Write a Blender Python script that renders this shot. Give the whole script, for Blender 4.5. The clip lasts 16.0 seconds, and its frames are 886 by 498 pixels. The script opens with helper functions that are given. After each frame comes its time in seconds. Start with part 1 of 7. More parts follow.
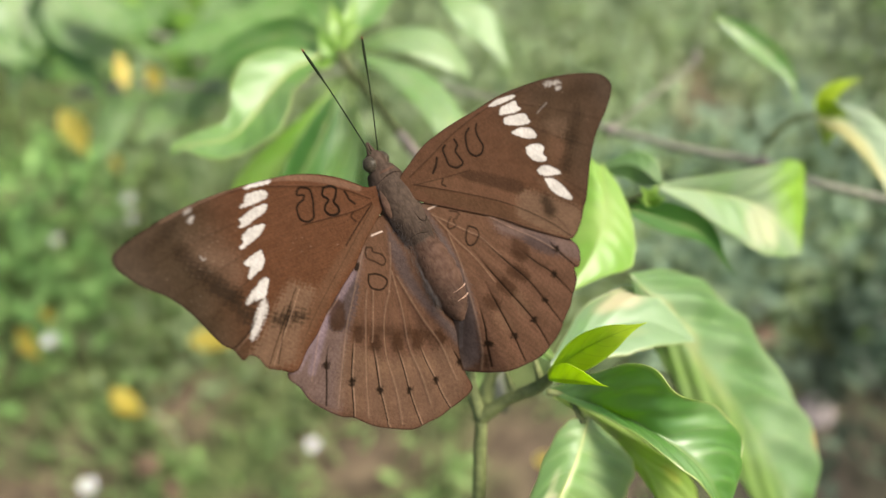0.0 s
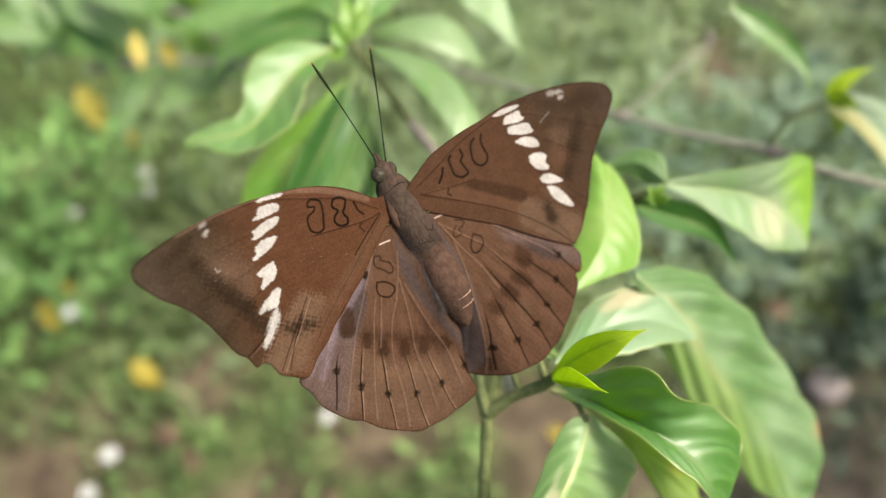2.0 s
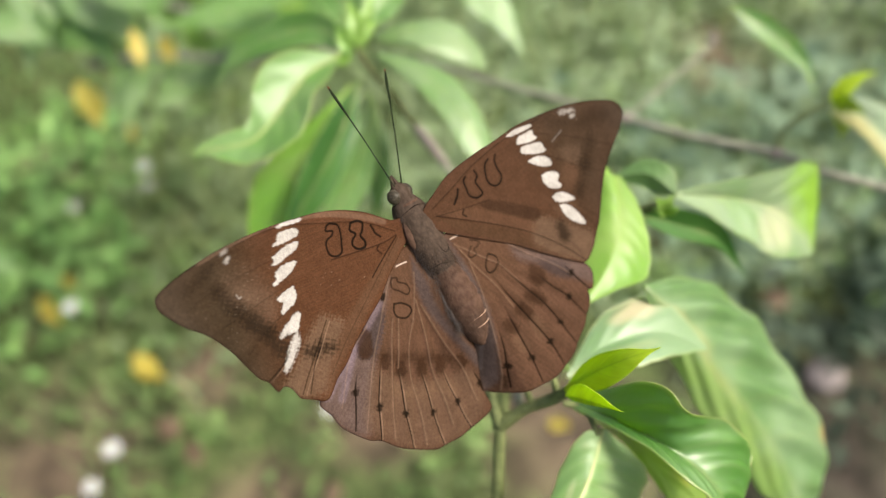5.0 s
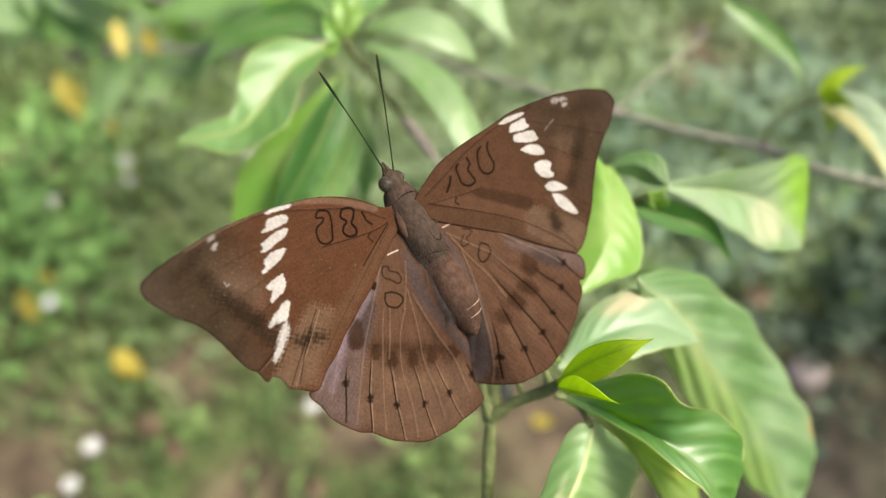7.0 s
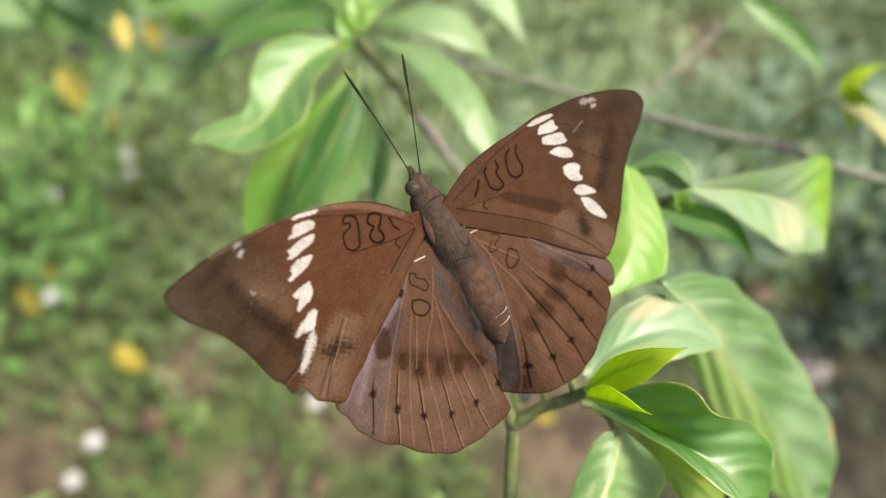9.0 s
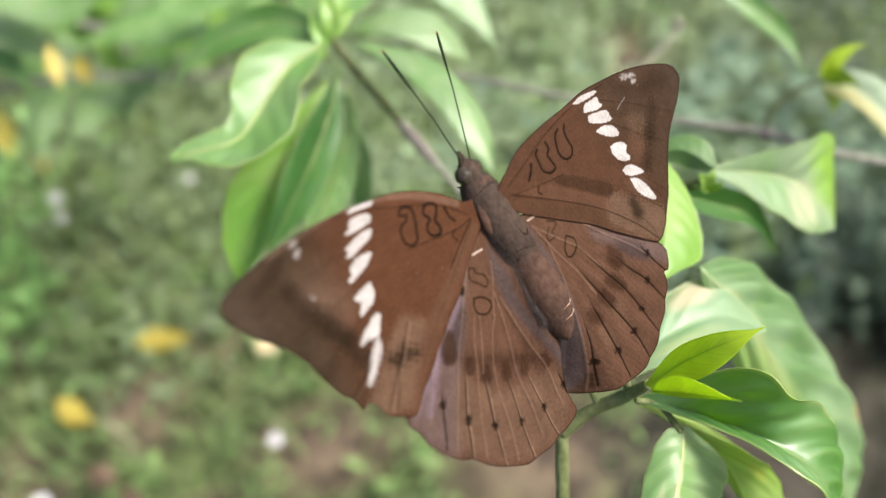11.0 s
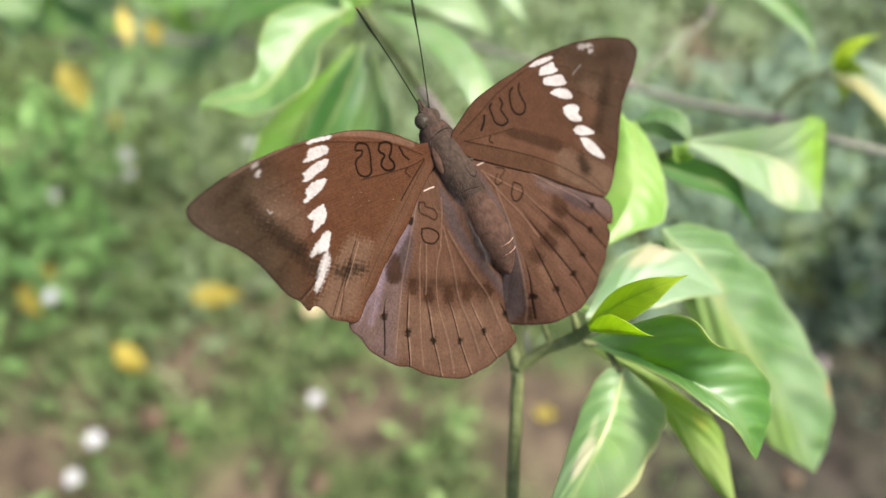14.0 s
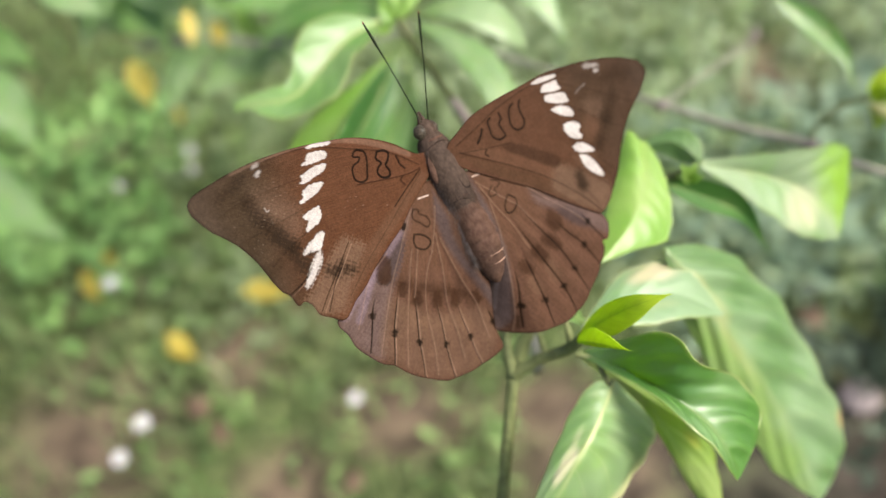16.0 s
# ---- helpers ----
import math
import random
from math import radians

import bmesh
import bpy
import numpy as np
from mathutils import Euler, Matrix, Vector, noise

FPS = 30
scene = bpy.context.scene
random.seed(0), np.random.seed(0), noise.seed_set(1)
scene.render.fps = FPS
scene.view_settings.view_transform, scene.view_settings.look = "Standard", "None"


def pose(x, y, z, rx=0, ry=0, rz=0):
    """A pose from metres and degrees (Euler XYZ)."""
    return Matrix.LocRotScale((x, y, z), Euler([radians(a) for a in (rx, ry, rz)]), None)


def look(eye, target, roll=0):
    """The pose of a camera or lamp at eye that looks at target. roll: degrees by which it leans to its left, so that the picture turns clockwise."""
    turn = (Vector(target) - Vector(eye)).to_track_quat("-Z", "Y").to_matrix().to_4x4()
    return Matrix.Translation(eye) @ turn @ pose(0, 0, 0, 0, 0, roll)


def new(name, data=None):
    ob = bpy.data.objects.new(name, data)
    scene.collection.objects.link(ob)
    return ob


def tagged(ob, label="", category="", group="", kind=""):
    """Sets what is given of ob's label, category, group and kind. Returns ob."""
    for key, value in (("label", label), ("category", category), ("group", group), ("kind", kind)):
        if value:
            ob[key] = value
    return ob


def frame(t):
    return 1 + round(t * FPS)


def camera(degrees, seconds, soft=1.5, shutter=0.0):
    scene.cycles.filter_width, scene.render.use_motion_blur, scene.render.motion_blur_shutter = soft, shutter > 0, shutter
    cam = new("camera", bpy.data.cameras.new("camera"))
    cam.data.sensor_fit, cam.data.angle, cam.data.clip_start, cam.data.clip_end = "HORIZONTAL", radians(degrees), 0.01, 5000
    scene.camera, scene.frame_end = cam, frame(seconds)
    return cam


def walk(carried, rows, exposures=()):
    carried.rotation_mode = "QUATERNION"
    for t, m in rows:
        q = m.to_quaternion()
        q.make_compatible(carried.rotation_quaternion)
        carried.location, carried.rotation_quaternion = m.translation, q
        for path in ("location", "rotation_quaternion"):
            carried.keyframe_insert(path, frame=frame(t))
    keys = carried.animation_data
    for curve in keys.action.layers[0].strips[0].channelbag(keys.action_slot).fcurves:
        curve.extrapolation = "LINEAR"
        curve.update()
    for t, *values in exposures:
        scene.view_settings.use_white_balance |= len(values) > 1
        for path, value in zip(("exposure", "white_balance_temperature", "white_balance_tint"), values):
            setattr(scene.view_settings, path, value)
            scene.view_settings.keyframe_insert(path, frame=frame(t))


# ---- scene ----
cam = camera(57.08, 16.0, soft=1.2, shutter=0.5)
# a close focus on the butterfly with a small phone lens
cam.data.dof.use_dof = True
cam.data.dof.focus_distance = 0.114
cam.data.dof.aperture_fstop = 10.9
PATH = [
    (0.0, 0.0002, 0.0000, 0.7099, 35.16, 0.18, 0.06),
    (0.5, -0.0017, 0.0026, 0.7142, 34.33, 0.36, 0.36),
    (1.0, 0.0005, 0.0052, 0.7145, 33.94, 0.34, 0.43),
    (1.5, 0.0007, 0.0055, 0.7141, 33.76, 0.73, 0.42),
    (2.0, 0.0016, 0.0030, 0.7159, 32.89, 1.02, 0.77),
    (2.5, 0.0016, 0.0024, 0.7176, 32.56, 0.88, 1.38),
    (3.0, 0.0014, 0.0036, 0.7192, 32.26, 1.01, 1.28),
    (5.5, -0.0014, 0.0066, 0.7196, 31.78, 0.79, 0.19),
    (6.0, -0.0013, 0.0014, 0.7193, 31.55, 0.54, 0.09),
    (6.5, -0.0014, 0.0024, 0.7185, 31.65, 0.37, 0.16),
    (7.0, -0.0026, 0.0066, 0.7170, 31.80, -0.16, -0.07),
    (7.5, -0.0038, 0.0043, 0.7170, 31.91, -0.30, -0.11),
    (8.0, -0.0046, 0.0034, 0.7184, 32.00, -0.36, -0.04),
    (8.5, -0.0053, 0.0064, 0.7159, 31.50, -0.40, 0.03),
    (9.0, -0.0067, 0.0099, 0.7151, 31.32, -0.29, -0.02),
    (11.5, -0.0240, 0.0125, 0.7025, 33.56, -1.91, -7.71),
    (12.0, -0.0196, 0.0042, 0.7064, 32.63, -1.52, -8.52),
    (12.5, -0.0084, -0.0001, 0.7107, 32.02, -1.28, -5.03),
    (13.0, -0.0097, -0.0028, 0.7119, 32.26, -1.03, -2.11),
    (13.5, -0.0094, -0.0038, 0.7131, 32.09, -0.67, -0.87),
    (14.0, -0.0084, -0.0021, 0.7126, 32.08, -0.36, -0.35),
    (14.5, -0.0070, -0.0067, 0.7153, 32.60, -0.75, -0.55),
    (15.0, -0.0077, -0.0058, 0.7153, 32.73, -0.71, -0.03),
    (15.5, -0.0048, -0.0053, 0.7155, 32.51, 0.44, 1.80),
    (16.0, 0.0018, -0.0048, 0.7169, 32.70, 1.45, 4.51),
]
walk(cam, [(t, pose(x, y, z, rx, ry, rz)) for t, x, y, z, rx, ry, rz in PATH],
     exposures=[(0.0, 1.25 - 0.12, 6850, 5), (9.0, 1.25 - 0.1, 6850, 5), (11.5, 1.25 + 0.03, 6320, 10), (14.5, 1.25 + 0.04, 6450, 9), (16.0, 1.25 - 0.03, 6550, 9)])

# ---- light: bright hazy daylight, soft shadows ----
SUN_UP, SUN_ROUND = 58.0, 92.0
world = bpy.data.worlds.new("sky")
scene.world = world
world.use_nodes = True
sky = world.node_tree.nodes.new("ShaderNodeTexSky")
sky.sky_type = "NISHITA"
sky.sun_disc = False
sky.sun_elevation = radians(SUN_UP)
sky.sun_rotation = radians(SUN_ROUND)
sky.air_density, sky.dust_density = 1.0, 6.0
world.node_tree.links.new(sky.outputs[0], world.node_tree.nodes["Background"].inputs[0])
world.node_tree.nodes["Background"].inputs[1].default_value = 0.105
lamp = bpy.data.lights.new("sun", "SUN")
lamp.energy, lamp.angle, lamp.color = 3.1, radians(18), (1.0, 0.96, 0.9)
sun = new("sun", lamp)
a, e = radians(SUN_ROUND), radians(SUN_UP)
toward = Vector((math.sin(a) * math.cos(e), math.cos(a) * math.cos(e), math.sin(e)))
sun.matrix_world = look(toward * 5, (0, 0, 0))


# ---- materials ----
def material(name):
    m = bpy.data.materials.new(name)
    m.use_nodes = True
    t = m.node_tree
    return m, t, t.nodes["Principled BSDF"], t.nodes["Material Output"]


def node(t, kind, **values):
    n = t.nodes.new(kind)
    for k, v in values.items():
        n.inputs[k.replace("_", " ")].default_value = v
    return n


def maths(t, op, a, b=None, c=None, clamp=False):
    n = t.nodes.new("ShaderNodeMath")
    n.operation, n.use_clamp = op, clamp
    for i, v in enumerate((a, b, c)):
        if v is None:
            continue
        if isinstance(v, (int, float)):
            n.inputs[i].default_value = v
        else:
            t.links.new(v, n.inputs[i])
    return n.outputs[0]


def mixed(t, fac, a, b, blend="MIX"):
    n = t.nodes.new("ShaderNodeMix")
    n.data_type, n.blend_type = "RGBA", blend
    for i, v in ((0, fac), (6, a), (7, b)):
        if isinstance(v, (int, float)):
            n.inputs[i].default_value = v
        elif isinstance(v, tuple):
            n.inputs[i].default_value = (*v, 1)
        else:
            t.links.new(v, n.inputs[i])
    return n.outputs[2]


def noise_of(t, scale, detail=3.0, where="Object", stretch=None):
    co = t.nodes.new("ShaderNodeTexCoord").outputs[where]
    if stretch:
        mp = t.nodes.new("ShaderNodeMapping")
        mp.inputs["Scale"].default_value = stretch
        t.links.new(co, mp.inputs[0])
        co = mp.outputs[0]
    n = node(t, "ShaderNodeTexNoise", Scale=scale, Detail=detail)
    t.links.new(co, n.inputs["Vector"])
    return n.outputs["Fac"]


def ramp(t, fac, lo, hi):
    n = t.nodes.new("ShaderNodeMapRange")
    n.interpolation_type = "SMOOTHSTEP"
    t.links.new(fac, n.inputs[0])
    n.inputs[1].default_value, n.inputs[2].default_value = lo, hi
    return n.outputs[0]


def bump(t, b, height, strength, distance):
    n = node(t, "ShaderNodeBump", Strength=strength, Distance=distance)
    t.links.new(height, n.inputs["Height"])
    t.links.new(n.outputs[0], b.inputs["Normal"])


def leaf_material(name, deep, light, glow, dry=0.0, rough=0.38, through_part=0.48, dry_colour=(0.55, 0.5, 0.28), yellowing=0.15, spots=(), rim_part=0.25, coat=0.35, coat_rough=0.38, veined=0.7, rib_tint=(0.62, 0.68, 0.26)):
    """A leaf: two greens, pale rib and side veins, dry specks, light that shines through."""
    m, t, b, out = material(name)
    uv = t.nodes.new("ShaderNodeUVMap").outputs[0]
    sep = t.nodes.new("ShaderNodeSeparateXYZ")
    t.links.new(uv, sep.inputs[0])
    u = sep.outputs[0]
    v = maths(t, "ABSOLUTE", maths(t, "MULTIPLY_ADD", sep.outputs[1], 2.0, -1.0))
    rib = maths(t, "SUBTRACT", 1.0, ramp(t, v, 0.012, 0.05), clamp=True)
    saw = maths(t, "FRACT", maths(t, "SUBTRACT", maths(t, "MULTIPLY_ADD", noise_of(t, 45, 1), 0.9, maths(t, "MULTIPLY", u, 7.0)), maths(t, "MULTIPLY", maths(t, "POWER", v, 1.4), 1.5)))
    tri = maths(t, "ABSOLUTE", maths(t, "SUBTRACT", saw, 0.5))
    vein = maths(t, "MULTIPLY", ramp(t, tri, 0.462, 0.495), 0.85)
    lines = maths(t, "MAXIMUM", rib, vein)
    info = t.nodes.new("ShaderNodeObjectInfo").outputs["Random"]
    patch = ramp(t, noise_of(t, 75, 3), 0.4, 0.6)
    tone = maths(t, "ADD", maths(t, "MULTIPLY", patch, 0.6), maths(t, "MULTIPLY", info, 0.4))
    colour = mixed(t, tone, deep, light)
    # shading of the puffed blade put into the colour, lighter between veins
    pillow_shading = maths(t, "MULTIPLY", maths(t, "SUBTRACT", 0.5, tri), 0.35)
    colour = mixed(t, pillow_shading, colour, light)
    colour = mixed(t, maths(t, "MULTIPLY", lines, veined), colour, tuple(0.3 * c + 0.7 * d for c, d in zip(light, rib_tint)))
    rim = ramp(t, v, 0.93, 0.99)
    colour = mixed(t, maths(t, "MULTIPLY", rim, rim_part), colour, (0.6, 0.6, 0.24))
    near = maths(t, "SUBTRACT", 1.0, ramp(t, v, 0.1, 0.5))
    worn = maths(t, "MULTIPLY", near, ramp(t, noise_of(t, 110, 4), 0.45, 0.65))
    colour = mixed(t, maths(t, "MULTIPLY", worn, yellowing), colour, (0.52, 0.52, 0.22))
    if dry > 0:
        spot = maths(t, "MULTIPLY", ramp(t, noise_of(t, 130, 5), 0.72 - 0.18 * dry, 0.9 - 0.18 * dry), 0.8)
        colour = mixed(t, spot, colour, dry_colour)
    for su, sv, ru, rv, tint, much in spots:
        d = maths(t, "ADD", maths(t, "POWER", maths(t, "ABSOLUTE", maths(t, "DIVIDE", maths(t, "SUBTRACT", u, su), ru)), 2.0),
                  maths(t, "POWER", maths(t, "ABSOLUTE", maths(t, "DIVIDE", maths(t, "SUBTRACT", sep.outputs[1], sv), rv)), 2.0))
        d = maths(t, "ADD", d, maths(t, "MULTIPLY_ADD", noise_of(t, 240, 5), 1.8, -0.9))
        mask = maths(t, "SUBTRACT", 1.0, ramp(t, d, 0.0, 1.7))
        colour = mixed(t, maths(t, "MULTIPLY", mask, much), colour, tint)
    fine = noise_of(t, 900, 2)
    colour = mixed(t, 0.18, colour, mixed(t, fine, (0.4, 0.4, 0.4), (1.0, 1.0, 1.0)), "MULTIPLY")
    t.links.new(colour, b.inputs["Base Color"])
    b.inputs["Roughness"].default_value = rough
    b.inputs["Specular IOR Level"].default_value = 0.6
    b.inputs["Coat Weight"].default_value = coat
    b.inputs["Coat IOR"].default_value = 1.6
    b.inputs["Coat Roughness"].default_value = coat_rough
    height = maths(t, "ADD", maths(t, "MULTIPLY", lines, -0.6), maths(t, "ADD", maths(t, "MULTIPLY", tri, -0.8), maths(t, "MULTIPLY", noise_of(t, 260, 3), 0.5)))
    bump(t, b, height, 0.25, 0.0003)
    tr = t.nodes.new("ShaderNodeBsdfTranslucent")
    t.links.new(mixed(t, maths(t, "MULTIPLY", lines, 0.3), mixed(t, patch, glow, tuple(c * 0.75 for c in glow)), deep), tr.inputs[0])
    mx = t.nodes.new("ShaderNodeMixShader")
    mx.inputs[0].default_value = through_part
    t.links.new(b.outputs[0], mx.inputs[1])
    t.links.new(tr.outputs[0], mx.inputs[2])
    t.links.new(mx.outputs[0], out.inputs[0])
    return m


def plain_material(name, a, b2, scale, rough=0.7, bump_by=0.4, deep=0.001, stretch=None, gloss=0.2):
    m, t, b, out = material(name)
    b.inputs["Specular IOR Level"].default_value = gloss
    n = noise_of(t, scale, 5, stretch=stretch)
    t.links.new(mixed(t, ramp(t, n, 0.3, 0.7), a, b2), b.inputs["Base Color"])
    b.inputs["Roughness"].default_value = rough
    bump(t, b, noise_of(t, scale * 2.3, 4, stretch=stretch), bump_by, deep)
    return m


MAT = {
    "leaf": leaf_material("green_leaf", (0.07, 0.185, 0.035), (0.215, 0.365, 0.125), (0.37, 0.6, 0.08), dry=0.35, rough=0.42, coat=0.2),
    "lightleaf": leaf_material("light_green_leaf", (0.135, 0.26, 0.07), (0.255, 0.37, 0.17), (0.36, 0.58, 0.09), rough=0.44, coat=0.75, coat_rough=0.48, veined=0.3),
    "curlleaf": leaf_material("curled_leaf", (0.13, 0.27, 0.055), (0.23, 0.37, 0.14), (0.36, 0.6, 0.08), rough=0.42, coat=0.75, coat_rough=0.57, veined=0.2, rim_part=0.6),
    "oliveleaf": leaf_material("olive_leaf", (0.2, 0.3, 0.02), (0.3, 0.4, 0.04), (0.5, 0.66, 0.04), rough=0.5, through_part=0.55, coat=0.1, veined=0.2, yellowing=0.0),
    "lemonleaf": leaf_material("lemon_leaf", (0.54, 0.45, 0.045), (0.66, 0.57, 0.12), (0.64, 0.53, 0.06), coat=0.2),
    "peachbloom": leaf_material("peach_bloom", (0.55, 0.42, 0.2), (0.66, 0.53, 0.3), (0.6, 0.46, 0.2), coat=0.1),
    "freshleaf": leaf_material("fresh_leaf", (0.14, 0.3, 0.03), (0.26, 0.42, 0.08), (0.44, 0.7, 0.06), rough=0.42, coat=0.35, coat_rough=0.5, veined=0.3),
    "young": leaf_material("young_leaf", (0.34, 0.52, 0.02), (0.52, 0.66, 0.03), (0.7, 0.9, 0.035), rough=0.45, through_part=0.6, coat=0.15, yellowing=0.0, rib_tint=(0.0, 0.12, 0.0)),
    "darkleaf": leaf_material("deep_green_leaf", (0.03, 0.115, 0.015), (0.07, 0.2, 0.03), (0.13, 0.3, 0.03), rough=0.5, coat=0.1, veined=0.3),
    "paleleaf": leaf_material("pale_leaf", (0.32, 0.43, 0.27), (0.44, 0.52, 0.36), (0.5, 0.62, 0.3), dry=0.2, rough=0.45, coat=0.6, coat_rough=0.5, veined=0.2, spots=((0.4, 1.0, 0.8, 0.42, (0.62, 0.54, 0.22), 0.9),)),
    "yellow": leaf_material("yellow_leaf", (0.5, 0.38, 0.035), (0.6, 0.49, 0.1), (0.58, 0.46, 0.05), coat=0.1, rough=0.55),
    "deadleaf": leaf_material("dead_leaf", (0.12, 0.07, 0.045), (0.2, 0.12, 0.085), (0.2, 0.1, 0.05), rough=0.7, coat=0.0),
    "scarleaf": leaf_material("scarred_leaf", (0.15, 0.29, 0.08), (0.31, 0.43, 0.22), (0.46, 0.66, 0.11), dry=0.3, rough=0.45, rim_part=0.8, coat=0.6, coat_rough=0.55, spots=((0.6, 0.66, 0.1, 0.13, (0.75, 0.66, 0.46), 0.9), (0.46, 0.7, 0.1, 0.06, (0.6, 0.6, 0.35), 0.6), (0.6, 0.04, 0.3, 0.05, (0.7, 0.66, 0.36), 0.8))),
    "glossleaf": leaf_material("waxy_leaf", (0.06, 0.18, 0.03), (0.215, 0.37, 0.135), (0.43, 0.67, 0.07), dry=0.25, rough=0.42, through_part=0.5, rim_part=0.7, coat=1.0, coat_rough=0.45, veined=0.3, yellowing=0.05),
    "bigleaf": leaf_material("large_leaf", (0.085, 0.19, 0.055), (0.245, 0.37, 0.19), (0.38, 0.58, 0.11), dry=0.2, rough=0.42, coat=0.7, coat_rough=0.45, veined=0.35, yellowing=0.05, spots=((0.5, 0.82, 0.5, 0.3, (0.27, 0.38, 0.08), 0.6), (0.22, 0.52, 0.12, 0.09, (0.52, 0.5, 0.24), 0.75), (0.42, 0.56, 0.1, 0.05, (0.45, 0.46, 0.17), 0.4), (0.75, 0.02, 0.03, 0.04, (0.5, 0.3, 0.12), 0.8))),
    "creamleaf": leaf_material("cream_ribbed_leaf", (0.24, 0.38, 0.06), (0.4, 0.5, 0.17), (0.6, 0.76, 0.1), rough=0.45, through_part=0.58, veined=0.25, yellowing=0.0, spots=((0.2, 0.52, 0.16, 0.16, (0.62, 0.58, 0.4), 0.8), (0.6, 0.22, 0.06, 0.08, (0.6, 0.56, 0.1), 0.7))),
    # last spot: light shining through the rolled end, painted yellow-green
    "funnelleaf": leaf_material("rolled_leaf", (0.2, 0.33, 0.14), (0.33, 0.43, 0.26), (0.38, 0.62, 0.1), rough=0.36, coat=0.7, coat_rough=0.45, spots=((0.58, 0.72, 0.14, 0.26, (0.62, 0.58, 0.4), 0.7), (0.76, 0.12, 0.26, 0.34, (0.27, 0.5, 0.02), 0.9))),
    "rimleaf": leaf_material("spotted_leaf", (0.16, 0.3, 0.12), (0.3, 0.43, 0.24), (0.4, 0.62, 0.1), veined=0.15, yellowing=0.0, rough=0.42, rim_part=0.7, coat=1.0, coat_rough=0.42, spots=((0.5, 0.16, 0.12, 0.16, (0.7, 0.58, 0.4), 0.9), (0.35, 0.7, 0.3, 0.1, (0.5, 0.52, 0.25), 0.5))),
    "twig": plain_material("green_bark", (0.09, 0.105, 0.04), (0.15, 0.168, 0.068), 700, 0.6, 0.6, 0.0005),
    "bark": plain_material("grey_bark", (0.12, 0.12, 0.09), (0.24, 0.235, 0.19), 500, 0.8, 0.7, 0.0006),
    "darkbark": plain_material("dark_green_bark", (0.045, 0.055, 0.02), (0.1, 0.11, 0.045), 700, 0.7, 0.6, 0.0005),
    "knot": plain_material("pale_bark", (0.14, 0.115, 0.105), (0.22, 0.185, 0.17), 500, 0.8, 0.6, 0.0005),
    "petal": plain_material("white_petal", (0.44, 0.45, 0.46), (0.54, 0.55, 0.55), 200, 0.6, 0.2),
}


def wing_material(name):
    m, t, b, out = material(name)
    at = t.nodes.new("ShaderNodeVertexColor")
    at.layer_name = "pattern"
    fine = noise_of(t, 5200, 2)
    coarse = noise_of(t, 420, 3)
    grain = mixed(t, ramp(t, noise_of(t, 2600, 4, stretch=(1.0, 0.6, 1.0)), 0.32, 0.68), (0.76, 0.75, 0.74), (1.24, 1.24, 1.25))
    shade = mixed(t, fine, (0.64, 0.64, 0.64), (1.26, 1.26, 1.26))
    shade2 = mixed(t, ramp(t, coarse, 0.3, 0.7), (0.9, 0.88, 0.86), (1.08, 1.06, 1.04))
    c = mixed(t, 1.0, mixed(t, 1.0, at.outputs[0], shade, "MULTIPLY"), shade2, "MULTIPLY")
    c = mixed(t, 0.4, c, grain, "MULTIPLY")
    t.links.new(c, b.inputs["Base Color"])
    b.inputs["Roughness"].default_value = 0.55
    b.inputs["Specular IOR Level"].default_value = 0.015
    bump(t, b, maths(t, "ADD", fine, maths(t, "MULTIPLY", coarse, 1.5)), 0.35, 0.00015)
    return m


def fur_material(name, a, b2):
    m, t, b, out = material(name)
    n = noise_of(t, 1500, 4, stretch=(1.2, 0.7, 1.2))
    n2 = noise_of(t, 260, 3)
    c = mixed(t, ramp(t, n, 0.3, 0.7), a, b2)
    c = mixed(t, maths(t, "MULTIPLY", ramp(t, n2, 0.35, 0.7), 0.18), c, tuple(x * 0.6 for x in a))
    t.links.new(c, b.inputs["Base Color"])
    b.inputs["Roughness"].default_value = 0.75
    b.inputs["Specular IOR Level"].default_value = 0.08
    bump(t, b, n, 0.6, 0.00015)
    return m


WING = wing_material("wing_scales")
FUR = fur_material("body_fur", (0.031, 0.0205, 0.0145), (0.055, 0.037, 0.0275))
FURA = fur_material("abdomen_fur", (0.045, 0.024, 0.016), (0.075, 0.042, 0.029))
HAIR = plain_material("grey_hair", (0.024, 0.017, 0.014), (0.06, 0.046, 0.042), 900, 0.7, 0.1, 0.0001)
def pile_material(name, a, b2):
    m, t, b, out = material(name)
    t.links.new(mixed(t, t.nodes.new("ShaderNodeNewGeometry").outputs["Random Per Island"], a, b2), b.inputs["Base Color"])
    b.inputs["Roughness"].default_value = 0.7
    b.inputs["Specular IOR Level"].default_value = 0.1
    return m


PILE = pile_material("thorax_fur", (0.014, 0.0095, 0.0075), (0.078, 0.053, 0.039))
PILEA = pile_material("abdomen_fur", (0.025, 0.0135, 0.009), (0.09, 0.052, 0.036))
EYE = plain_material("compound_eye", (0.02, 0.016, 0.011), (0.05, 0.04, 0.028), 2500, 0.4, 0.3, 0.0001, gloss=0.15)
CHITIN = plain_material("dark_chitin", (0.007, 0.012, 0.005), (0.018, 0.024, 0.01), 1500, 0.7, 0.2, 0.0001, gloss=0.04)
PALE = plain_material("pale_hair", (0.35, 0.22, 0.16), (0.5, 0.34, 0.26), 1500, 0.6, 0.2, 0.0001)
RINGED = plain_material("brown_hair", (0.2, 0.16, 0.13), (0.3, 0.25, 0.21), 1500, 0.6, 0.2, 0.0001)
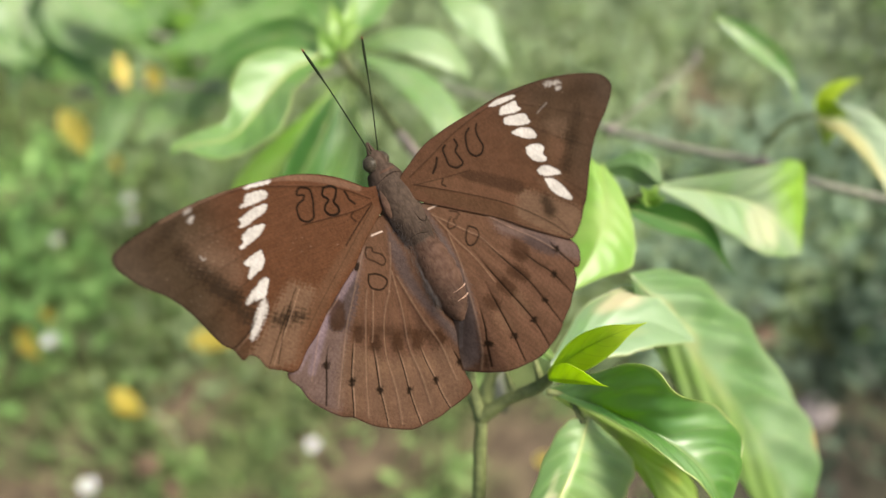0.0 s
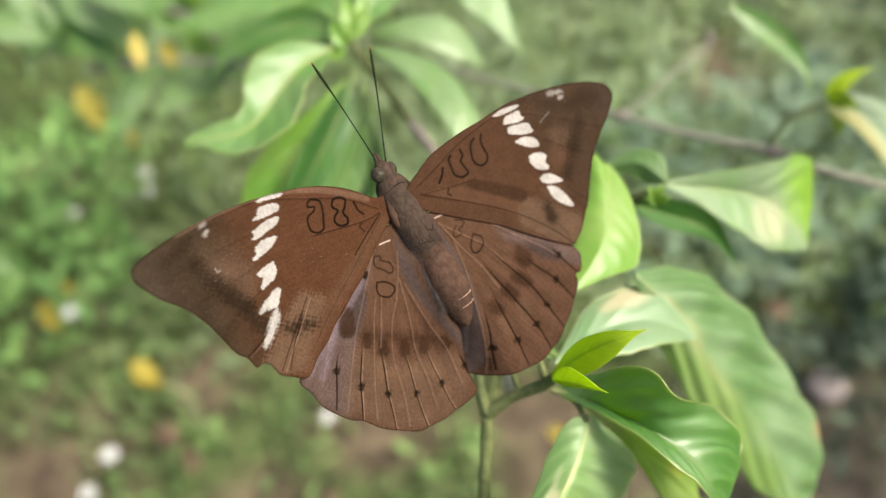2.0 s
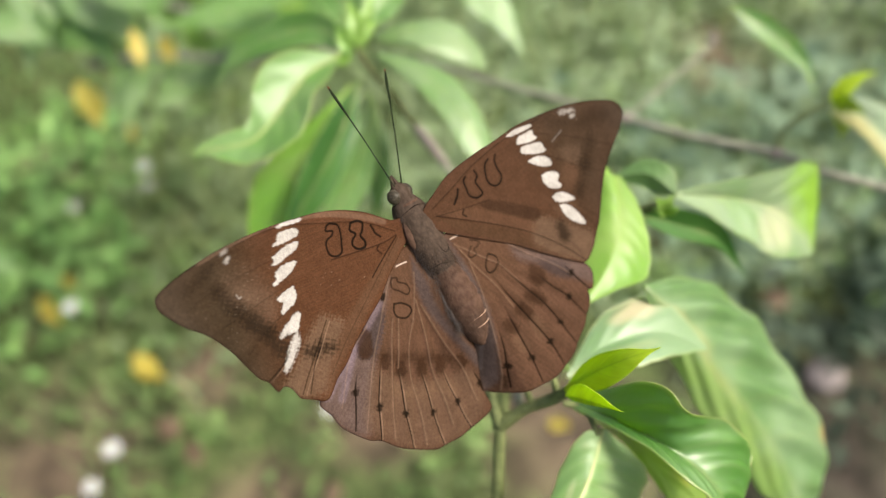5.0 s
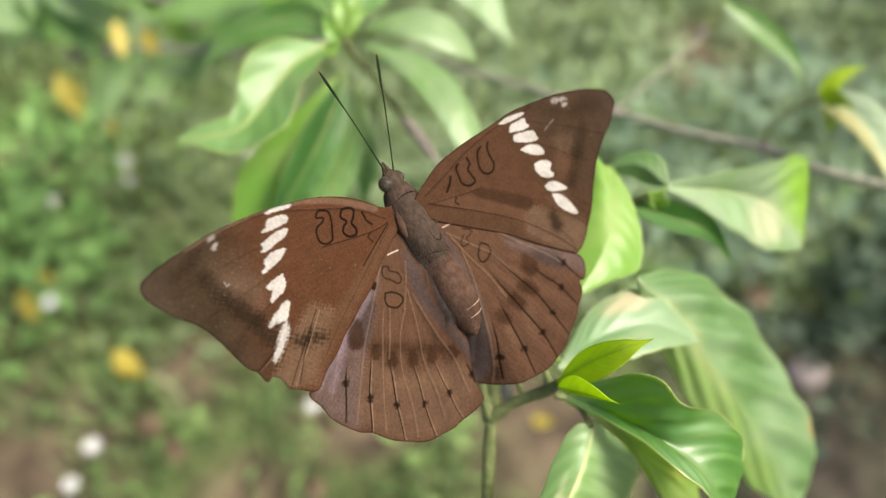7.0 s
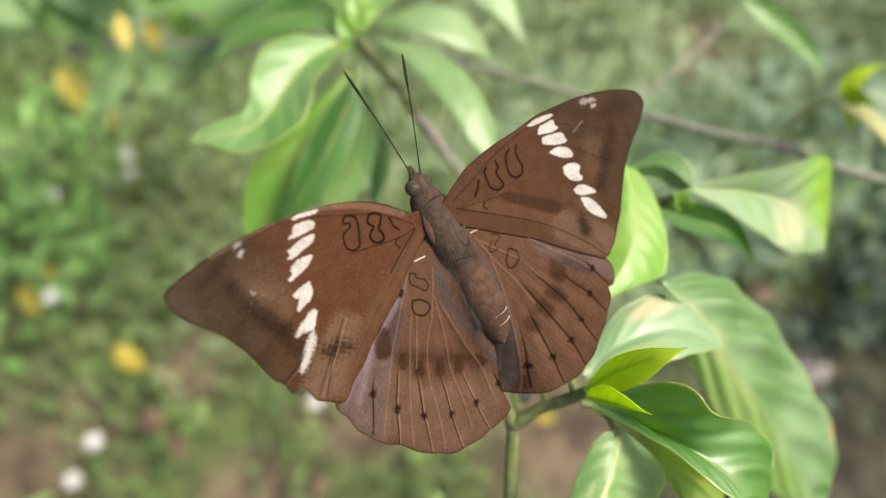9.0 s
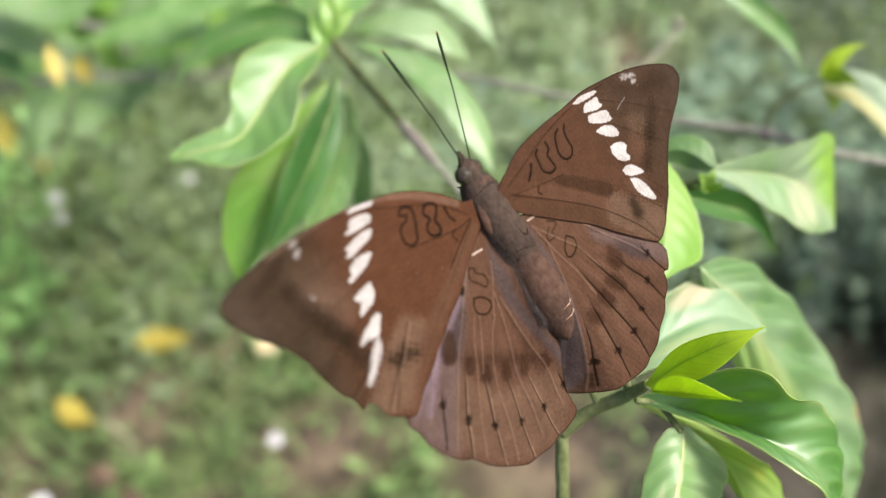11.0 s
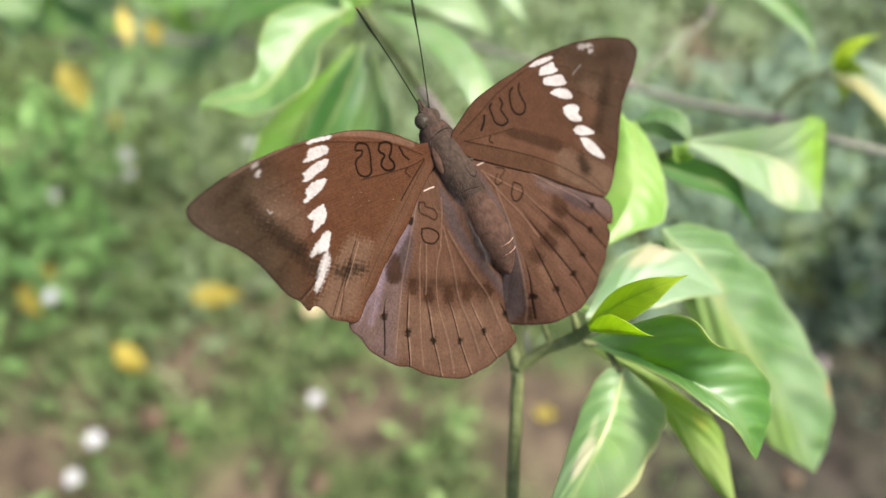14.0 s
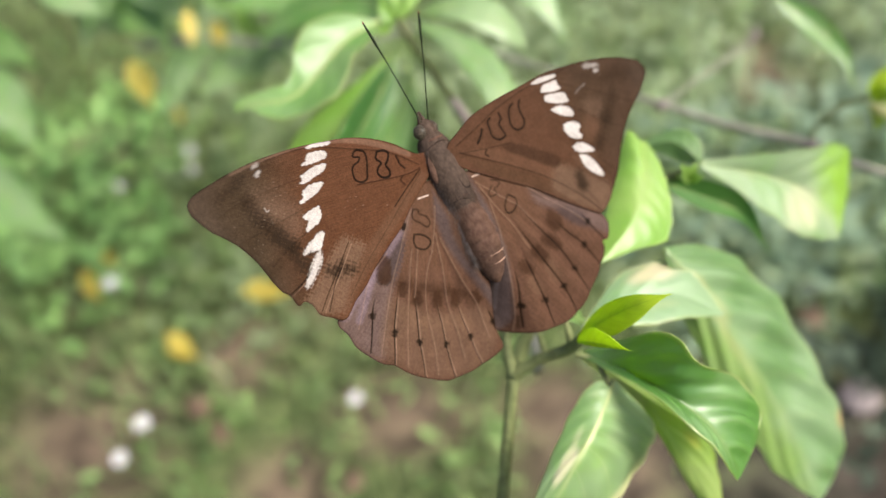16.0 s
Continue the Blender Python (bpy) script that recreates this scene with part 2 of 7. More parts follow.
SEAM = plain_material("seam", (0.01, 0.006, 0.005), (0.018, 0.012, 0.009), 900, 0.9, 0.1, 0.0001, gloss=0.02)
ORANGE = plain_material("orange_club_tip", (0.16, 0.06, 0.025), (0.22, 0.09, 0.035), 1500, 0.5, 0.2, 0.0001)


# ---- building helpers ----
def mesh_of(name, verts, faces, mat, uvs=None, smooth=True):
    me = bpy.data.meshes.new(name)
    me.from_pydata([tuple(v) for v in verts], [], faces)
    me.materials.append(mat)
    if smooth:
        me.polygons.foreach_set("use_smooth", [True] * len(me.polygons))
    if uvs is not None:
        lay = me.uv_layers.new(name="UVMap")
        idx = np.empty(len(me.loops), dtype=np.int32)
        me.loops.foreach_get("vertex_index", idx)
        lay.data.foreach_set("uv", np.asarray(uvs, dtype=np.float32)[idx].ravel())
    me.update()
    return me


def part(name, me, parent=None, label="", place=None):
    ob = new(name, me)
    if parent is not None:
        ob.parent = parent
    if place is not None:
        ob.matrix_basis = place
    return tagged(ob, label)


def smooth_line(points, n):
    """A smooth line through the points (Catmull-Rom), n samples."""
    p = np.asarray(points, dtype=float)
    p = np.vstack([2 * p[0] - p[1], p, 2 * p[-1] - p[-2]])
    seg = np.linspace(0, len(p) - 3 - 1e-9, n)
    i = seg.astype(int)
    s = (seg - i)[:, None]
    a, b, c, d = p[i], p[i + 1], p[i + 2], p[i + 3]
    return 0.5 * (2 * b + (c - a) * s + (2 * a - 5 * b + 4 * c - d) * s ** 2 + (3 * b - a - 3 * c + d) * s ** 3)


def tube(points, radii, sides=10, steps=30, lumps=0.0):
    c = smooth_line(points, steps)
    rad = np.interp(np.linspace(0, 1, steps), np.linspace(0, 1, len(radii)), radii)
    tang = np.gradient(c, axis=0)
    tang /= np.linalg.norm(tang, axis=1)[:, None]
    ref = np.array([0.3, 0.9, 0.31])
    verts, faces = [], []
    for k in range(steps):
        s = np.cross(tang[k], ref)
        s /= np.linalg.norm(s)
        w = np.cross(s, tang[k])
        for j in range(sides):
            an = 2 * math.pi * j / sides
            r = rad[k] * (1 + lumps * noise.noise(Vector(c[k]) * 400 + Vector((math.cos(an), math.sin(an), 0))))
            verts.append(c[k] + r * (math.cos(an) * s + math.sin(an) * w))
    for k in range(steps - 1):
        for j in range(sides):
            j2 = (j + 1) % sides
            faces.append((k * sides + j, k * sides + j2, (k + 1) * sides + j2, (k + 1) * sides + j))
    faces.append(tuple(range(sides))[::-1])
    faces.append(tuple((steps - 1) * sides + j for j in range(sides)))
    return verts, faces


PROFILE = {"mid": (0.08, 0.45, 0.8, 0.97, 1.0, 0.93, 0.78, 0.55, 0.28, 0.08, 0.0)}
leaf_count = 0


def leaf(parent, rib, wl, wr, side, tilt_l, tilt_r, curl, profile, mat, label="", steps=44, across=8, wave=0.07):
    """A leaf along a rib line: half widths to both sides of its course, folded and curled, with wavy rims and real thickness."""
    global leaf_count
    leaf_count += 1
    rnd = random.Random(leaf_count)
    c = smooth_line(rib, steps)
    long = np.linalg.norm(np.diff(c, axis=0), axis=1).sum()
    tang = np.gradient(c, axis=0)
    tang /= np.linalg.norm(tang, axis=1)[:, None]
    u = np.linspace(0, 1, steps)
    w = np.interp(u, np.linspace(0, 1, 11), PROFILE[profile])
    w = np.convolve(np.pad(w, 3, mode="edge"), np.ones(7) / 7, "valid")
    w[0], w[-1] = 0.03, 0.004
    ph, fr = rnd.uniform(0, 6), rnd.uniform(9, 15)
    verts, uvs, faces = [], [], []
    thick = 0.00012
    layer = steps * (2 * across + 1)
    for sheet in (1, -1):
        for k in range(steps):
            s = np.asarray(side) - tang[k] * np.dot(side, tang[k])
            s /= np.linalg.norm(s)
            nrm = np.cross(s, tang[k])
            for j in range(-across, across + 1):
                v = j / across
                half = (wr if v > 0 else wl) * w[k]
                f = radians(tilt_r if v > 0 else tilt_l)
                out = half * abs(v) * math.cos(f) * (1 if v > 0 else -1)
                up = half * abs(v) * math.sin(f) + curl * half * v * v
                up += wave * half * v * v * math.sin(fr * u[k] + ph + (1.3 if v > 0 else 0))
                up += 0.02 * half * (1 - abs(v)) * abs(v) * 4 * math.sin(u[k] * 7 * 2 * math.pi - abs(v) ** 1.4 * 9.4)
                verts.append(c[k] + s * out + nrm * (up + sheet * thick))
                uvs.append((u[k], 0.5 + 0.5 * v))
    row = 2 * across + 1
    for sheet in (0, 1):
        for k in range(steps - 1):
            for j in range(row - 1):
                q = [sheet * layer + k * row + j, sheet * layer + k * row + j + 1, sheet * layer + (k + 1) * row + j + 1, sheet * layer + (k + 1) * row + j]
                faces.append(q if sheet else q[::-1])
    for k in range(steps - 1):
        for j in (0, row - 1):
            a, b = k * row + j, (k + 1) * row + j
            faces.append((a, b, b + layer, a + layer))
    # the stalk and rib stand proud of the blade's back
    tv, tf = tube(c[: int(steps * 0.92)], (0.02 * long, 0.012 * long, 0.004 * long) if long < 0.04 else (0.0007, 0.0005, 0.0002), 6, 20)
    me = mesh_of("leaf", verts, faces, MAT[mat], uvs)
    ob = part("leaf", me, parent, label)
    rib_me = mesh_of("rib", [Vector(p) - 1.0 * Vector(np.cross(np.asarray(side), tang[steps // 2])).normalized() * 0.0003 for p in tv], tf, MAT[mat])
    part("rib", rib_me, ob)
    if parent is None:
        tagged(ob, label or "yellowed fallen leaf among the grass", "leaf", "fallen leaves")
    return ob


def shaped_leaf(parent, rib, left, right, mat, label="", steps=72, across=14, puff=0.06, dents=0.05, quilt=0.016, scallop=0.015):
    """A leaf spanned between its rib and its two rims, each a smooth line, puffed up between the side veins."""
    global leaf_count
    leaf_count += 1
    rnd = random.Random(leaf_count)
    c, a, b = (smooth_line(q, steps) for q in (rib, left, right))
    tang = np.gradient(c, axis=0)
    tang /= np.linalg.norm(tang, axis=1)[:, None]
    ph = rnd.uniform(0, 6)
    row, layer = 2 * across + 1, steps * (2 * across + 1)
    verts, uvs, faces = [], [], []
    for sheet in (1, -1):
        for k in range(steps):
            u = k / (steps - 1)
            for j in range(-across, across + 1):
                v = abs(j) / across
                rim = b[k] if j > 0 else a[k]
                out = rim - c[k]
                out = out * (1 + scallop * v * math.sin(u * 14 * math.pi - 9.4 + 1.5 * math.sin(5 * u + ph)))
                w = np.linalg.norm(out) + 1e-9
                nrm = np.cross(out / w if j > 0 else -out / w, tang[k])
                nrm /= np.linalg.norm(nrm) + 1e-9
                up = puff * w * 4 * v * (1 - v)
                up += quilt * w * 4 * v * (1 - v) * math.sin(u * 14 * math.pi - v ** 1.4 * 9.4 + 1.5 * math.sin(5 * u + ph))
                up += 0.04 * w * v * v * math.sin(11 * u + ph + (1.7 if j > 0 else 0)) * min(1, 8 * u * (1 - u))
                at = Vector(c[k] + out * v)
                up += dents * w * min(1, 3 * v) * (noise.noise(at * 95 + Vector((leaf_count, 0, 0))) + 0.4 * noise.noise(at * 230))
                verts.append(c[k] + out * v + nrm * (up + sheet * 0.00011))
                uvs.append((u, 0.5 + 0.5 * j / across))
    for sheet in (0, 1):
        for k in range(steps - 1):
            for j in range(row - 1):
                q = [sheet * layer + k * row + j, sheet * layer + k * row + j + 1, sheet * layer + (k + 1) * row + j + 1, sheet * layer + (k + 1) * row + j]
                faces.append(q if sheet else q[::-1])
    for k in range(steps - 1):
        for j in (0, row - 1):
            i, o = k * row + j, (k + 1) * row + j
            faces.append((i, o, o + layer, i + layer))
    ob = part("leaf", mesh_of("leaf", verts, faces, MAT[mat], uvs), parent, label)
    back = np.cross(b[steps // 2] - a[steps // 2], tang[steps // 2])
    back /= -np.linalg.norm(back)
    tv, tf = tube(c[:-3] + back * 0.0003, (0.0005, 0.0004, 0.00015), 6, 20)
    part("rib", mesh_of("rib", tv, tf, MAT[mat]), ob)
    return ob


def twig(parent, name, points, radii, mat="twig", sides=10):
    v, f = tube(points, radii, sides, 12 * len(points), 0.12)
    return part(name, mesh_of(name, v, f, MAT[mat]), parent)


def thing(name, label, category, place=None, group=""):
    ob = new(name)
    ob.empty_display_size = 0.01
    if place is not None:
        ob.matrix_basis = place
    return tagged(ob, label, category, group)


# ---- ground ----
BARE = ((0.11, 0.24, 0.07, 0.06), (0.07, 0.28, 0.05, 0.04), (-0.36, 0.22, 0.07, 0.06), (-0.17, 0.19, 0.04, 0.04), (-0.07, 0.27, 0.06, 0.04), (-0.24, 0.32, 0.04, 0.04), (-0.40, 0.39, 0.04, 0.04), (0.30, 0.71, 0.06, 0.06), (-0.46, 0.58, 0.04, 0.03))  # patches of bare reddish earth: centre and reach
SHADE_PATCH = (0.37, 0.22, 0.2, 0.15)  # dark litter, with the shade over it put into the ground colour


def build_ground():
    verts, faces = [], []
    xs = sorted(set(list(np.linspace(-1.2, 1.2, 61)) + [-400, -60, -10, -3, 3, 10, 60, 400]))
    ys = sorted(set(list(np.linspace(-0.6, 1.8, 61)) + [-400, -60, -10, -3, 4, 12, 60, 400]))
    for y in ys:
        for x in xs:
            z = 0.02 * noise.noise(Vector((x * 3, y * 3, 0))) + 0.006 * noise.noise(Vector((x * 11, y * 11, 3)))
            verts.append((x, y, z if abs(x) < 2 and abs(y) < 2.5 else 0.0))
    n = len(xs)
    for j in range(len(ys) - 1):
        for i in range(n - 1):
            faces.append((j * n + i, j * n + i + 1, (j + 1) * n + i + 1, (j + 1) * n + i))
    m, t, b, out = material("earth_and_litter")
    big = ramp(t, noise_of(t, 6.5, 5), 0.52, 0.75)
    mid = ramp(t, noise_of(t, 34, 4), 0.35, 0.65)
    fine = noise_of(t, 160, 4)
    earth = mixed(t, mid, (0.075, 0.051, 0.04), (0.16, 0.106, 0.083))
    green = mixed(t, mid, (0.05, 0.07, 0.025), (0.1, 0.125, 0.05))
    sep = t.nodes.new("ShaderNodeSeparateXYZ")
    t.links.new(t.nodes.new("ShaderNodeTexCoord").outputs["Object"], sep.inputs[0])
    for px, py, rx, ry in BARE:
        dx = maths(t, "POWER", maths(t, "ABSOLUTE", maths(t, "DIVIDE", maths(t, "SUBTRACT", sep.outputs[0], px), rx)), 2.0)
        dy = maths(t, "POWER", maths(t, "ABSOLUTE", maths(t, "DIVIDE", maths(t, "SUBTRACT", sep.outputs[1], py), ry)), 2.0)
        near = maths(t, "ADD", maths(t, "ADD", dx, dy), maths(t, "MULTIPLY_ADD", mid, 0.8, -0.4))
        big = maths(t, "MAXIMUM", big, maths(t, "MULTIPLY", maths(t, "SUBTRACT", 1.0, ramp(t, near, -0.2, 2.6)), 0.85))
    c = mixed(t, big, green, earth)
    # shade at the right, mixed into the earth colour as a dark patch
    dx = maths(t, "POWER", maths(t, "ABSOLUTE", maths(t, "DIVIDE", maths(t, "SUBTRACT", sep.outputs[0], SHADE_PATCH[0]), SHADE_PATCH[2])), 2.0)
    dy = maths(t, "POWER", maths(t, "ABSOLUTE", maths(t, "DIVIDE", maths(t, "SUBTRACT", sep.outputs[1], SHADE_PATCH[1]), SHADE_PATCH[3])), 2.0)
    shade_reach = maths(t, "ADD", maths(t, "ADD", dx, dy), maths(t, "MULTIPLY_ADD", mid, 0.8, -0.4))
    c = mixed(t, maths(t, "MULTIPLY", maths(t, "SUBTRACT", 1.0, ramp(t, shade_reach, 0.3, 1.8)), 0.9), c, mixed(t, mid, (0.022, 0.019, 0.016), (0.055, 0.046, 0.039)))
    c = mixed(t, 0.5, c, mixed(t, fine, (0.4, 0.4, 0.4), (1.4, 1.4, 1.4)), "MULTIPLY")
    t.links.new(c, b.inputs["Base Color"])
    b.inputs["Roughness"].default_value = 0.95
    b.inputs["Specular IOR Level"].default_value = 0.1
    bump(t, b, fine, 0.8, 0.01)
    ob = new("ground", mesh_of("ground", verts, faces, m))
    tagged(ob, "brown earth with patches of low green growth", "ground", kind="structure")


build_ground()


def stuff_material(name, a, b2, glow, rough=0.6, patchy=0.6):
    m, t, b, out = material(name)
    rnd = t.nodes.new("ShaderNodeNewGeometry").outputs["Random Per Island"]
    c = mixed(t, rnd, a, b2)
    tuft = ramp(t, noise_of(t, 26, 3), 0.36, 0.64)
    c = mixed(t, patchy, c, mixed(t, tuft, (0.5, 0.52, 0.55), (1.5, 1.48, 1.35)), "MULTIPLY")
    t.links.new(c, b.inputs["Base Color"])
    b.inputs["Roughness"].default_value = rough
    b.inputs["Specular IOR Level"].default_value = 0.25
    tr = t.nodes.new("ShaderNodeBsdfTranslucent")
    tr.inputs[0].default_value = (*glow, 1)
    mx = t.nodes.new("ShaderNodeMixShader")
    mx.inputs[0].default_value = 0.3
    t.links.new(b.outputs[0], mx.inputs[1])
    t.links.new(tr.outputs[0], mx.inputs[2])
    t.links.new(mx.outputs[0], out.inputs[0])
    return m


def cover(x, y):
    """How thickly the ground is grown over: thin on the bare earth patches and the darkened one."""
    g = noise.noise(Vector((x * 4.2 + 3, y * 4.2 + 1, 7)))
    bare = sum(math.exp(-((x - px) / rx) ** 2 - ((y - py) / ry) ** 2) for px, py, rx, ry in BARE)
    return 0.68 + 0.5 * g - 0.75 * min(1.0, bare) - 1.3 * math.exp(-((x - SHADE_PATCH[0]) / SHADE_PATCH[2]) ** 2 - ((y - SHADE_PATCH[1]) / SHADE_PATCH[3]) ** 2)


def grass(count, seed):
    rnd = random.Random(seed)
    verts, faces = [], []
    while len(faces) < count * 2:
        x, y = rnd.gauss(0, 0.75), rnd.gauss(0.7, 0.7)
        if abs(x) > 2.6 or abs(y - 0.7) > 2.4 or rnd.random() > cover(x, y):
            continue
        h, an, lean = rnd.uniform(0.025, 0.085), rnd.uniform(0, 6.28), rnd.uniform(0.1, 0.9)
        wd = rnd.uniform(0.0010, 0.0026)
        dx, dy = math.cos(an), math.sin(an)
        k = len(verts)
        for s, l, up in ((1.0, 0.0, 0.0), (0.8, 0.35, 0.6), (0.08, 1.0, 0.95)):
            cx, cy, cz = x + dx * lean * h * l, y + dy * lean * h * l, h * up - 0.012 * (up == 0)
            verts += [(cx - dy * wd * s, cy + dx * wd * s, cz), (cx + dy * wd * s, cy - dx * wd * s, cz)]
        faces += [(k, k + 1, k + 3, k + 2), (k + 2, k + 3, k + 5, k + 4)]
    m = stuff_material("grass_blade", (0.135, 0.175, 0.078), (0.175, 0.22, 0.1), (0.19, 0.255, 0.07))
    tagged(new("grass", mesh_of("grass", verts, faces, m)), "thin green grass growing over brown earth", "grass", kind="stuff")


def low_weeds(name, count, seed, area, high, size, a, b2, label, patchy=0.6, clumps=0.5):
    rnd = random.Random(seed)
    verts, faces = [], []
    x0, x1, y0, y1 = area
    while len(faces) < count * 2:
        gx, gy = rnd.uniform(-1.35, 1.35), rnd.uniform(-1.35, 1.35)
        cx, cy = (x0 + x1) / 2 + gx * (x1 - x0) / 2, (y0 + y1) / 2 + gy * (y1 - y0) / 2
        ragged = math.hypot(gx, gy) + 0.35 * noise.noise(Vector((cx * 7, cy * 7, seed)))
        if rnd.random() < (ragged - 0.75) / 0.55 or rnd.random() > cover(cx, cy) + 0.2 + clumps * 1.6 * noise.noise(Vector((cx * 24, cy * 24, seed))):
            continue
        top = rnd.uniform(0.01, high)
        for _ in range(rnd.randint(4, 9)):
            p = Vector((cx + rnd.gauss(0, 0.015), cy + rnd.gauss(0, 0.015), top * rnd.uniform(0.3, 1)))
            turn = Euler((rnd.gauss(0, 0.6), rnd.gauss(0, 0.6), rnd.uniform(0, 6.28))).to_matrix()
            s = size * rnd.uniform(0.6, 1.4)
            k = len(verts)
            for q in ((0, -1, 0), (0.42, -0.2, 0.12), (0, -0.1, 0), (-0.42, -0.2, 0.12), (0.3, 0.45, 0.1), (0, 1, -0.1), (-0.3, 0.45, 0.1)):
                verts.append(p + turn @ (Vector(q) * s))
            faces += [(k, k + 1, k + 4, k + 2), (k, k + 2, k + 6, k + 3), (k + 2, k + 4, k + 5), (k + 2, k + 5, k + 6)]
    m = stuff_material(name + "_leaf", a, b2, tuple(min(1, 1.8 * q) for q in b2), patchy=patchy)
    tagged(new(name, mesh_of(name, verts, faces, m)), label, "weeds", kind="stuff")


grass(16000, 5)
low_weeds("low_weeds", 16000, 8, (-1.0, 1.0, 0.05, 1.5), 0.06, 0.008, (0.08, 0.14, 0.05), (0.2, 0.3, 0.105), "low green weeds scattered over the earth")
low_weeds("bright_weeds", 1450, 21, (-0.58, -0.33, 0.34, 0.62), 0.1, 0.011, (0.12, 0.235, 0.07), (0.26, 0.42, 0.15), "bright green weeds in a dense clump")
# the shaded corner is coloured into these dark leaves
low_weeds("dark_weeds", 6200, 9, (0.29, 0.72, 0.1, 0.42), 0.12, 0.012, (0.026, 0.038, 0.027), (0.068, 0.1, 0.065), "dark bluish-green weeds with shade put into their colour")
low_weeds("bluish_weeds", 3000, 23, (0.14, 0.62, 0.36, 0.66), 0.1, 0.011, (0.12, 0.175, 0.12), (0.21, 0.29, 0.2), "soft bluish-green weeds", patchy=0.35, clumps=0.5)
# the brightly lit area is coloured into these pale leaves
low_weeds("pale_weeds", 19000, 12, (-0.06, 0.46, 0.4, 1.2), 0.05, 0.008, (0.25, 0.33, 0.19), (0.33, 0.4, 0.245), "pale greyish-green weeds with light put into their colour", patchy=0.25, clumps=0.15)
low_weeds("fading_weeds", 8000, 15, (-0.4, -0.02, 0.4, 1.2), 0.05, 0.008, (0.15, 0.2, 0.1), (0.22, 0.28, 0.15), "dull green weeds fading into the earth", patchy=0.25, clumps=0.3)
low_weeds("dull_weeds", 15000, 14, (0.42, 0.95, 0.4, 1.2), 0.05, 0.008, (0.1, 0.13, 0.085), (0.17, 0.21, 0.14), "dull grey-green weeds", patchy=0.25, clumps=0.15)

# ---- the shrub that the butterfly sits on ----
weed = thing("shrub", "leafy green shrub growing behind, some leaves yellowed", "shrub", pose(0, 0, 0))
shrub = thing("shrub", "young green shrub with large glossy ribbed leaves", "shrub", pose(0, 0, 0))
leaf(shrub, [(0.0164, 0.0579, 0.5932), (0.0204, 0.0581, 0.6005), (0.0246, 0.0578, 0.6064), (0.0288, 0.0582, 0.6091)], 0.0023, 0.0030, (0.4691, -0.7481, -0.4694), -20, 15, 0.1, "mid", "young", "bright yellow-green young leaf")
leaf(shrub, [(0.0161, 0.0560, 0.5956), (0.0189, 0.0522, 0.6027), (0.0221, 0.0480, 0.6095)], 0.0025, 0.0006, (-0.0675, -0.8400, -0.5384), 10, 30, 0.1, "mid", "young", "bright yellow-green young leaf")
leaf(shrub, [(0.0425, 0.1023, 0.5865), (0.0371, 0.1083, 0.5855), (0.0287, 0.1103, 0.5795)], 0.0036, 0.0039, (0.0968, 0.8377, 0.5375), -30, -30, 0.1, "mid", "lightleaf", "")
leaf(shrub, [(0.0347, 0.1013, 0.5810), (0.0445, 0.1023, 0.5758), (0.0548, 0.1021, 0.5700), (0.0632, 0.0974, 0.5612)], 0.0043, 0.0033, (-0.5308, -0.7094, -0.4638), 30, 35, 0.1, "mid", "darkleaf", "")
leaf(shrub, [(-0.0013, 0.2246, 0.5378), (0.0118, 0.2169, 0.5323), (0.0221, 0.2032, 0.5226)], 0.0068, 0.0065, (-0.7465, -0.5453, -0.3813), -20, 10, 0.1, "mid", "leaf", "")
leaf(shrub, [(-0.0266, 0.1822, 0.5569), (-0.0207, 0.1941, 0.5592), (-0.0078, 0.2051, 0.5607)], 0.0055, 0.0056, (0.6751, -0.6019, -0.4266), 0, 10, 0.1, "mid", "leaf", "")
leaf(shrub, [(-0.0274, 0.1809, 0.5560), (-0.0353, 0.1928, 0.5583), (-0.0511, 0.2037, 0.5599)], 0.0055, 0.0056, (0.6323, 0.6345, 0.4445), 0, 10, 0.1, "mid", "leaf", "")
leaf(shrub, [(-0.0276, 0.1731, 0.5566), (-0.0426, 0.1821, 0.5570), (-0.0631, 0.1807, 0.5499), (-0.0744, 0.1751, 0.5399)], 0.0049, 0.0049, (-0.2501, 0.7911, 0.5582), 10, 10, 0.1, "mid", "leaf", "")
leaf(shrub, [(0.0764, 0.1875, 0.5588), (0.0876, 0.1829, 0.5537), (0.0985, 0.1775, 0.5468), (0.1026, 0.1685, 0.5413)], 0.0033, 0.0039, (-0.7397, -0.5708, -0.3565), 10, 10, 0.1, "mid", "leaf", "")
leaf(shrub, [(0.1036, 0.1613, 0.5459), (0.1042, 0.1632, 0.5489), (0.1060, 0.1646, 0.5517), (0.1098, 0.1656, 0.5538), (0.1143, 0.1659, 0.5549)], 0.0019, 0.0030, (0.5858, -0.6897, -0.4256), 0, 8, 0.1, "mid", "young", "bright yellow-green young leaf")
leaf(shrub, [(0.1022, 0.1603, 0.5487), (0.1035, 0.1561, 0.5527), (0.1077, 0.1514, 0.5536)], 0.0024, 0.0024, (0.2, -0.8, -0.5), 8, 10, 0.1, "mid", "oliveleaf", "olive-green young leaf")
leaf(shrub, [(0.1035, 0.1602, 0.5452), (0.1061, 0.1570, 0.5434), (0.1057, 0.1536, 0.5401)], 0.0024, 0.0022, (-0.9603, 0.2386, 0.1446), 0, 8, 0.1, "mid", "oliveleaf", "olive-green young leaf")
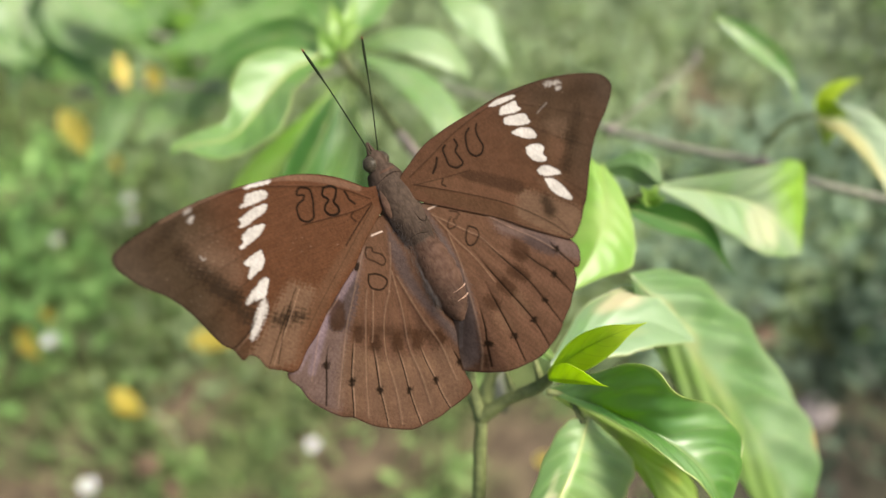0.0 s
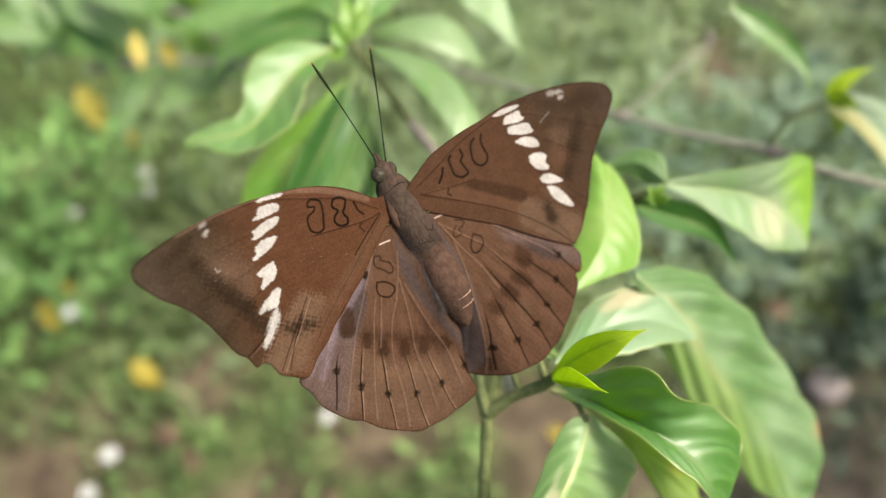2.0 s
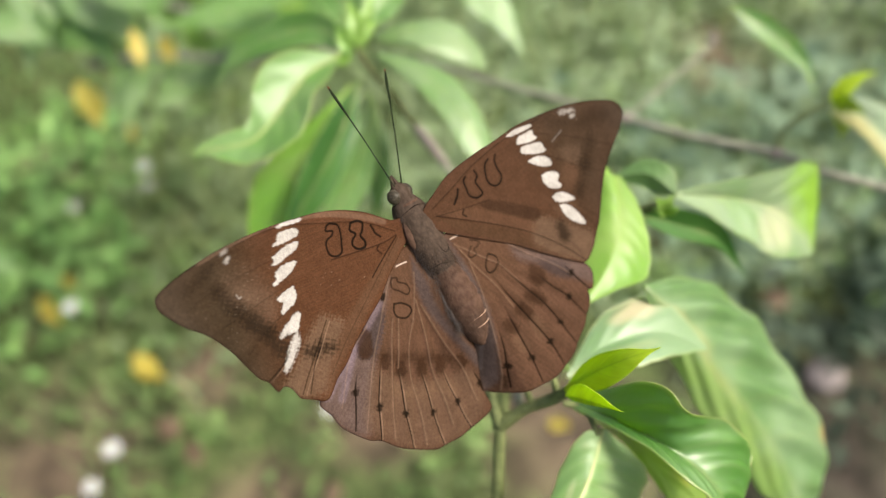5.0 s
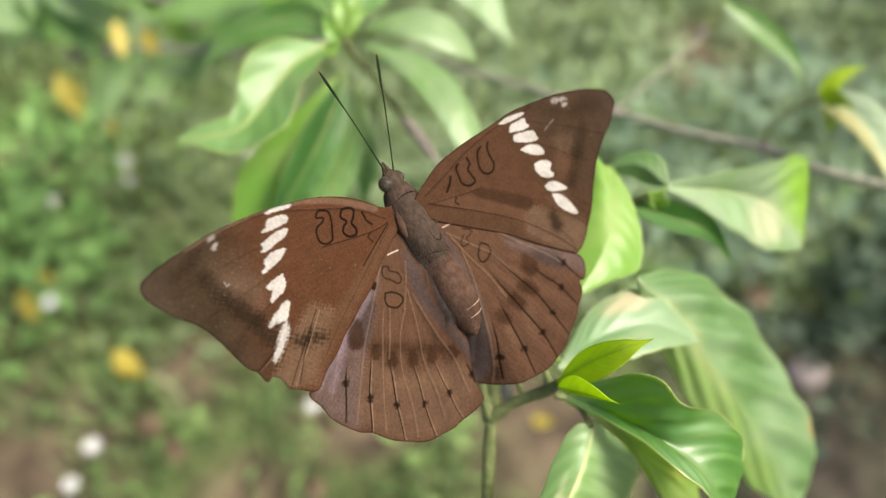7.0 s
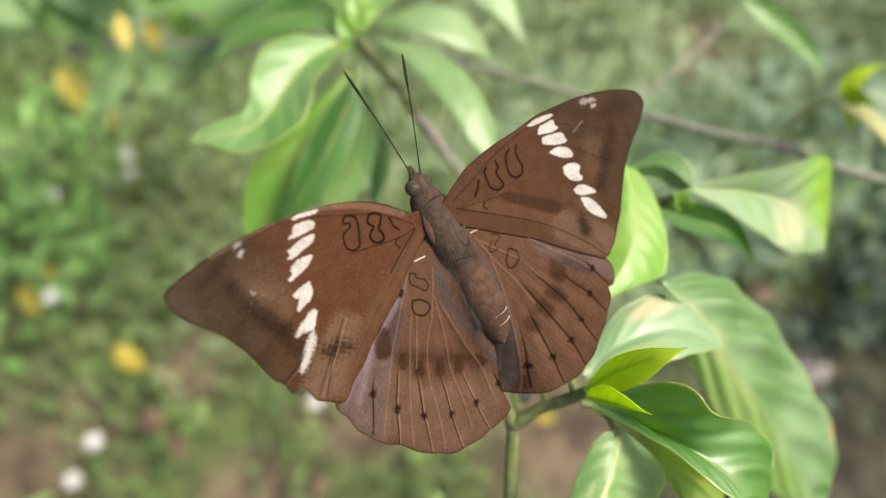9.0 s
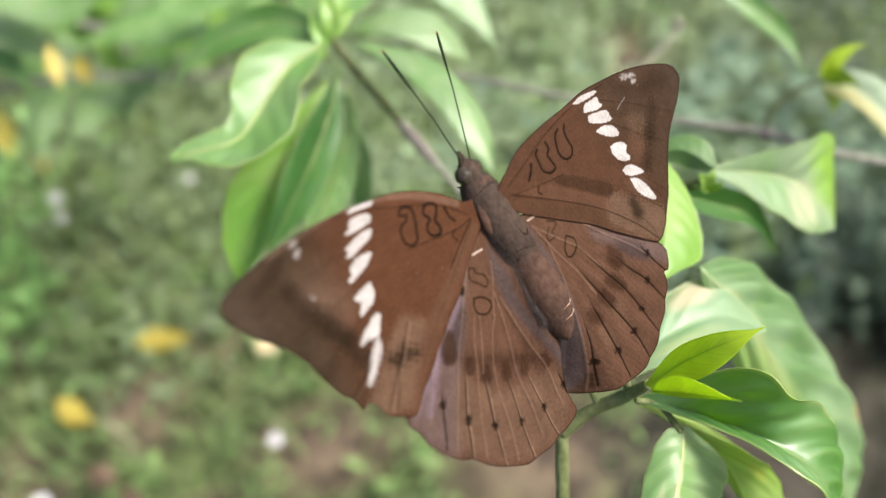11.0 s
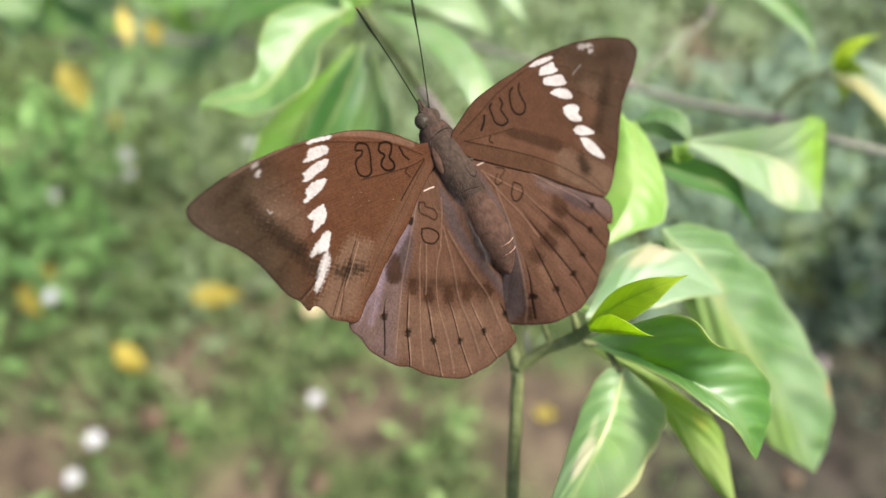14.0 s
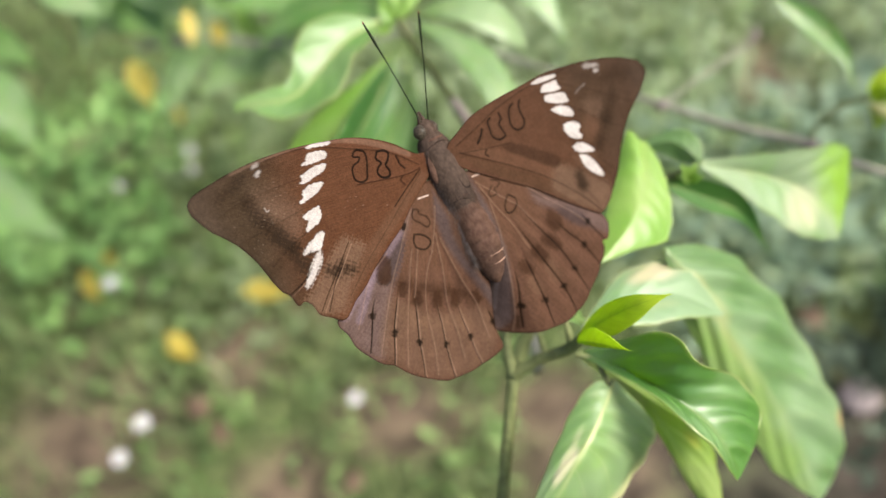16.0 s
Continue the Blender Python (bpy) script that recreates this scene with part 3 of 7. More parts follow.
shaped_leaf(shrub, [(0.1026, 0.1604, 0.5458), (0.1064, 0.1567, 0.5492), (0.1097, 0.1522, 0.5502), (0.1124, 0.1457, 0.5498), (0.1142, 0.1374, 0.5484), (0.1147, 0.1286, 0.5465)],
            [(0.1028, 0.1606, 0.5460), (0.1061, 0.1607, 0.5498), (0.1100, 0.1592, 0.5519), (0.1140, 0.1553, 0.5524), (0.1175, 0.1494, 0.5514), (0.1193, 0.1419, 0.5498), (0.1189, 0.1344, 0.5481), (0.1149, 0.1286, 0.5465)],
            [(0.1024, 0.1601, 0.5457), (0.1035, 0.1541, 0.5479), (0.1062, 0.1497, 0.5489), (0.1098, 0.1423, 0.5487), (0.1121, 0.1363, 0.5481), (0.1146, 0.1285, 0.5464)], "paleleaf", "pale leaf with a yellowed margin")
leaf(shrub, [(0.0185, 0.0655, 0.5842), (0.0090, 0.0688, 0.5932), (0.0012, 0.0733, 0.6007), (-0.0053, 0.0772, 0.6067)], 0.0038, 0.0038, (0.6755, 0.6256, 0.3903), 5, 5, 0.1, "mid", "leaf", "")
leaf(shrub, [(0.0401, 0.0987, 0.5842), (0.0404, 0.0997, 0.5872), (0.0413, 0.1013, 0.5882)], 0.0011, 0.0011, (0.9359, -0.3047, -0.1769), 10, 10, 0.1, "mid", "freshleaf", "")
leaf(shrub, [(0.0401, 0.0987, 0.5842), (0.0387, 0.0991, 0.5879), (0.0373, 0.0996, 0.5894)], 0.0009, 0.0009, (0.9194, 0.3231, 0.2242), 10, 10, 0.1, "mid", "freshleaf", "")
leaf(shrub, [(0.0398, 0.0986, 0.5853), (0.0409, 0.0972, 0.5879), (0.0418, 0.0975, 0.5893)], 0.0008, 0.0008, (0.4847, -0.7411, -0.4646), 10, 10, 0.1, "mid", "freshleaf", "")
shaped_leaf(shrub, [(0.0174, 0.0597, 0.5837), (0.0252, 0.0547, 0.5878), (0.0335, 0.0488, 0.5901), (0.0396, 0.0431, 0.5889), (0.0434, 0.0390, 0.5828)],
            [(0.0179, 0.0598, 0.5838), (0.0239, 0.0596, 0.5902), (0.0299, 0.0561, 0.6001), (0.0337, 0.0520, 0.5995), (0.0427, 0.0535, 0.5905), (0.0490, 0.0518, 0.5808), (0.0477, 0.0461, 0.5811), (0.0435, 0.0389, 0.5828)],
            [(0.0174, 0.0593, 0.5835), (0.0242, 0.0532, 0.5892), (0.0292, 0.0484, 0.5922), (0.0330, 0.0435, 0.5938), (0.0375, 0.0410, 0.5923), (0.0410, 0.0395, 0.5867), (0.0434, 0.0389, 0.5828)], "glossleaf", "glossy green leaf with a curled rim", quilt=0.045, scallop=0.02)
shaped_leaf(shrub, [(0.0189, 0.0603, 0.5806), (0.0290, 0.0567, 0.5749), (0.0372, 0.0506, 0.5676), (0.0486, 0.0383, 0.5552)],
            [(0.0191, 0.0607, 0.5808), (0.0298, 0.0572, 0.5764), (0.0375, 0.0531, 0.5727), (0.0440, 0.0501, 0.5674), (0.0469, 0.0451, 0.5607), (0.0487, 0.0383, 0.5552)],
            [(0.0189, 0.0600, 0.5803), (0.0284, 0.0571, 0.5728), (0.0340, 0.0528, 0.5665), (0.0406, 0.0460, 0.5599), (0.0459, 0.0411, 0.5557), (0.0486, 0.0381, 0.5551)], "creamleaf", "light green leaf hanging beneath a glossy one", quilt=0.01, scallop=0.02)
shaped_leaf(shrub, [(0.0236, 0.0541, 0.5850), (0.0202, 0.0453, 0.5853), (0.0163, 0.0383, 0.5830), (0.0095, 0.0272, 0.5699)],
            [(0.0239, 0.0541, 0.5850), (0.0294, 0.0517, 0.5788), (0.0324, 0.0488, 0.5746), (0.0311, 0.0444, 0.5730), (0.0251, 0.0378, 0.5722), (0.0178, 0.0329, 0.5701), (0.0097, 0.0270, 0.5698)],
            [(0.0233, 0.0541, 0.5850), (0.0197, 0.0531, 0.5854), (0.0162, 0.0482, 0.5846), (0.0135, 0.0418, 0.5828), (0.0111, 0.0353, 0.5787), (0.0093, 0.0305, 0.5720), (0.0093, 0.0270, 0.5698)], "scarleaf", "green leaf with a pale dry scar", quilt=0.022, scallop=0.02)
shaped_leaf(shrub, [(0.0341, 0.0821, 0.5851), (0.0405, 0.0792, 0.5786), (0.0482, 0.0756, 0.5693), (0.0576, 0.0710, 0.5571), (0.0672, 0.0653, 0.5442), (0.0764, 0.0577, 0.5301), (0.0798, 0.0544, 0.5245)],
            [(0.0343, 0.0824, 0.5853), (0.0441, 0.0896, 0.5756), (0.0535, 0.0918, 0.5676), (0.0633, 0.0909, 0.5589), (0.0696, 0.0873, 0.5508), (0.0751, 0.0830, 0.5434), (0.0816, 0.0778, 0.5355), (0.0867, 0.0714, 0.5281), (0.0863, 0.0637, 0.5244), (0.0799, 0.0543, 0.5245)],
            [(0.0339, 0.0818, 0.5849), (0.0377, 0.0773, 0.5763), (0.0432, 0.0724, 0.5661), (0.0502, 0.0668, 0.5557), (0.0582, 0.0617, 0.5455), (0.0665, 0.0570, 0.5355), (0.0749, 0.0550, 0.5284), (0.0798, 0.0542, 0.5244)], "bigleaf", "large ribbed green leaf yellowed along its rib", quilt=0.055, scallop=0.035)
shaped_leaf(shrub, [(0.0186, 0.0647, 0.5825), (0.0250, 0.0698, 0.5833), (0.0362, 0.0742, 0.5814), (0.0464, 0.0732, 0.5761)],
            [(0.0184, 0.0651, 0.5827), (0.0216, 0.0707, 0.5827), (0.0259, 0.0773, 0.5821), (0.0330, 0.0816, 0.5813), (0.0391, 0.0810, 0.5797), (0.0440, 0.0769, 0.5772), (0.0465, 0.0733, 0.5762)],
            [(0.0191, 0.0642, 0.5822), (0.0254, 0.0655, 0.5842), (0.0317, 0.0664, 0.5836), (0.0380, 0.0691, 0.5817), (0.0464, 0.0731, 0.5760)], "rimleaf", "pale green leaf with a dry blotch", quilt=0.01, scallop=0.02)
shaped_leaf(shrub, [(0.0430, 0.1045, 0.5832), (0.0575, 0.1100, 0.5744), (0.0693, 0.1123, 0.5670), (0.0772, 0.1106, 0.5607), (0.0822, 0.1075, 0.5547)],
            [(0.0433, 0.1052, 0.5835), (0.0560, 0.1108, 0.5798), (0.0698, 0.1164, 0.5759), (0.0809, 0.1233, 0.5697), (0.0854, 0.1214, 0.5581), (0.0823, 0.1075, 0.5547)],
            [(0.0433, 0.1040, 0.5827), (0.0518, 0.1036, 0.5769), (0.0607, 0.1016, 0.5710), (0.0672, 0.1004, 0.5655), (0.0751, 0.1032, 0.5601), (0.0822, 0.1073, 0.5546)], "funnelleaf", "broad pale green leaf rolled at its end")
shaped_leaf(shrub, [(0.0304, 0.1044, 0.5899), (0.0298, 0.0933, 0.5900), (0.0268, 0.0839, 0.5898), (0.0214, 0.0761, 0.5883)],
            [(0.0309, 0.1043, 0.5900), (0.0337, 0.0991, 0.5891), (0.0350, 0.0936, 0.5879), (0.0356, 0.0877, 0.5865), (0.0343, 0.0832, 0.5860), (0.0289, 0.0802, 0.5875), (0.0216, 0.0761, 0.5883)],
            [(0.0298, 0.1044, 0.5899), (0.0269, 0.1058, 0.5908), (0.0246, 0.0972, 0.5888), (0.0225, 0.0866, 0.5879), (0.0212, 0.0761, 0.5883)], "freshleaf", "light green drooping leaf", quilt=0.01)
shaped_leaf(shrub, [(-0.0311, 0.1669, 0.5504), (-0.0383, 0.1549, 0.5453), (-0.0458, 0.1449, 0.5390), (-0.0521, 0.1355, 0.5308), (-0.0575, 0.1259, 0.5213)],
            [(-0.0314, 0.1670, 0.5505), (-0.0408, 0.1562, 0.5484), (-0.0504, 0.1483, 0.5446), (-0.0574, 0.1415, 0.5392), (-0.0600, 0.1327, 0.5302), (-0.0577, 0.1257, 0.5212)],
            [(-0.0308, 0.1664, 0.5500), (-0.0360, 0.1553, 0.5444), (-0.0413, 0.1452, 0.5381), (-0.0458, 0.1365, 0.5315), (-0.0517, 0.1291, 0.5257), (-0.0573, 0.1257, 0.5212)], "freshleaf", "yellow-green drooping leaf with a pale rib")
shaped_leaf(shrub, [(-0.0279, 0.1610, 0.5573), (-0.0308, 0.1503, 0.5542), (-0.0355, 0.1400, 0.5501), (-0.0414, 0.1310, 0.5445), (-0.0477, 0.1231, 0.5373)],
            [(-0.0282, 0.1612, 0.5574), (-0.0351, 0.1518, 0.5539), (-0.0409, 0.1425, 0.5493), (-0.0448, 0.1328, 0.5445), (-0.0478, 0.1230, 0.5372)],
            [(-0.0276, 0.1608, 0.5572), (-0.0280, 0.1511, 0.5524), (-0.0306, 0.1414, 0.5475), (-0.0364, 0.1316, 0.5426), (-0.0475, 0.1230, 0.5372)], "darkleaf", "deep green drooping leaf folded along its rib")
shaped_leaf(shrub, [(-0.0262, 0.1676, 0.5461), (-0.0267, 0.1577, 0.5411), (-0.0302, 0.1482, 0.5353), (-0.0348, 0.1405, 0.5293), (-0.0392, 0.1342, 0.5230)],
            [(-0.0265, 0.1676, 0.5461), (-0.0307, 0.1573, 0.5421), (-0.0355, 0.1476, 0.5361), (-0.0388, 0.1399, 0.5301), (-0.0394, 0.1341, 0.5229)],
            [(-0.0259, 0.1673, 0.5459), (-0.0237, 0.1585, 0.5393), (-0.0250, 0.1486, 0.5332), (-0.0298, 0.1405, 0.5281), (-0.0391, 0.1341, 0.5229)], "leaf", "green drooping leaf")
shaped_leaf(shrub, [(-0.0257, 0.1708, 0.5387), (-0.0238, 0.1616, 0.5341), (-0.0238, 0.1518, 0.5281), (-0.0258, 0.1423, 0.5198)],
            [(-0.0258, 0.1708, 0.5387), (-0.0259, 0.1616, 0.5341), (-0.0269, 0.1512, 0.5277), (-0.0259, 0.1422, 0.5198)],
            [(-0.0255, 0.1706, 0.5386), (-0.0220, 0.1616, 0.5330), (-0.0210, 0.1518, 0.5269), (-0.0256, 0.1422, 0.5198)], "darkleaf", "")
leaf(shrub, [(-0.0293, 0.1697, 0.5603), (-0.0319, 0.1710, 0.5623), (-0.0345, 0.1767, 0.5646)], 0.0022, 0.0022, (0.8455, 0.4354, 0.3091), 12, 14, 0.1, "mid", "freshleaf", "narrow young leaf at the shoot tip")
leaf(shrub, [(-0.0287, 0.1712, 0.5613), (-0.0289, 0.1756, 0.5652), (-0.0313, 0.1837, 0.5678)], 0.0026, 0.0026, (0.9820, 0.1860, 0.0321), 12, 14, 0.1, "mid", "freshleaf", "narrow young leaf at the shoot tip")
leaf(shrub, [(-0.0281, 0.1705, 0.5608), (-0.0257, 0.1741, 0.5631), (-0.0216, 0.1785, 0.5635)], 0.0017, 0.0017, (0.7273, -0.4108, -0.5497), 12, 14, 0.1, "mid", "freshleaf", "narrow young leaf at the shoot tip")
leaf(shrub, [(-0.0300, 0.1694, 0.5590), (-0.0334, 0.1684, 0.5583), (-0.0369, 0.1701, 0.5582)], 0.0018, 0.0018, (-0.0012, 0.6964, 0.7176), 12, 14, 0.1, "mid", "freshleaf", "narrow young leaf at the shoot tip")
leaf(shrub, [(-0.0286, 0.1738, 0.5605), (-0.0261, 0.1785, 0.5646), (-0.0241, 0.1866, 0.5673)], 0.0022, 0.0022, (0.9333, -0.1570, -0.3230), 12, 14, 0.1, "mid", "freshleaf", "narrow young leaf at the shoot tip")
shaped_leaf(shrub, [(-0.0310, 0.1568, 0.5712), (-0.0380, 0.1494, 0.5724), (-0.0434, 0.1411, 0.5708), (-0.0465, 0.1345, 0.5703), (-0.0503, 0.1300, 0.5698), (-0.0558, 0.1277, 0.5707), (-0.0607, 0.1263, 0.5710), (-0.0628, 0.1256, 0.5705)],
            [(-0.0312, 0.1572, 0.5714), (-0.0402, 0.1541, 0.5761), (-0.0469, 0.1490, 0.5778), (-0.0498, 0.1426, 0.5762), (-0.0505, 0.1371, 0.5724), (-0.0523, 0.1341, 0.5709), (-0.0566, 0.1325, 0.5700), (-0.0606, 0.1305, 0.5697), (-0.0628, 0.1264, 0.5710)],
            [(-0.0309, 0.1563, 0.5709), (-0.0321, 0.1473, 0.5744), (-0.0355, 0.1396, 0.5757), (-0.0359, 0.1332, 0.5751), (-0.0378, 0.1274, 0.5743), (-0.0428, 0.1236, 0.5730), (-0.0494, 0.1213, 0.5723), (-0.0544, 0.1222, 0.5730), (-0.0583, 0.1239, 0.5726), (-0.0625, 0.1249, 0.5701)], "curlleaf", "pale green leaf with a curled tip and wavy rim")
shaped_leaf(shrub, [(-0.0226, 0.1652, 0.5635), (-0.0131, 0.1585, 0.5641), (-0.0057, 0.1514, 0.5632), (0.0003, 0.1436, 0.5619), (0.0048, 0.1364, 0.5587), (0.0067, 0.1298, 0.5546)],
            [(-0.0225, 0.1656, 0.5637), (-0.0111, 0.1627, 0.5631), (-0.0023, 0.1572, 0.5621), (0.0035, 0.1494, 0.5608), (0.0072, 0.1414, 0.5582), (0.0069, 0.1297, 0.5545)],
            [(-0.0228, 0.1647, 0.5631), (-0.0154, 0.1573, 0.5633), (-0.0094, 0.1500, 0.5635), (-0.0043, 0.1427, 0.5625), (0.0002, 0.1358, 0.5594), (0.0066, 0.1297, 0.5545)], "lightleaf", "light green leaf with a pale rim")
shaped_leaf(shrub, [(-0.0252, 0.1851, 0.5499), (-0.0155, 0.1842, 0.5529), (-0.0061, 0.1834, 0.5524), (0.0020, 0.1816, 0.5490), (0.0077, 0.1787, 0.5437)],
            [(-0.0250, 0.1857, 0.5503), (-0.0138, 0.1906, 0.5522), (-0.0022, 0.1900, 0.5507), (0.0051, 0.1857, 0.5468), (0.0077, 0.1789, 0.5438)],
            [(-0.0252, 0.1846, 0.5496), (-0.0153, 0.1792, 0.5534), (-0.0074, 0.1773, 0.5522), (0.0010, 0.1765, 0.5482), (0.0075, 0.1784, 0.5435)], "lightleaf", "pale green leaf above the shoot")
leaf(shrub, [(0.0400, 0.0986, 0.5850), (0.0408, 0.0982, 0.5862), (0.0416, 0.0978, 0.5868)], 0.0008, 0.0008, (0.54, 0.58, 0.1), 14, 14, 0.2, "mid", "freshleaf", "small leaf of an opening bud", 14, 3)
leaf(shrub, [(0.0400, 0.0986, 0.5850), (0.0386, 0.0989, 0.5860), (0.0371, 0.0991, 0.5863)], 0.0008, 0.0008, (0.14, -0.78, 0.1), 14, 14, 0.2, "mid", "freshleaf", "small leaf of an opening bud", 14, 3)
leaf(shrub, [(0.0400, 0.0986, 0.5850), (0.0403, 0.0994, 0.5869), (0.0405, 0.1002, 0.5883)], 0.0008, 0.0008, (-0.18, 0.26, 0.1), 14, 14, 0.2, "mid", "freshleaf", "small leaf of an opening bud", 14, 3)
leaf(shrub, [(0.0400, 0.0986, 0.5850), (0.0394, 0.0978, 0.5861), (0.0388, 0.0969, 0.5865)], 0.0008, 0.0008, (0.82, -0.26, 0.1), 14, 14, 0.2, "mid", "freshleaf", "small leaf of an opening bud", 14, 3)
leaf(shrub, [(0.0400, 0.0986, 0.5850), (0.0414, 0.0991, 0.5856), (0.0429, 0.0996, 0.5857)], 0.0008, 0.0008, (-0.02, 0.98, 0.1), 14, 14, 0.2, "mid", "freshleaf", "small leaf of an opening bud", 14, 3)
leaf(shrub, [(0.0400, 0.0986, 0.5850), (0.0392, 0.0996, 0.5863), (0.0384, 0.1007, 0.5870)], 0.0008, 0.0008, (-0.34, -0.38, 0.1), 14, 14, 0.2, "mid", "freshleaf", "small leaf of an opening bud", 14, 3)
twig(shrub, "stem", [(-0.0040, -0.3000, -0.0200), (-0.0010, -0.1750, 0.2600), (0.0022, -0.0700, 0.4620), (0.0045, 0.0000, 0.5270), (0.0055, 0.0320, 0.5540), (0.0064, 0.0580, 0.5760)], [0.0034, 0.003, 0.0022, 0.0014, 0.0013, 0.0012, 0.00125, 0.00105, 0.0012, 0.0011])
twig(shrub, "twig", [(0.0064, 0.0580, 0.5760), (0.0051, 0.0615, 0.5785), (0.0045, 0.0655, 0.5795)], [0.0012, 0.001, 0.0009])
twig(shrub, "twig", [(0.0064, 0.0580, 0.5760), (0.0110, 0.0598, 0.5800), (0.0158, 0.0602, 0.5840), (0.0174, 0.0588, 0.5914)], [0.0013, 0.001, 0.0011, 0.0008])
twig(shrub, "twig", [(0.0122, 0.0600, 0.5806), (0.0113, 0.0617, 0.5822), (0.0104, 0.0630, 0.5842)], [0.0006, 0.0006, 0.0004])
twig(shrub, "twig", [(0.0162, 0.0601, 0.5851), (0.0154, 0.0620, 0.5875), (0.0148, 0.0637, 0.5886)], [0.0007, 0.0006, 0.0004])
twig(shrub, "twig", [(0.0064, 0.0580, 0.5760), (0.0108, 0.0800, 0.5514), (0.0245, 0.0977, 0.5571), (0.0337, 0.1035, 0.5752), (0.0401, 0.1007, 0.5854)], [0.0015, 0.0014, 0.0012, 0.001, 0.001])
twig(shrub, "twig", [(0.0138, 0.0804, 0.5293), (0.0094, 0.1305, 0.5255), (-0.0063, 0.1514, 0.5373)], [0.0015, 0.0013, 0.0011], "bark")
twig(shrub, "twig", [(-0.0040, 0.1490, 0.5355), (-0.0090, 0.1537, 0.5397), (-0.0135, 0.1577, 0.5437)], [0.0011, 0.0016, 0.0017, 0.0010], "knot")
twig(shrub, "twig", [(-0.0110, 0.1555, 0.5415), (-0.0150, 0.1592, 0.5452), (-0.0190, 0.1632, 0.5491), (-0.0262, 0.1672, 0.5580), (-0.0291, 0.1713, 0.5608)], [0.0010, 0.0011, 0.0012, 0.0010, 0.0012, 0.0006], "darkbark")
twig(shrub, "twig", [(-0.0186, 0.2194, 0.5077), (0.0480, 0.1820, 0.5200), (0.0703, 0.1693, 0.5240), (0.0924, 0.1583, 0.5290), (0.1067, 0.1498, 0.5297), (0.1523, 0.1372, 0.5279)], [0.0009, 0.0011, 0.0012, 0.0015, 0.0013, 0.0014], "bark")
twig(shrub, "twig", [(0.0924, 0.1583, 0.5290)] + [(0.0930, 0.1607, 0.5341), (0.0974, 0.1628, 0.5404), (0.1011, 0.1622, 0.5439), (0.1038, 0.1612, 0.5461)], [0.0007, 0.0006, 0.0008, 0.0007, 0.0006])
twig(shrub, "twig", [(0.0530, 0.1792, 0.5209), (0.0695, 0.2000, 0.5150), (0.0820, 0.2150, 0.5105), (0.0912, 0.2268, 0.5068), (0.0925, 0.2330, 0.5090)], [0.0006, 0.0006, 0.0007, 0.0007, 0.0004], "bark")
for at, along in (((0.0928, 0.1582, 0.5291), (0.0040, -0.0022, 0.0002)), ((0.0525, 0.1795, 0.5208), (0.0035, -0.0019, 0.0006)), ((0.0915, 0.2280, 0.5072), (0.0008, 0.0030, 0.0006))):
    a, b = Vector(at), Vector(along)
    twig(shrub, "knot", [tuple(a - b * 0.5), tuple(a), tuple(a + b * 0.5)], [0.0008, 0.0021, 0.0022, 0.0008], "knot", 12)
twig(weed, "stem", [(-0.1526, 0.2923, 0.5004), (-0.2523, 0.4128, 0.3900), (-0.4099, 0.5936, 0.2121), (-0.5605, 0.7687, 0.0303)], [0.0012, 0.002, 0.003, 0.004])
twig(shrub, "twig", [(0.0172, 0.0591, 0.5845), (0.0206, 0.0577, 0.5849), (0.0226, 0.0530, 0.5855)], [0.0006, 0.0005, 0.0005])


# ---- shrub behind ----
leaf(weed, [(-0.0990, 0.3621, 0.3977), (-0.1312, 0.3661, 0.4006), (-0.1762, 0.3568, 0.3943)], 0.0135, 0.0135, (-0.0822, 0.8146, 0.5741), 10, -30, 0.1, "mid", "leaf")
leaf(weed, [(-0.2295, 0.2984, 0.4597), (-0.2059, 0.2930, 0.4559), (-0.1876, 0.2869, 0.4515)], 0.0073, 0.0084, (-0.3206, -0.7750, -0.5447), -25, 15, 0.1, "mid", "lightleaf")
leaf(weed, [(-0.2415, 0.4059, 0.4114), (-0.2216, 0.3788, 0.3922), (-0.1951, 0.3408, 0.3653)], 0.0149, 0.0149, (-0.8642, -0.4129, -0.2875), 20, -10, 0.1, "mid", "leaf")
leaf(weed, [(-0.1801, 0.4296, 0.3037), (-0.2003, 0.4131, 0.2921), (-0.2204, 0.3917, 0.2771)], 0.0141, 0.0141, (-0.7540, 0.5356, 0.3802), -35, -5, 0.1, "mid", "lightleaf")
leaf(weed, [(-0.0686, 0.3642, 0.4346), (-0.0958, 0.3543, 0.4277), (-0.1260, 0.3518, 0.4260)], 0.0103, 0.0103, (-0.2537, 0.7903, 0.5577), 10, -30, 0.1, "mid", "leaf")
leaf(weed, [(-0.2779, 0.4398, 0.3822), (-0.2707, 0.4131, 0.3634), (-0.2780, 0.3747, 0.3363)], 0.0167, 0.0167, (-1.0000, -0.0011, 0.0031), -25, 15, 0.1, "mid", "lightleaf")
leaf(weed, [(-0.1667, 0.4127, 0.3981), (-0.1838, 0.3959, 0.3864), (-0.2078, 0.3875, 0.3805)], 0.0116, 0.0103, (-0.5993, 0.6534, 0.4625), 20, -10, 0.1, "mid", "leaf")
leaf(weed, [(-0.2052, 0.3999, 0.3318), (-0.2202, 0.3785, 0.3167), (-0.2240, 0.3539, 0.2995)], 0.0112, 0.0112, (-0.9484, 0.2575, 0.1850), -35, -5, 0.1, "mid", "lightleaf")
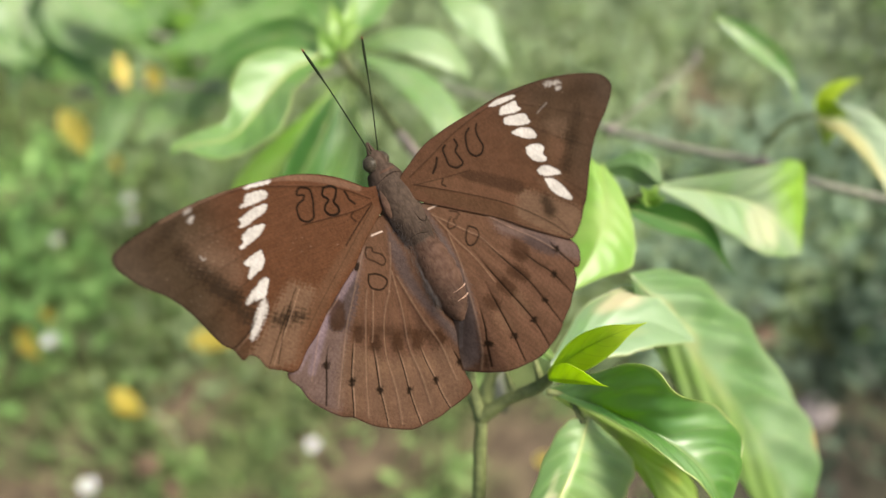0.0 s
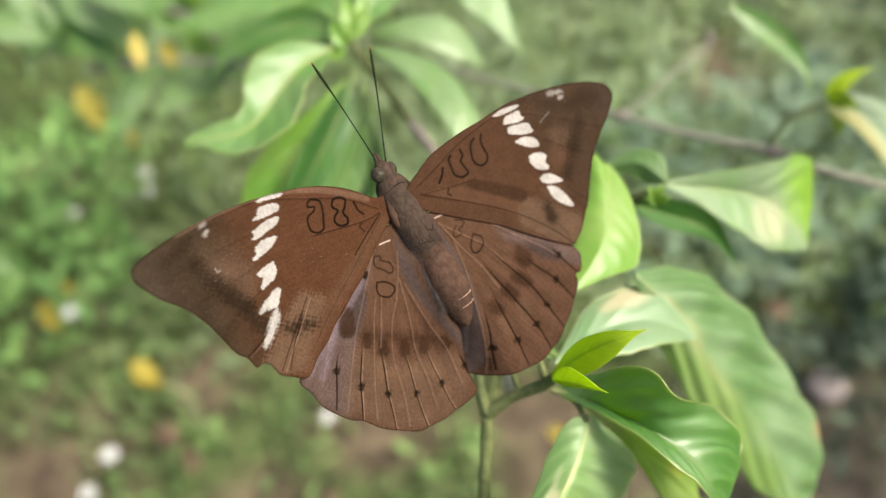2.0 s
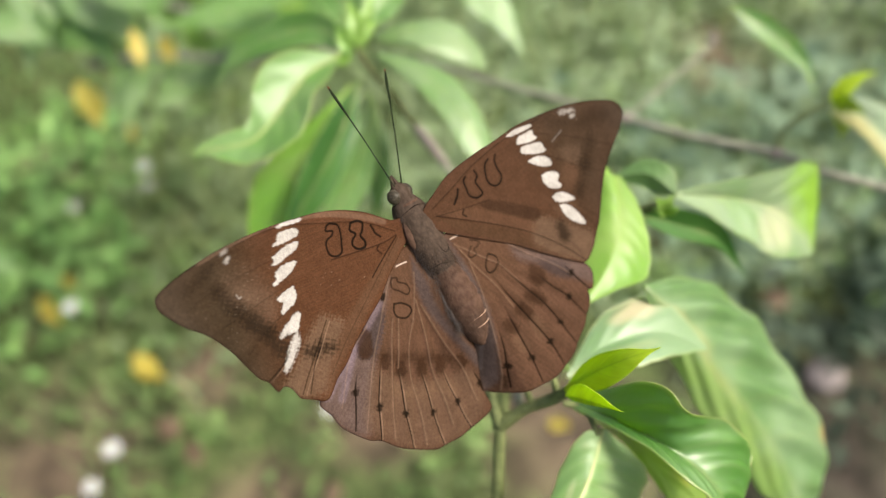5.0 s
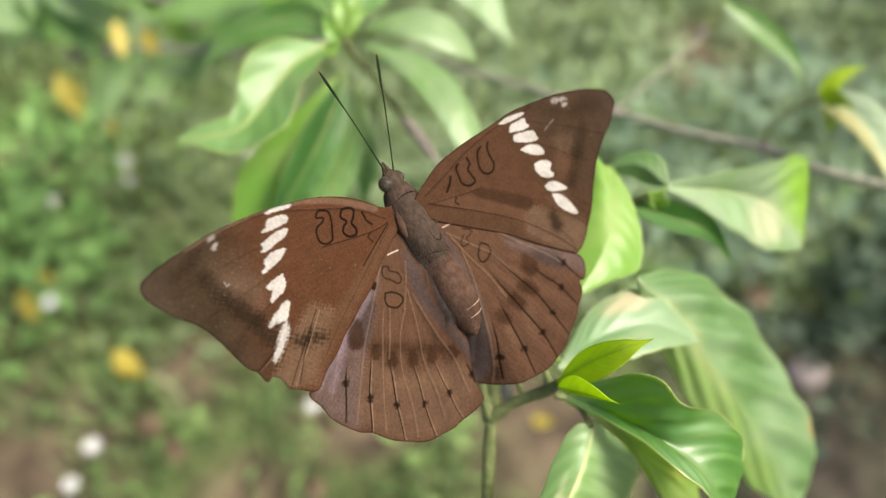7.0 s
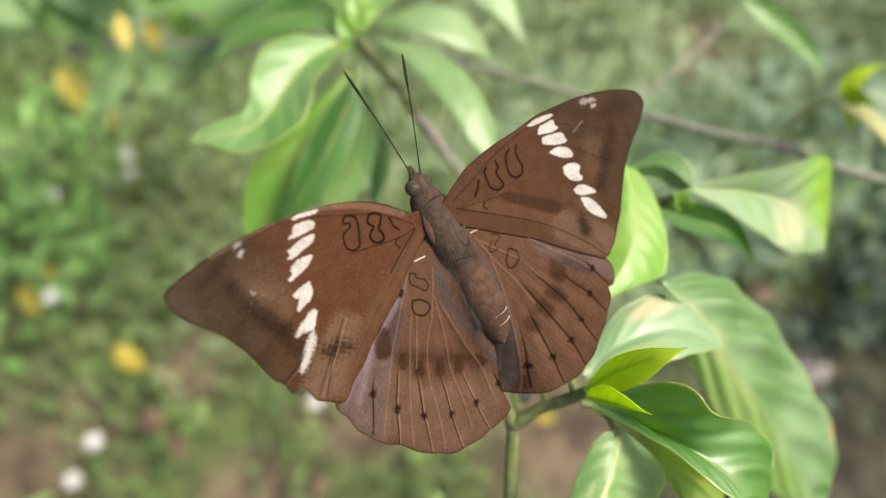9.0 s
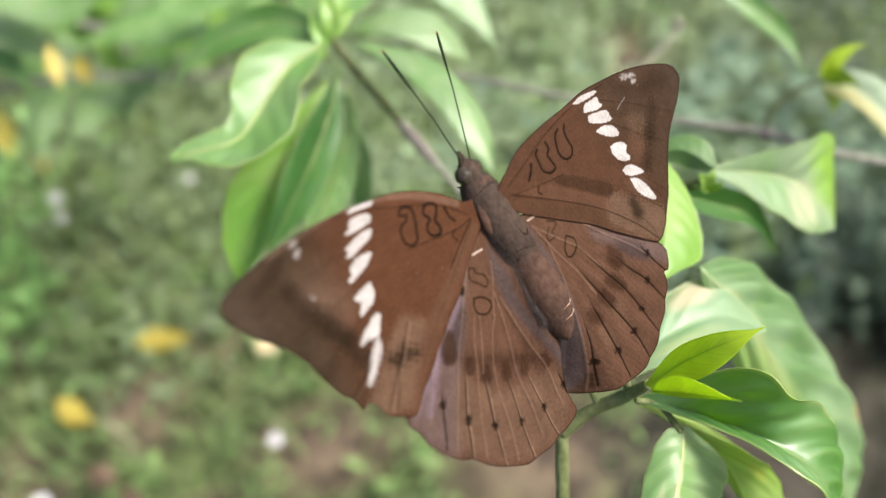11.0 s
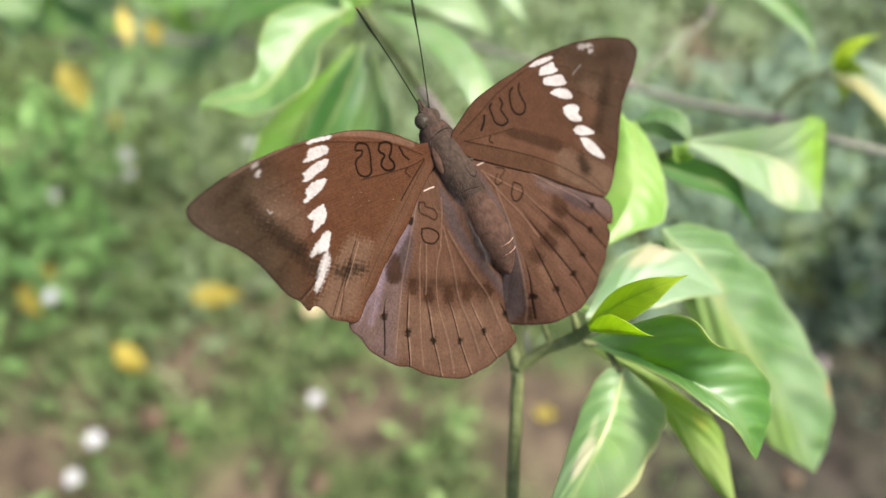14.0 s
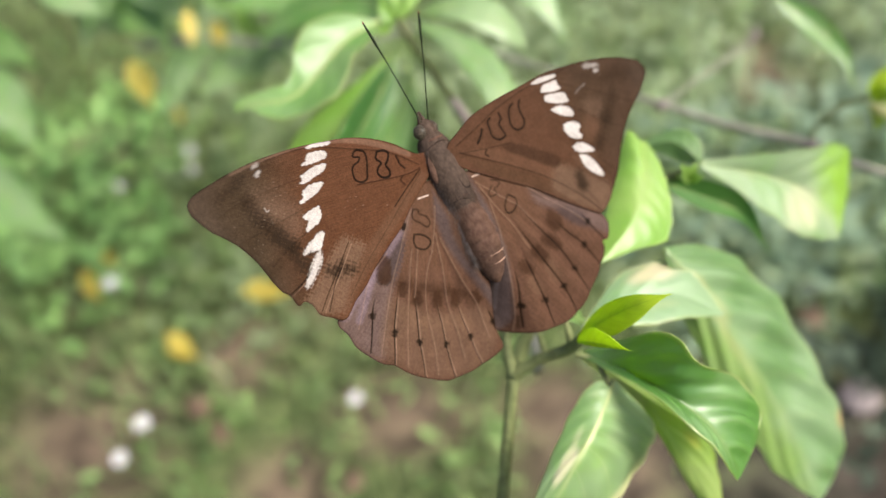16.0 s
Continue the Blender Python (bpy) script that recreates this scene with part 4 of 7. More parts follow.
leaf(weed, [(-0.1554, 0.4580, 0.2881), (-0.1807, 0.4442, 0.2785), (-0.1934, 0.4165, 0.2590)], 0.0127, 0.0127, (-0.7995, 0.4896, 0.3480), 10, -30, 0.1, "mid", "lightleaf")
leaf(weed, [(-0.2081, 0.3762, 0.4258), (-0.1801, 0.3635, 0.4167), (-0.1520, 0.3661, 0.4184)], 0.0112, 0.0112, (-0.2178, -0.7983, -0.5615), -25, 15, 0.1, "mid", "lightleaf")
leaf(weed, [(-0.1403, 0.4399, 0.3818), (-0.1295, 0.4192, 0.3671), (-0.1331, 0.3985, 0.3525)], 0.0130, 0.0109, (-0.9901, -0.1167, -0.0784), 20, -10, 0.1, "mid", "lightleaf")
leaf(weed, [(-0.2620, 0.3976, 0.3114), (-0.2505, 0.3830, 0.3024), (-0.2429, 0.3684, 0.2933)], 0.0095, 0.0095, (-0.8740, -0.4116, -0.2583), 8, 10, 0.1, "mid", "lemonleaf")
leaf(weed, [(-0.2849, 0.4666, 0.1893), (-0.2810, 0.4584, 0.1843), (-0.2777, 0.4503, 0.1793)], 0.0057, 0.0057, (-0.9362, -0.2972, -0.1876), 10, -30, 0.1, "mid", "yellow")
leaf(weed, [(-0.1786, 0.3440, 0.4079), (-0.1756, 0.3336, 0.4014), (-0.1734, 0.3245, 0.3958)], 0.0043, 0.0043, (-0.9752, -0.1866, -0.1192), -25, 15, 0.1, "mid", "yellow")
leaf(weed, [(-0.2780, 0.2821, 0.4220), (-0.2583, 0.2702, 0.4128), (-0.2450, 0.2582, 0.4042), (-0.2353, 0.2442, 0.3945)], 0.0125, 0.0125, (-0.6843, -0.7269, -0.0580), 12, -14, 0.1, "mid", "lightleaf")
leaf(weed, [(-0.2947, 0.2517, 0.3800), (-0.2695, 0.2396, 0.3704), (-0.2473, 0.2277, 0.3611), (-0.2268, 0.2179, 0.3533)], 0.0135, 0.0135, (-0.4995, -0.8425, -0.2020), 12, -14, 0.1, "mid", "lightleaf")
leaf(weed, [(-0.3055, 0.3229, 0.4025), (-0.2813, 0.3194, 0.3984), (-0.2592, 0.3087, 0.3900)], 0.0100, 0.0100, (-0.3717, -0.8002, -0.4706), 12, -14, 0.1, "mid", "leaf")
leaf(weed, [(-0.2983, 0.2650, 0.3531), (-0.2750, 0.2586, 0.3473), (-0.2597, 0.2483, 0.3395)], 0.0080, 0.0080, (-0.4592, -0.8516, -0.2528), 12, -14, 0.1, "mid", "darkleaf")
leaf(weed, [(-0.2536, 0.5198, 0.2502), (-0.2536, 0.5034, 0.2401), (-0.2551, 0.4860, 0.2246)], 0.0095, 0.0095, (-0.9360, -0.1856, 0.2992), -10, -14, 0.1, "mid", "lightleaf")
leaf(weed, [(-0.1475, 0.5018, 0.3052), (-0.1447, 0.4894, 0.2975), (-0.1428, 0.4764, 0.2847)], 0.0072, 0.0072, (-0.9707, -0.2319, 0.0627), 10, -14, 0.1, "mid", "freshleaf")
leaf(weed, [(-0.0981, 0.4045, 0.3662), (-0.1195, 0.3987, 0.3625), (-0.1420, 0.3929, 0.3541)], 0.0095, 0.0095, (-0.3542, 0.5692, 0.7420), -10, 8, 0.1, "mid", "freshleaf")
leaf(weed, [(-0.2106, 0.4928, 0.2533), (-0.1947, 0.4885, 0.2507), (-0.1799, 0.4833, 0.2428)], 0.0070, 0.0070, (-0.4126, -0.7149, -0.5645), 10, 8, 0.1, "mid", "leaf")
leaf(weed, [(-0.1617, 0.5034, 0.3110), (-0.1501, 0.4939, 0.3051), (-0.1394, 0.4839, 0.2943)], 0.0072, 0.0072, (-0.7536, -0.5435, -0.3697), 20, -25, 0.1, "mid", "leaf")
leaf(weed, [(-0.1385, 0.4475, 0.3427), (-0.1625, 0.4425, 0.3395), (-0.1878, 0.4374, 0.3315)], 0.0104, 0.0104, (-0.2911, 0.5655, 0.7717), 10, 8, 0.1, "mid", "freshleaf")
leaf(weed, [(-0.2324, 0.4372, 0.3336), (-0.2415, 0.4290, 0.3285), (-0.2524, 0.4205, 0.3185)], 0.0060, 0.0060, (-0.7002, 0.2286, 0.6764), 20, -14, 0.1, "mid", "freshleaf")
leaf(weed, [(-0.2774, 0.5043, 0.2568), (-0.2659, 0.4958, 0.2516), (-0.2561, 0.4865, 0.2412)], 0.0067, 0.0067, (-0.7246, -0.6389, -0.2584), 10, -25, 0.1, "mid", "leaf")
leaf(weed, [(-0.0722, 0.4262, 0.3732), (-0.0850, 0.4158, 0.3666), (-0.0985, 0.4054, 0.3554)], 0.0081, 0.0081, (-0.7034, 0.3770, 0.6025), 20, -25, 0.1, "mid", "leaf")
leaf(weed, [(-0.2730, 0.4628, 0.3237), (-0.2519, 0.4529, 0.3177), (-0.2324, 0.4426, 0.3066)], 0.0105, 0.0105, (-0.5428, -0.7093, -0.4497), -10, -14, 0.1, "mid", "leaf")
leaf(weed, [(-0.2915, 0.4265, 0.3504), (-0.2884, 0.4129, 0.3419), (-0.2874, 0.3991, 0.3287)], 0.0080, 0.0080, (-0.8877, -0.3597, 0.2876), 10, 8, 0.1, "mid", "lightleaf")
leaf(weed, [(-0.2506, 0.4672, 0.3297), (-0.2254, 0.4628, 0.3271), (-0.2017, 0.4582, 0.3197)], 0.0108, 0.0108, (-0.2649, -0.7001, -0.6631), -10, -25, 0.1, "mid", "leaf")
leaf(weed, [(-0.3354, 0.5091, 0.2581), (-0.3135, 0.5005, 0.2529), (-0.2933, 0.4910, 0.2423)], 0.0103, 0.0103, (-0.4898, -0.7422, -0.4574), 10, -14, 0.1, "mid", "leaf")
leaf(weed, [(-0.2733, 0.4401, 0.3268), (-0.2576, 0.4348, 0.3236), (-0.2437, 0.4291, 0.3154)], 0.0071, 0.0071, (-0.4619, -0.7351, -0.4962), 10, -14, 0.1, "mid", "freshleaf")
leaf(weed, [(-0.1913, 0.4851, 0.3466), (-0.1732, 0.4768, 0.3415), (-0.1562, 0.4684, 0.3317)], 0.0088, 0.0088, (-0.5376, -0.6384, -0.5508), -10, -25, 0.1, "mid", "freshleaf")
leaf(weed, [(-0.3258, 0.4802, 0.2883), (-0.3129, 0.4699, 0.2820), (-0.3019, 0.4590, 0.2706)], 0.0079, 0.0079, (-0.7258, -0.6626, -0.1849), -10, -14, 0.1, "mid", "lightleaf")
leaf(weed, [(-0.3079, 0.4890, 0.3094), (-0.3006, 0.4732, 0.2996), (-0.2952, 0.4568, 0.2848)], 0.0097, 0.0097, (-0.8837, -0.4496, 0.1300), 20, 8, 0.1, "mid", "leaf")
leaf(weed, [(-0.2149, 0.4359, 0.3859), (-0.2000, 0.4237, 0.3784), (-0.1865, 0.4117, 0.3663)], 0.0094, 0.0094, (-0.7313, -0.6048, -0.3153), -10, -25, 0.1, "mid", "freshleaf")
leaf(weed, [(-0.2130, 0.4401, 0.2927), (-0.2318, 0.4333, 0.2885), (-0.2522, 0.4259, 0.2791)], 0.0087, 0.0087, (-0.4399, 0.5100, 0.7392), 10, -14, 0.1, "mid", "lightleaf")
leaf(weed, [(-0.2372, 0.4889, 0.2964), (-0.2259, 0.4805, 0.2913), (-0.2160, 0.4715, 0.2810)], 0.0066, 0.0066, (-0.7264, -0.6171, -0.3025), 10, 8, 0.1, "mid", "leaf")
leaf(weed, [(-0.3011, 0.4491, 0.3493), (-0.2933, 0.4406, 0.3440), (-0.2875, 0.4320, 0.3340)], 0.0058, 0.0058, (-0.8041, -0.5916, -0.0591), -10, 8, 0.1, "mid", "lightleaf")
leaf(weed, [(-0.2968, 0.4653, 0.3167), (-0.3071, 0.4544, 0.3099), (-0.3196, 0.4430, 0.2980)], 0.0076, 0.0076, (-0.7082, 0.1483, 0.6903), -10, 8, 0.1, "mid", "lightleaf")
leaf(weed, [(-0.1995, 0.4590, 0.3079), (-0.1901, 0.4472, 0.3007), (-0.1820, 0.4349, 0.2883)], 0.0078, 0.0078, (-0.8524, -0.5024, -0.1452), 10, -14, 0.1, "mid", "freshleaf")
leaf(weed, [(-0.1740, 0.5098, 0.2854), (-0.1929, 0.5057, 0.2827), (-0.2132, 0.5010, 0.2750)], 0.0082, 0.0082, (-0.3260, 0.5491, 0.7696), 10, -25, 0.1, "mid", "freshleaf")
leaf(weed, [(-0.3001, 0.5358, 0.2575), (-0.2775, 0.5254, 0.2511), (-0.2565, 0.5140, 0.2394)], 0.0111, 0.0111, (-0.5411, -0.7039, -0.4602), 20, -25, 0.1, "mid", "leaf")
leaf(weed, [(-0.1724, 0.5137, 0.2580), (-0.1874, 0.5022, 0.2508), (-0.2036, 0.4896, 0.2383)], 0.0091, 0.0091, (-0.6807, 0.3530, 0.6419), 20, 8, 0.1, "mid", "leaf")
leaf(weed, [(-0.2081, 0.4969, 0.3085), (-0.1877, 0.4898, 0.3042), (-0.1683, 0.4823, 0.2949)], 0.0094, 0.0094, (-0.4476, -0.6757, -0.5858), -10, -14, 0.1, "mid", "freshleaf")
leaf(weed, [(-0.1131, 0.4627, 0.3288), (-0.1175, 0.4468, 0.3190), (-0.1228, 0.4306, 0.3042)], 0.0095, 0.0095, (-0.9472, 0.0412, 0.3181), 20, -25, 0.1, "mid", "freshleaf")
leaf(weed, [(-0.2705, 0.4079, 0.3703), (-0.2692, 0.3946, 0.3620), (-0.2699, 0.3812, 0.3490)], 0.0078, 0.0078, (-0.8905, -0.2954, 0.3461), 10, 8, 0.1, "mid", "leaf")
leaf(weed, [(-0.2603, 0.5293, 0.2569), (-0.2411, 0.5252, 0.2545), (-0.2232, 0.5203, 0.2468)], 0.0083, 0.0083, (-0.3409, -0.7102, -0.6159), 20, -14, 0.1, "mid", "freshleaf")
twig(weed, "branch", [(-0.2748, 0.4391, 0.2840), (-0.2276, 0.4258, 0.3052), (-0.1650, 0.4136, 0.3169), (-0.1120, 0.4008, 0.3272), (-0.0598, 0.4108, 0.3398)], [0.003, 0.0026, 0.0024, 0.002, 0.0016], "bark")
twig(weed, "branch", [(-0.2623, 0.4529, 0.3810), (-0.2273, 0.4446, 0.3524), (-0.1805, 0.4520, 0.3219), (-0.1191, 0.4718, 0.2991)], [0.003, 0.0024, 0.002, 0.0014], "bark")
leaf(None, [(-0.3899, 0.3662, 0.0620), (-0.3735, 0.3503, 0.0640), (-0.3594, 0.3350, 0.0604)], 0.0103, 0.0103, (-0.7745, -0.5261, -0.3512), 20, -10, 0.1, "mid", "yellow")
leaf(None, [(-0.2902, 0.3073, 0.0619), (-0.2744, 0.2950, 0.0602), (-0.2527, 0.2824, 0.0645)], 0.0109, 0.0109, (-0.5613, -0.6923, -0.4534), -35, -5, 0.1, "mid", "yellow")
fallen = leaf(None, [(-0.2247, 0.3438, 0.0805), (-0.2012, 0.3457, 0.0822), (-0.1747, 0.3454, 0.0825)], 0.0110, 0.0110, (0.0489, -0.8419, -0.5374), 10, -30, 0.1, "mid", "yellow")
twig(fallen, "stalk", [(-0.1766, 0.3446, 0.0820), (-0.1671, 0.3482, 0.0920), (-0.1549, 0.3584, 0.1000)], [0.0012, 0.001, 0.0008], "bark", 6)
# a pale flower, with a leaf shape standing in for it
leaf(None, [(-0.1201, 0.3311, 0.0981), (-0.1133, 0.3269, 0.0956), (-0.1065, 0.3203, 0.0915)], 0.0105, 0.0105, (-0.6811, -0.6109, -0.4036), -25, 15, 0.1, "mid", "peachbloom", "pale peach-coloured flower in the shape of a leaf")
leaf(None, [(0.0731, 0.2441, 0.0644), (0.0835, 0.2429, 0.0637), (0.0943, 0.2409, 0.0625)], 0.0066, 0.0066, (-0.1747, -0.8365, -0.5193), 20, -10, 0.1, "mid", "yellow")
leaf(weed, [(-0.1565, 0.4790, 0.3034), (-0.1503, 0.4761, 0.3016), (-0.1440, 0.4740, 0.3003)], 0.0050, 0.0050, (-0.4226, -0.7696, -0.4787), -35, -5, 0.1, "mid", "yellow")
leaf(None, [(-0.3718, 0.3815, 0.0657), (-0.3645, 0.3797, 0.0646), (-0.3583, 0.3770, 0.0630)], 0.0062, 0.0062, (-0.3586, -0.7928, -0.4928), 10, -30, 0.1, "mid", "yellow")
leaf(None, [(-0.2544, 0.2874, 0.0617), (-0.2333, 0.2749, 0.0600), (-0.2118, 0.2487, 0.0615)], 0.0015, 0.0015, (-0.7077, -0.5890, -0.3902), -25, 15, 0.1, "mid", "paleleaf")
leaf(weed, [(-0.2017, 0.4188, 0.3307), (-0.1960, 0.4107, 0.3257), (-0.1922, 0.4027, 0.3206)], 0.0061, 0.0061, (-0.8948, -0.3682, -0.2526), 20, -10, 0.1, "mid", "yellow")
leaf(weed, [(-0.2909, 0.4730, 0.3575), (-0.2737, 0.4658, 0.3524), (-0.2564, 0.4529, 0.3432)], 0.0090, 0.0090, (-0.5804, -0.6668, -0.4675), -35, -5, 0.1, "mid", "leaf")
leaf(weed, [(-0.2302, 0.5046, 0.3061), (-0.2080, 0.5003, 0.3030), (-0.1857, 0.4896, 0.2954)], 0.0104, 0.0104, (-0.3827, -0.7560, -0.5310), 10, -30, 0.1, "mid", "leaf")
leaf(weed, [(-0.2340, 0.3897, 0.4117), (-0.2070, 0.3722, 0.3993), (-0.1801, 0.3499, 0.3835)], 0.0157, 0.0157, (-0.6711, -0.6073, -0.4252), -25, 15, 0.1, "mid", "lightleaf")
leaf(weed, [(-0.1345, 0.4420, 0.3687), (-0.1389, 0.4177, 0.3516), (-0.1432, 0.3879, 0.3307)], 0.0142, 0.0142, (-0.9915, 0.1045, 0.0774), 20, -10, 0.1, "mid", "leaf")
leaf(weed, [(-0.2269, 0.4435, 0.3719), (-0.2379, 0.4315, 0.3636), (-0.2490, 0.4141, 0.3513)], 0.0089, 0.0089, (-0.8517, 0.4268, 0.3039), -35, -5, 0.1, "mid", "lightleaf")
leaf(weed, [(-0.1943, 0.5433, 0.2983), (-0.1612, 0.5353, 0.2925), (-0.1280, 0.5208, 0.2821)], 0.0156, 0.0156, (-0.3853, -0.7551, -0.5304), 10, -30, 0.1, "mid", "leaf")
leaf(weed, [(-0.1700, 0.4949, 0.3090), (-0.1852, 0.4849, 0.3021), (-0.2004, 0.4686, 0.2907)], 0.0093, 0.0093, (-0.7256, 0.5613, 0.3981), -25, 15, 0.1, "mid", "lightleaf")
leaf(weed, [(-0.1835, 0.5053, 0.3072), (-0.1973, 0.4940, 0.2993), (-0.2112, 0.4763, 0.2869)], 0.0095, 0.0095, (-0.7886, 0.5013, 0.3561), 20, -10, 0.1, "mid", "leaf")
leaf(weed, [(-0.2703, 0.4695, 0.3702), (-0.2368, 0.4599, 0.3633), (-0.2033, 0.4447, 0.3524)], 0.0160, 0.0160, (-0.4148, -0.7446, -0.5229), -35, -5, 0.1, "mid", "lightleaf")
leaf(weed, [(-0.3820, 0.4993, 0.3107), (-0.3924, 0.4855, 0.3011), (-0.4027, 0.4655, 0.2870)], 0.0097, 0.0097, (-0.8940, 0.3647, 0.2603), 10, -30, 0.1, "mid", "lightleaf")
leaf(weed, [(-0.1952, 0.5353, 0.3145), (-0.2124, 0.5231, 0.3060), (-0.2295, 0.5045, 0.2930)], 0.0108, 0.0108, (-0.7387, 0.5497, 0.3901), -25, 15, 0.1, "mid", "lightleaf")
leaf(weed, [(-0.4034, 0.5524, 0.2904), (-0.3906, 0.5354, 0.2784), (-0.3777, 0.5117, 0.2616)], 0.0134, 0.0134, (-0.8889, -0.3761, -0.2615), 20, -10, 0.1, "mid", "leaf")
leaf(weed, [(-0.1154, 0.4613, 0.3628), (-0.1276, 0.4395, 0.3475), (-0.1398, 0.4121, 0.3282)], 0.0157, 0.0157, (-0.9266, 0.3057, 0.2189), -35, -5, 0.1, "mid", "lightleaf")
leaf(weed, [(-0.2221, 0.5069, 0.2960), (-0.2091, 0.4935, 0.2866), (-0.1961, 0.4737, 0.2726)], 0.0115, 0.0115, (-0.8431, -0.4412, -0.3075), 10, -30, 0.1, "mid", "leaf")
leaf(weed, [(-0.1912, 0.5655, 0.2599), (-0.1854, 0.5471, 0.2469), (-0.1796, 0.5216, 0.2289)], 0.0131, 0.0131, (-0.9777, -0.1735, -0.1185), -25, 15, 0.1, "mid", "lightleaf")
leaf(weed, [(-0.3151, 0.4898, 0.3472), (-0.3114, 0.4641, 0.3290), (-0.3077, 0.4325, 0.3068)], 0.0170, 0.0170, (-0.9945, -0.0871, -0.0576), 20, -10, 0.1, "mid", "leaf")
leaf(weed, [(-0.1268, 0.4586, 0.3630), (-0.1502, 0.4439, 0.3528), (-0.1736, 0.4235, 0.3385)], 0.0155, 0.0155, (-0.6747, 0.6022, 0.4268), -35, -5, 0.1, "mid", "lightleaf")
leaf(weed, [(-0.1277, 0.5372, 0.2620), (-0.1356, 0.5218, 0.2512), (-0.1436, 0.4994, 0.2355)], 0.0115, 0.0115, (-0.9454, 0.2647, 0.1901), 10, -30, 0.1, "mid", "leaf")
leaf(weed, [(-0.3971, 0.5618, 0.2799), (-0.4229, 0.5432, 0.2668), (-0.4487, 0.5176, 0.2489)], 0.0182, 0.0182, (-0.7229, 0.5635, 0.3997), -25, 15, 0.1, "mid", "leaf")
leaf(weed, [(-0.1315, 0.4981, 0.3205), (-0.1056, 0.4817, 0.3089), (-0.0796, 0.4591, 0.2928)], 0.0172, 0.0172, (-0.6775, -0.6026, -0.4218), 20, -10, 0.1, "mid", "leaf")


leaf(None, [(0.2828, 0.3767, 0.0500), (0.2913, 0.3640, 0.0580), (0.3067, 0.3600, 0.0500)], 0.0110, 0.0110, (-0.5727, -0.8198, 0.0000), 14, -12, 0.15, "mid", "deadleaf", "dry reddish-brown leaf on the earth")
leaf(None, [(-0.2570, 0.2366, 0.0500), (-0.2450, 0.2416, 0.0580), (-0.2389, 0.2525, 0.0500)], 0.0120, 0.0120, (0.6605, -0.7508, 0.0000), 14, -12, 0.15, "mid", "deadleaf", "dry reddish-brown leaf on the earth")
leaf(None, [(-0.1130, 0.1928, 0.0500), (-0.1023, 0.1869, 0.0580), (-0.0940, 0.1855, 0.0500)], 0.0100, 0.0100, (-0.3600, -0.9329, 0.0000), 14, -12, 0.15, "mid", "deadleaf", "dry reddish-brown leaf on the earth")
leaf(None, [(-0.2315, 0.2327, 0.0500), (-0.2202, 0.2184, 0.0580), (-0.2144, 0.2096, 0.0500)], 0.0080, 0.0080, (-0.8028, -0.5963, 0.0000), 14, -12, 0.15, "mid", "deadleaf", "dry reddish-brown leaf on the earth")
leaf(None, [(0.2740, 0.1853, 0.0500), (0.2797, 0.1868, 0.0580), (0.2923, 0.1926, 0.0500)], 0.0090, 0.0090, (0.3719, -0.9283, 0.0000), 14, -12, 0.15, "mid", "deadleaf", "dry reddish-brown leaf on the earth")


def stone(x, y, size):
    """A worn pebble lying on the earth."""
    bm = bmesh.new()
    bmesh.ops.create_icosphere(bm, subdivisions=4, radius=1.0)
    for v in bm.verts:
        v.co *= 1 + 0.16 * noise.noise(v.co * 1.3) + 0.04 * noise.noise(v.co * 4)
        v.co = Vector((v.co.x * size, v.co.y * size * 0.8, v.co.z * size * 0.6))
    me = bpy.data.meshes.new("stone")
    bm.to_mesh(me)
    bm.free()
    me.materials.append(plain_material("pale_stone", (0.13, 0.11, 0.11), (0.22, 0.19, 0.19), 60, 0.85, 0.5, 0.002))
    me.polygons.foreach_set("use_smooth", [True] * len(me.polygons))
    ob = new("stone", me)
    ob.matrix_basis = pose(x, y, 0.006, 0, 0, 25)
    tagged(ob, "pale greyish-pink stone half sunk in the earth", "stone")


stone(0.3417, 0.3110, 0.02)


def flower(place, size):
    """A small white flower on a thin stalk that rises from the ground."""
    x, y, z = place
    z = max(z, 0.012)
    ob = thing("flower", "small white flower on a thin green stalk", "flower", pose(x, y, z), "white flowers")
    pv, pf = [], []
    for k in range(6):
        an = k * math.pi / 3
        r = Matrix.Rotation(an, 3, "Z")
        b = len(pv)
        pv.clear(), pf.clear()
        for q in ((0.08, 0, 0), (0.5, 0.26, 0.12), (0.85, 0.24, 0.1), (1, 0, 0.02), (0.85, -0.24, 0.1), (0.5, -0.26, 0.12), (0.55, 0, 0.02)):
            pv.append(r @ (Vector(q) * size))
        pf += [(6, 0, 1), (6, 1, 2), (6, 2, 3), (6, 3, 4), (6, 4, 5), (6, 5, 0)]
        part("petal", mesh_of("petal", pv, pf, MAT["petal"]), ob)
    v, f = tube([(0, 0, 0.001), (0.001, 0.002, -z * 0.5), (0, 0, -z - 0.01)], (0.0006, 0.0007, 0.0008), 6, 8)
    part("stalk", mesh_of("stalk", v, f, MAT["twig"]), ob)
    v, f = tube([(0, 0, -0.001), (0, 0, 0.001), (0, 0, 0.0022)], (size * 0.16, size * 0.2, size * 0.08), 8, 6)
    part("flower_centre", mesh_of("flower_centre", v, f, MAT["yellow"]), ob)


flower((-0.2892, 0.2221, 0.0613), 0.0083)
flower((-0.2977, 0.1897, 0.0647), 0.0073)
flower((-0.3121, 0.5021, 0.0819), 0.0066)
flower((-0.3088, 0.4866, 0.0722), 0.0052)
flower((-0.3576, 0.3560, 0.0617), 0.0074)
flower((-0.1104, 0.2568, 0.0627), 0.0065)
flower((-0.3826, 0.4692, 0.0612), 0.0057)
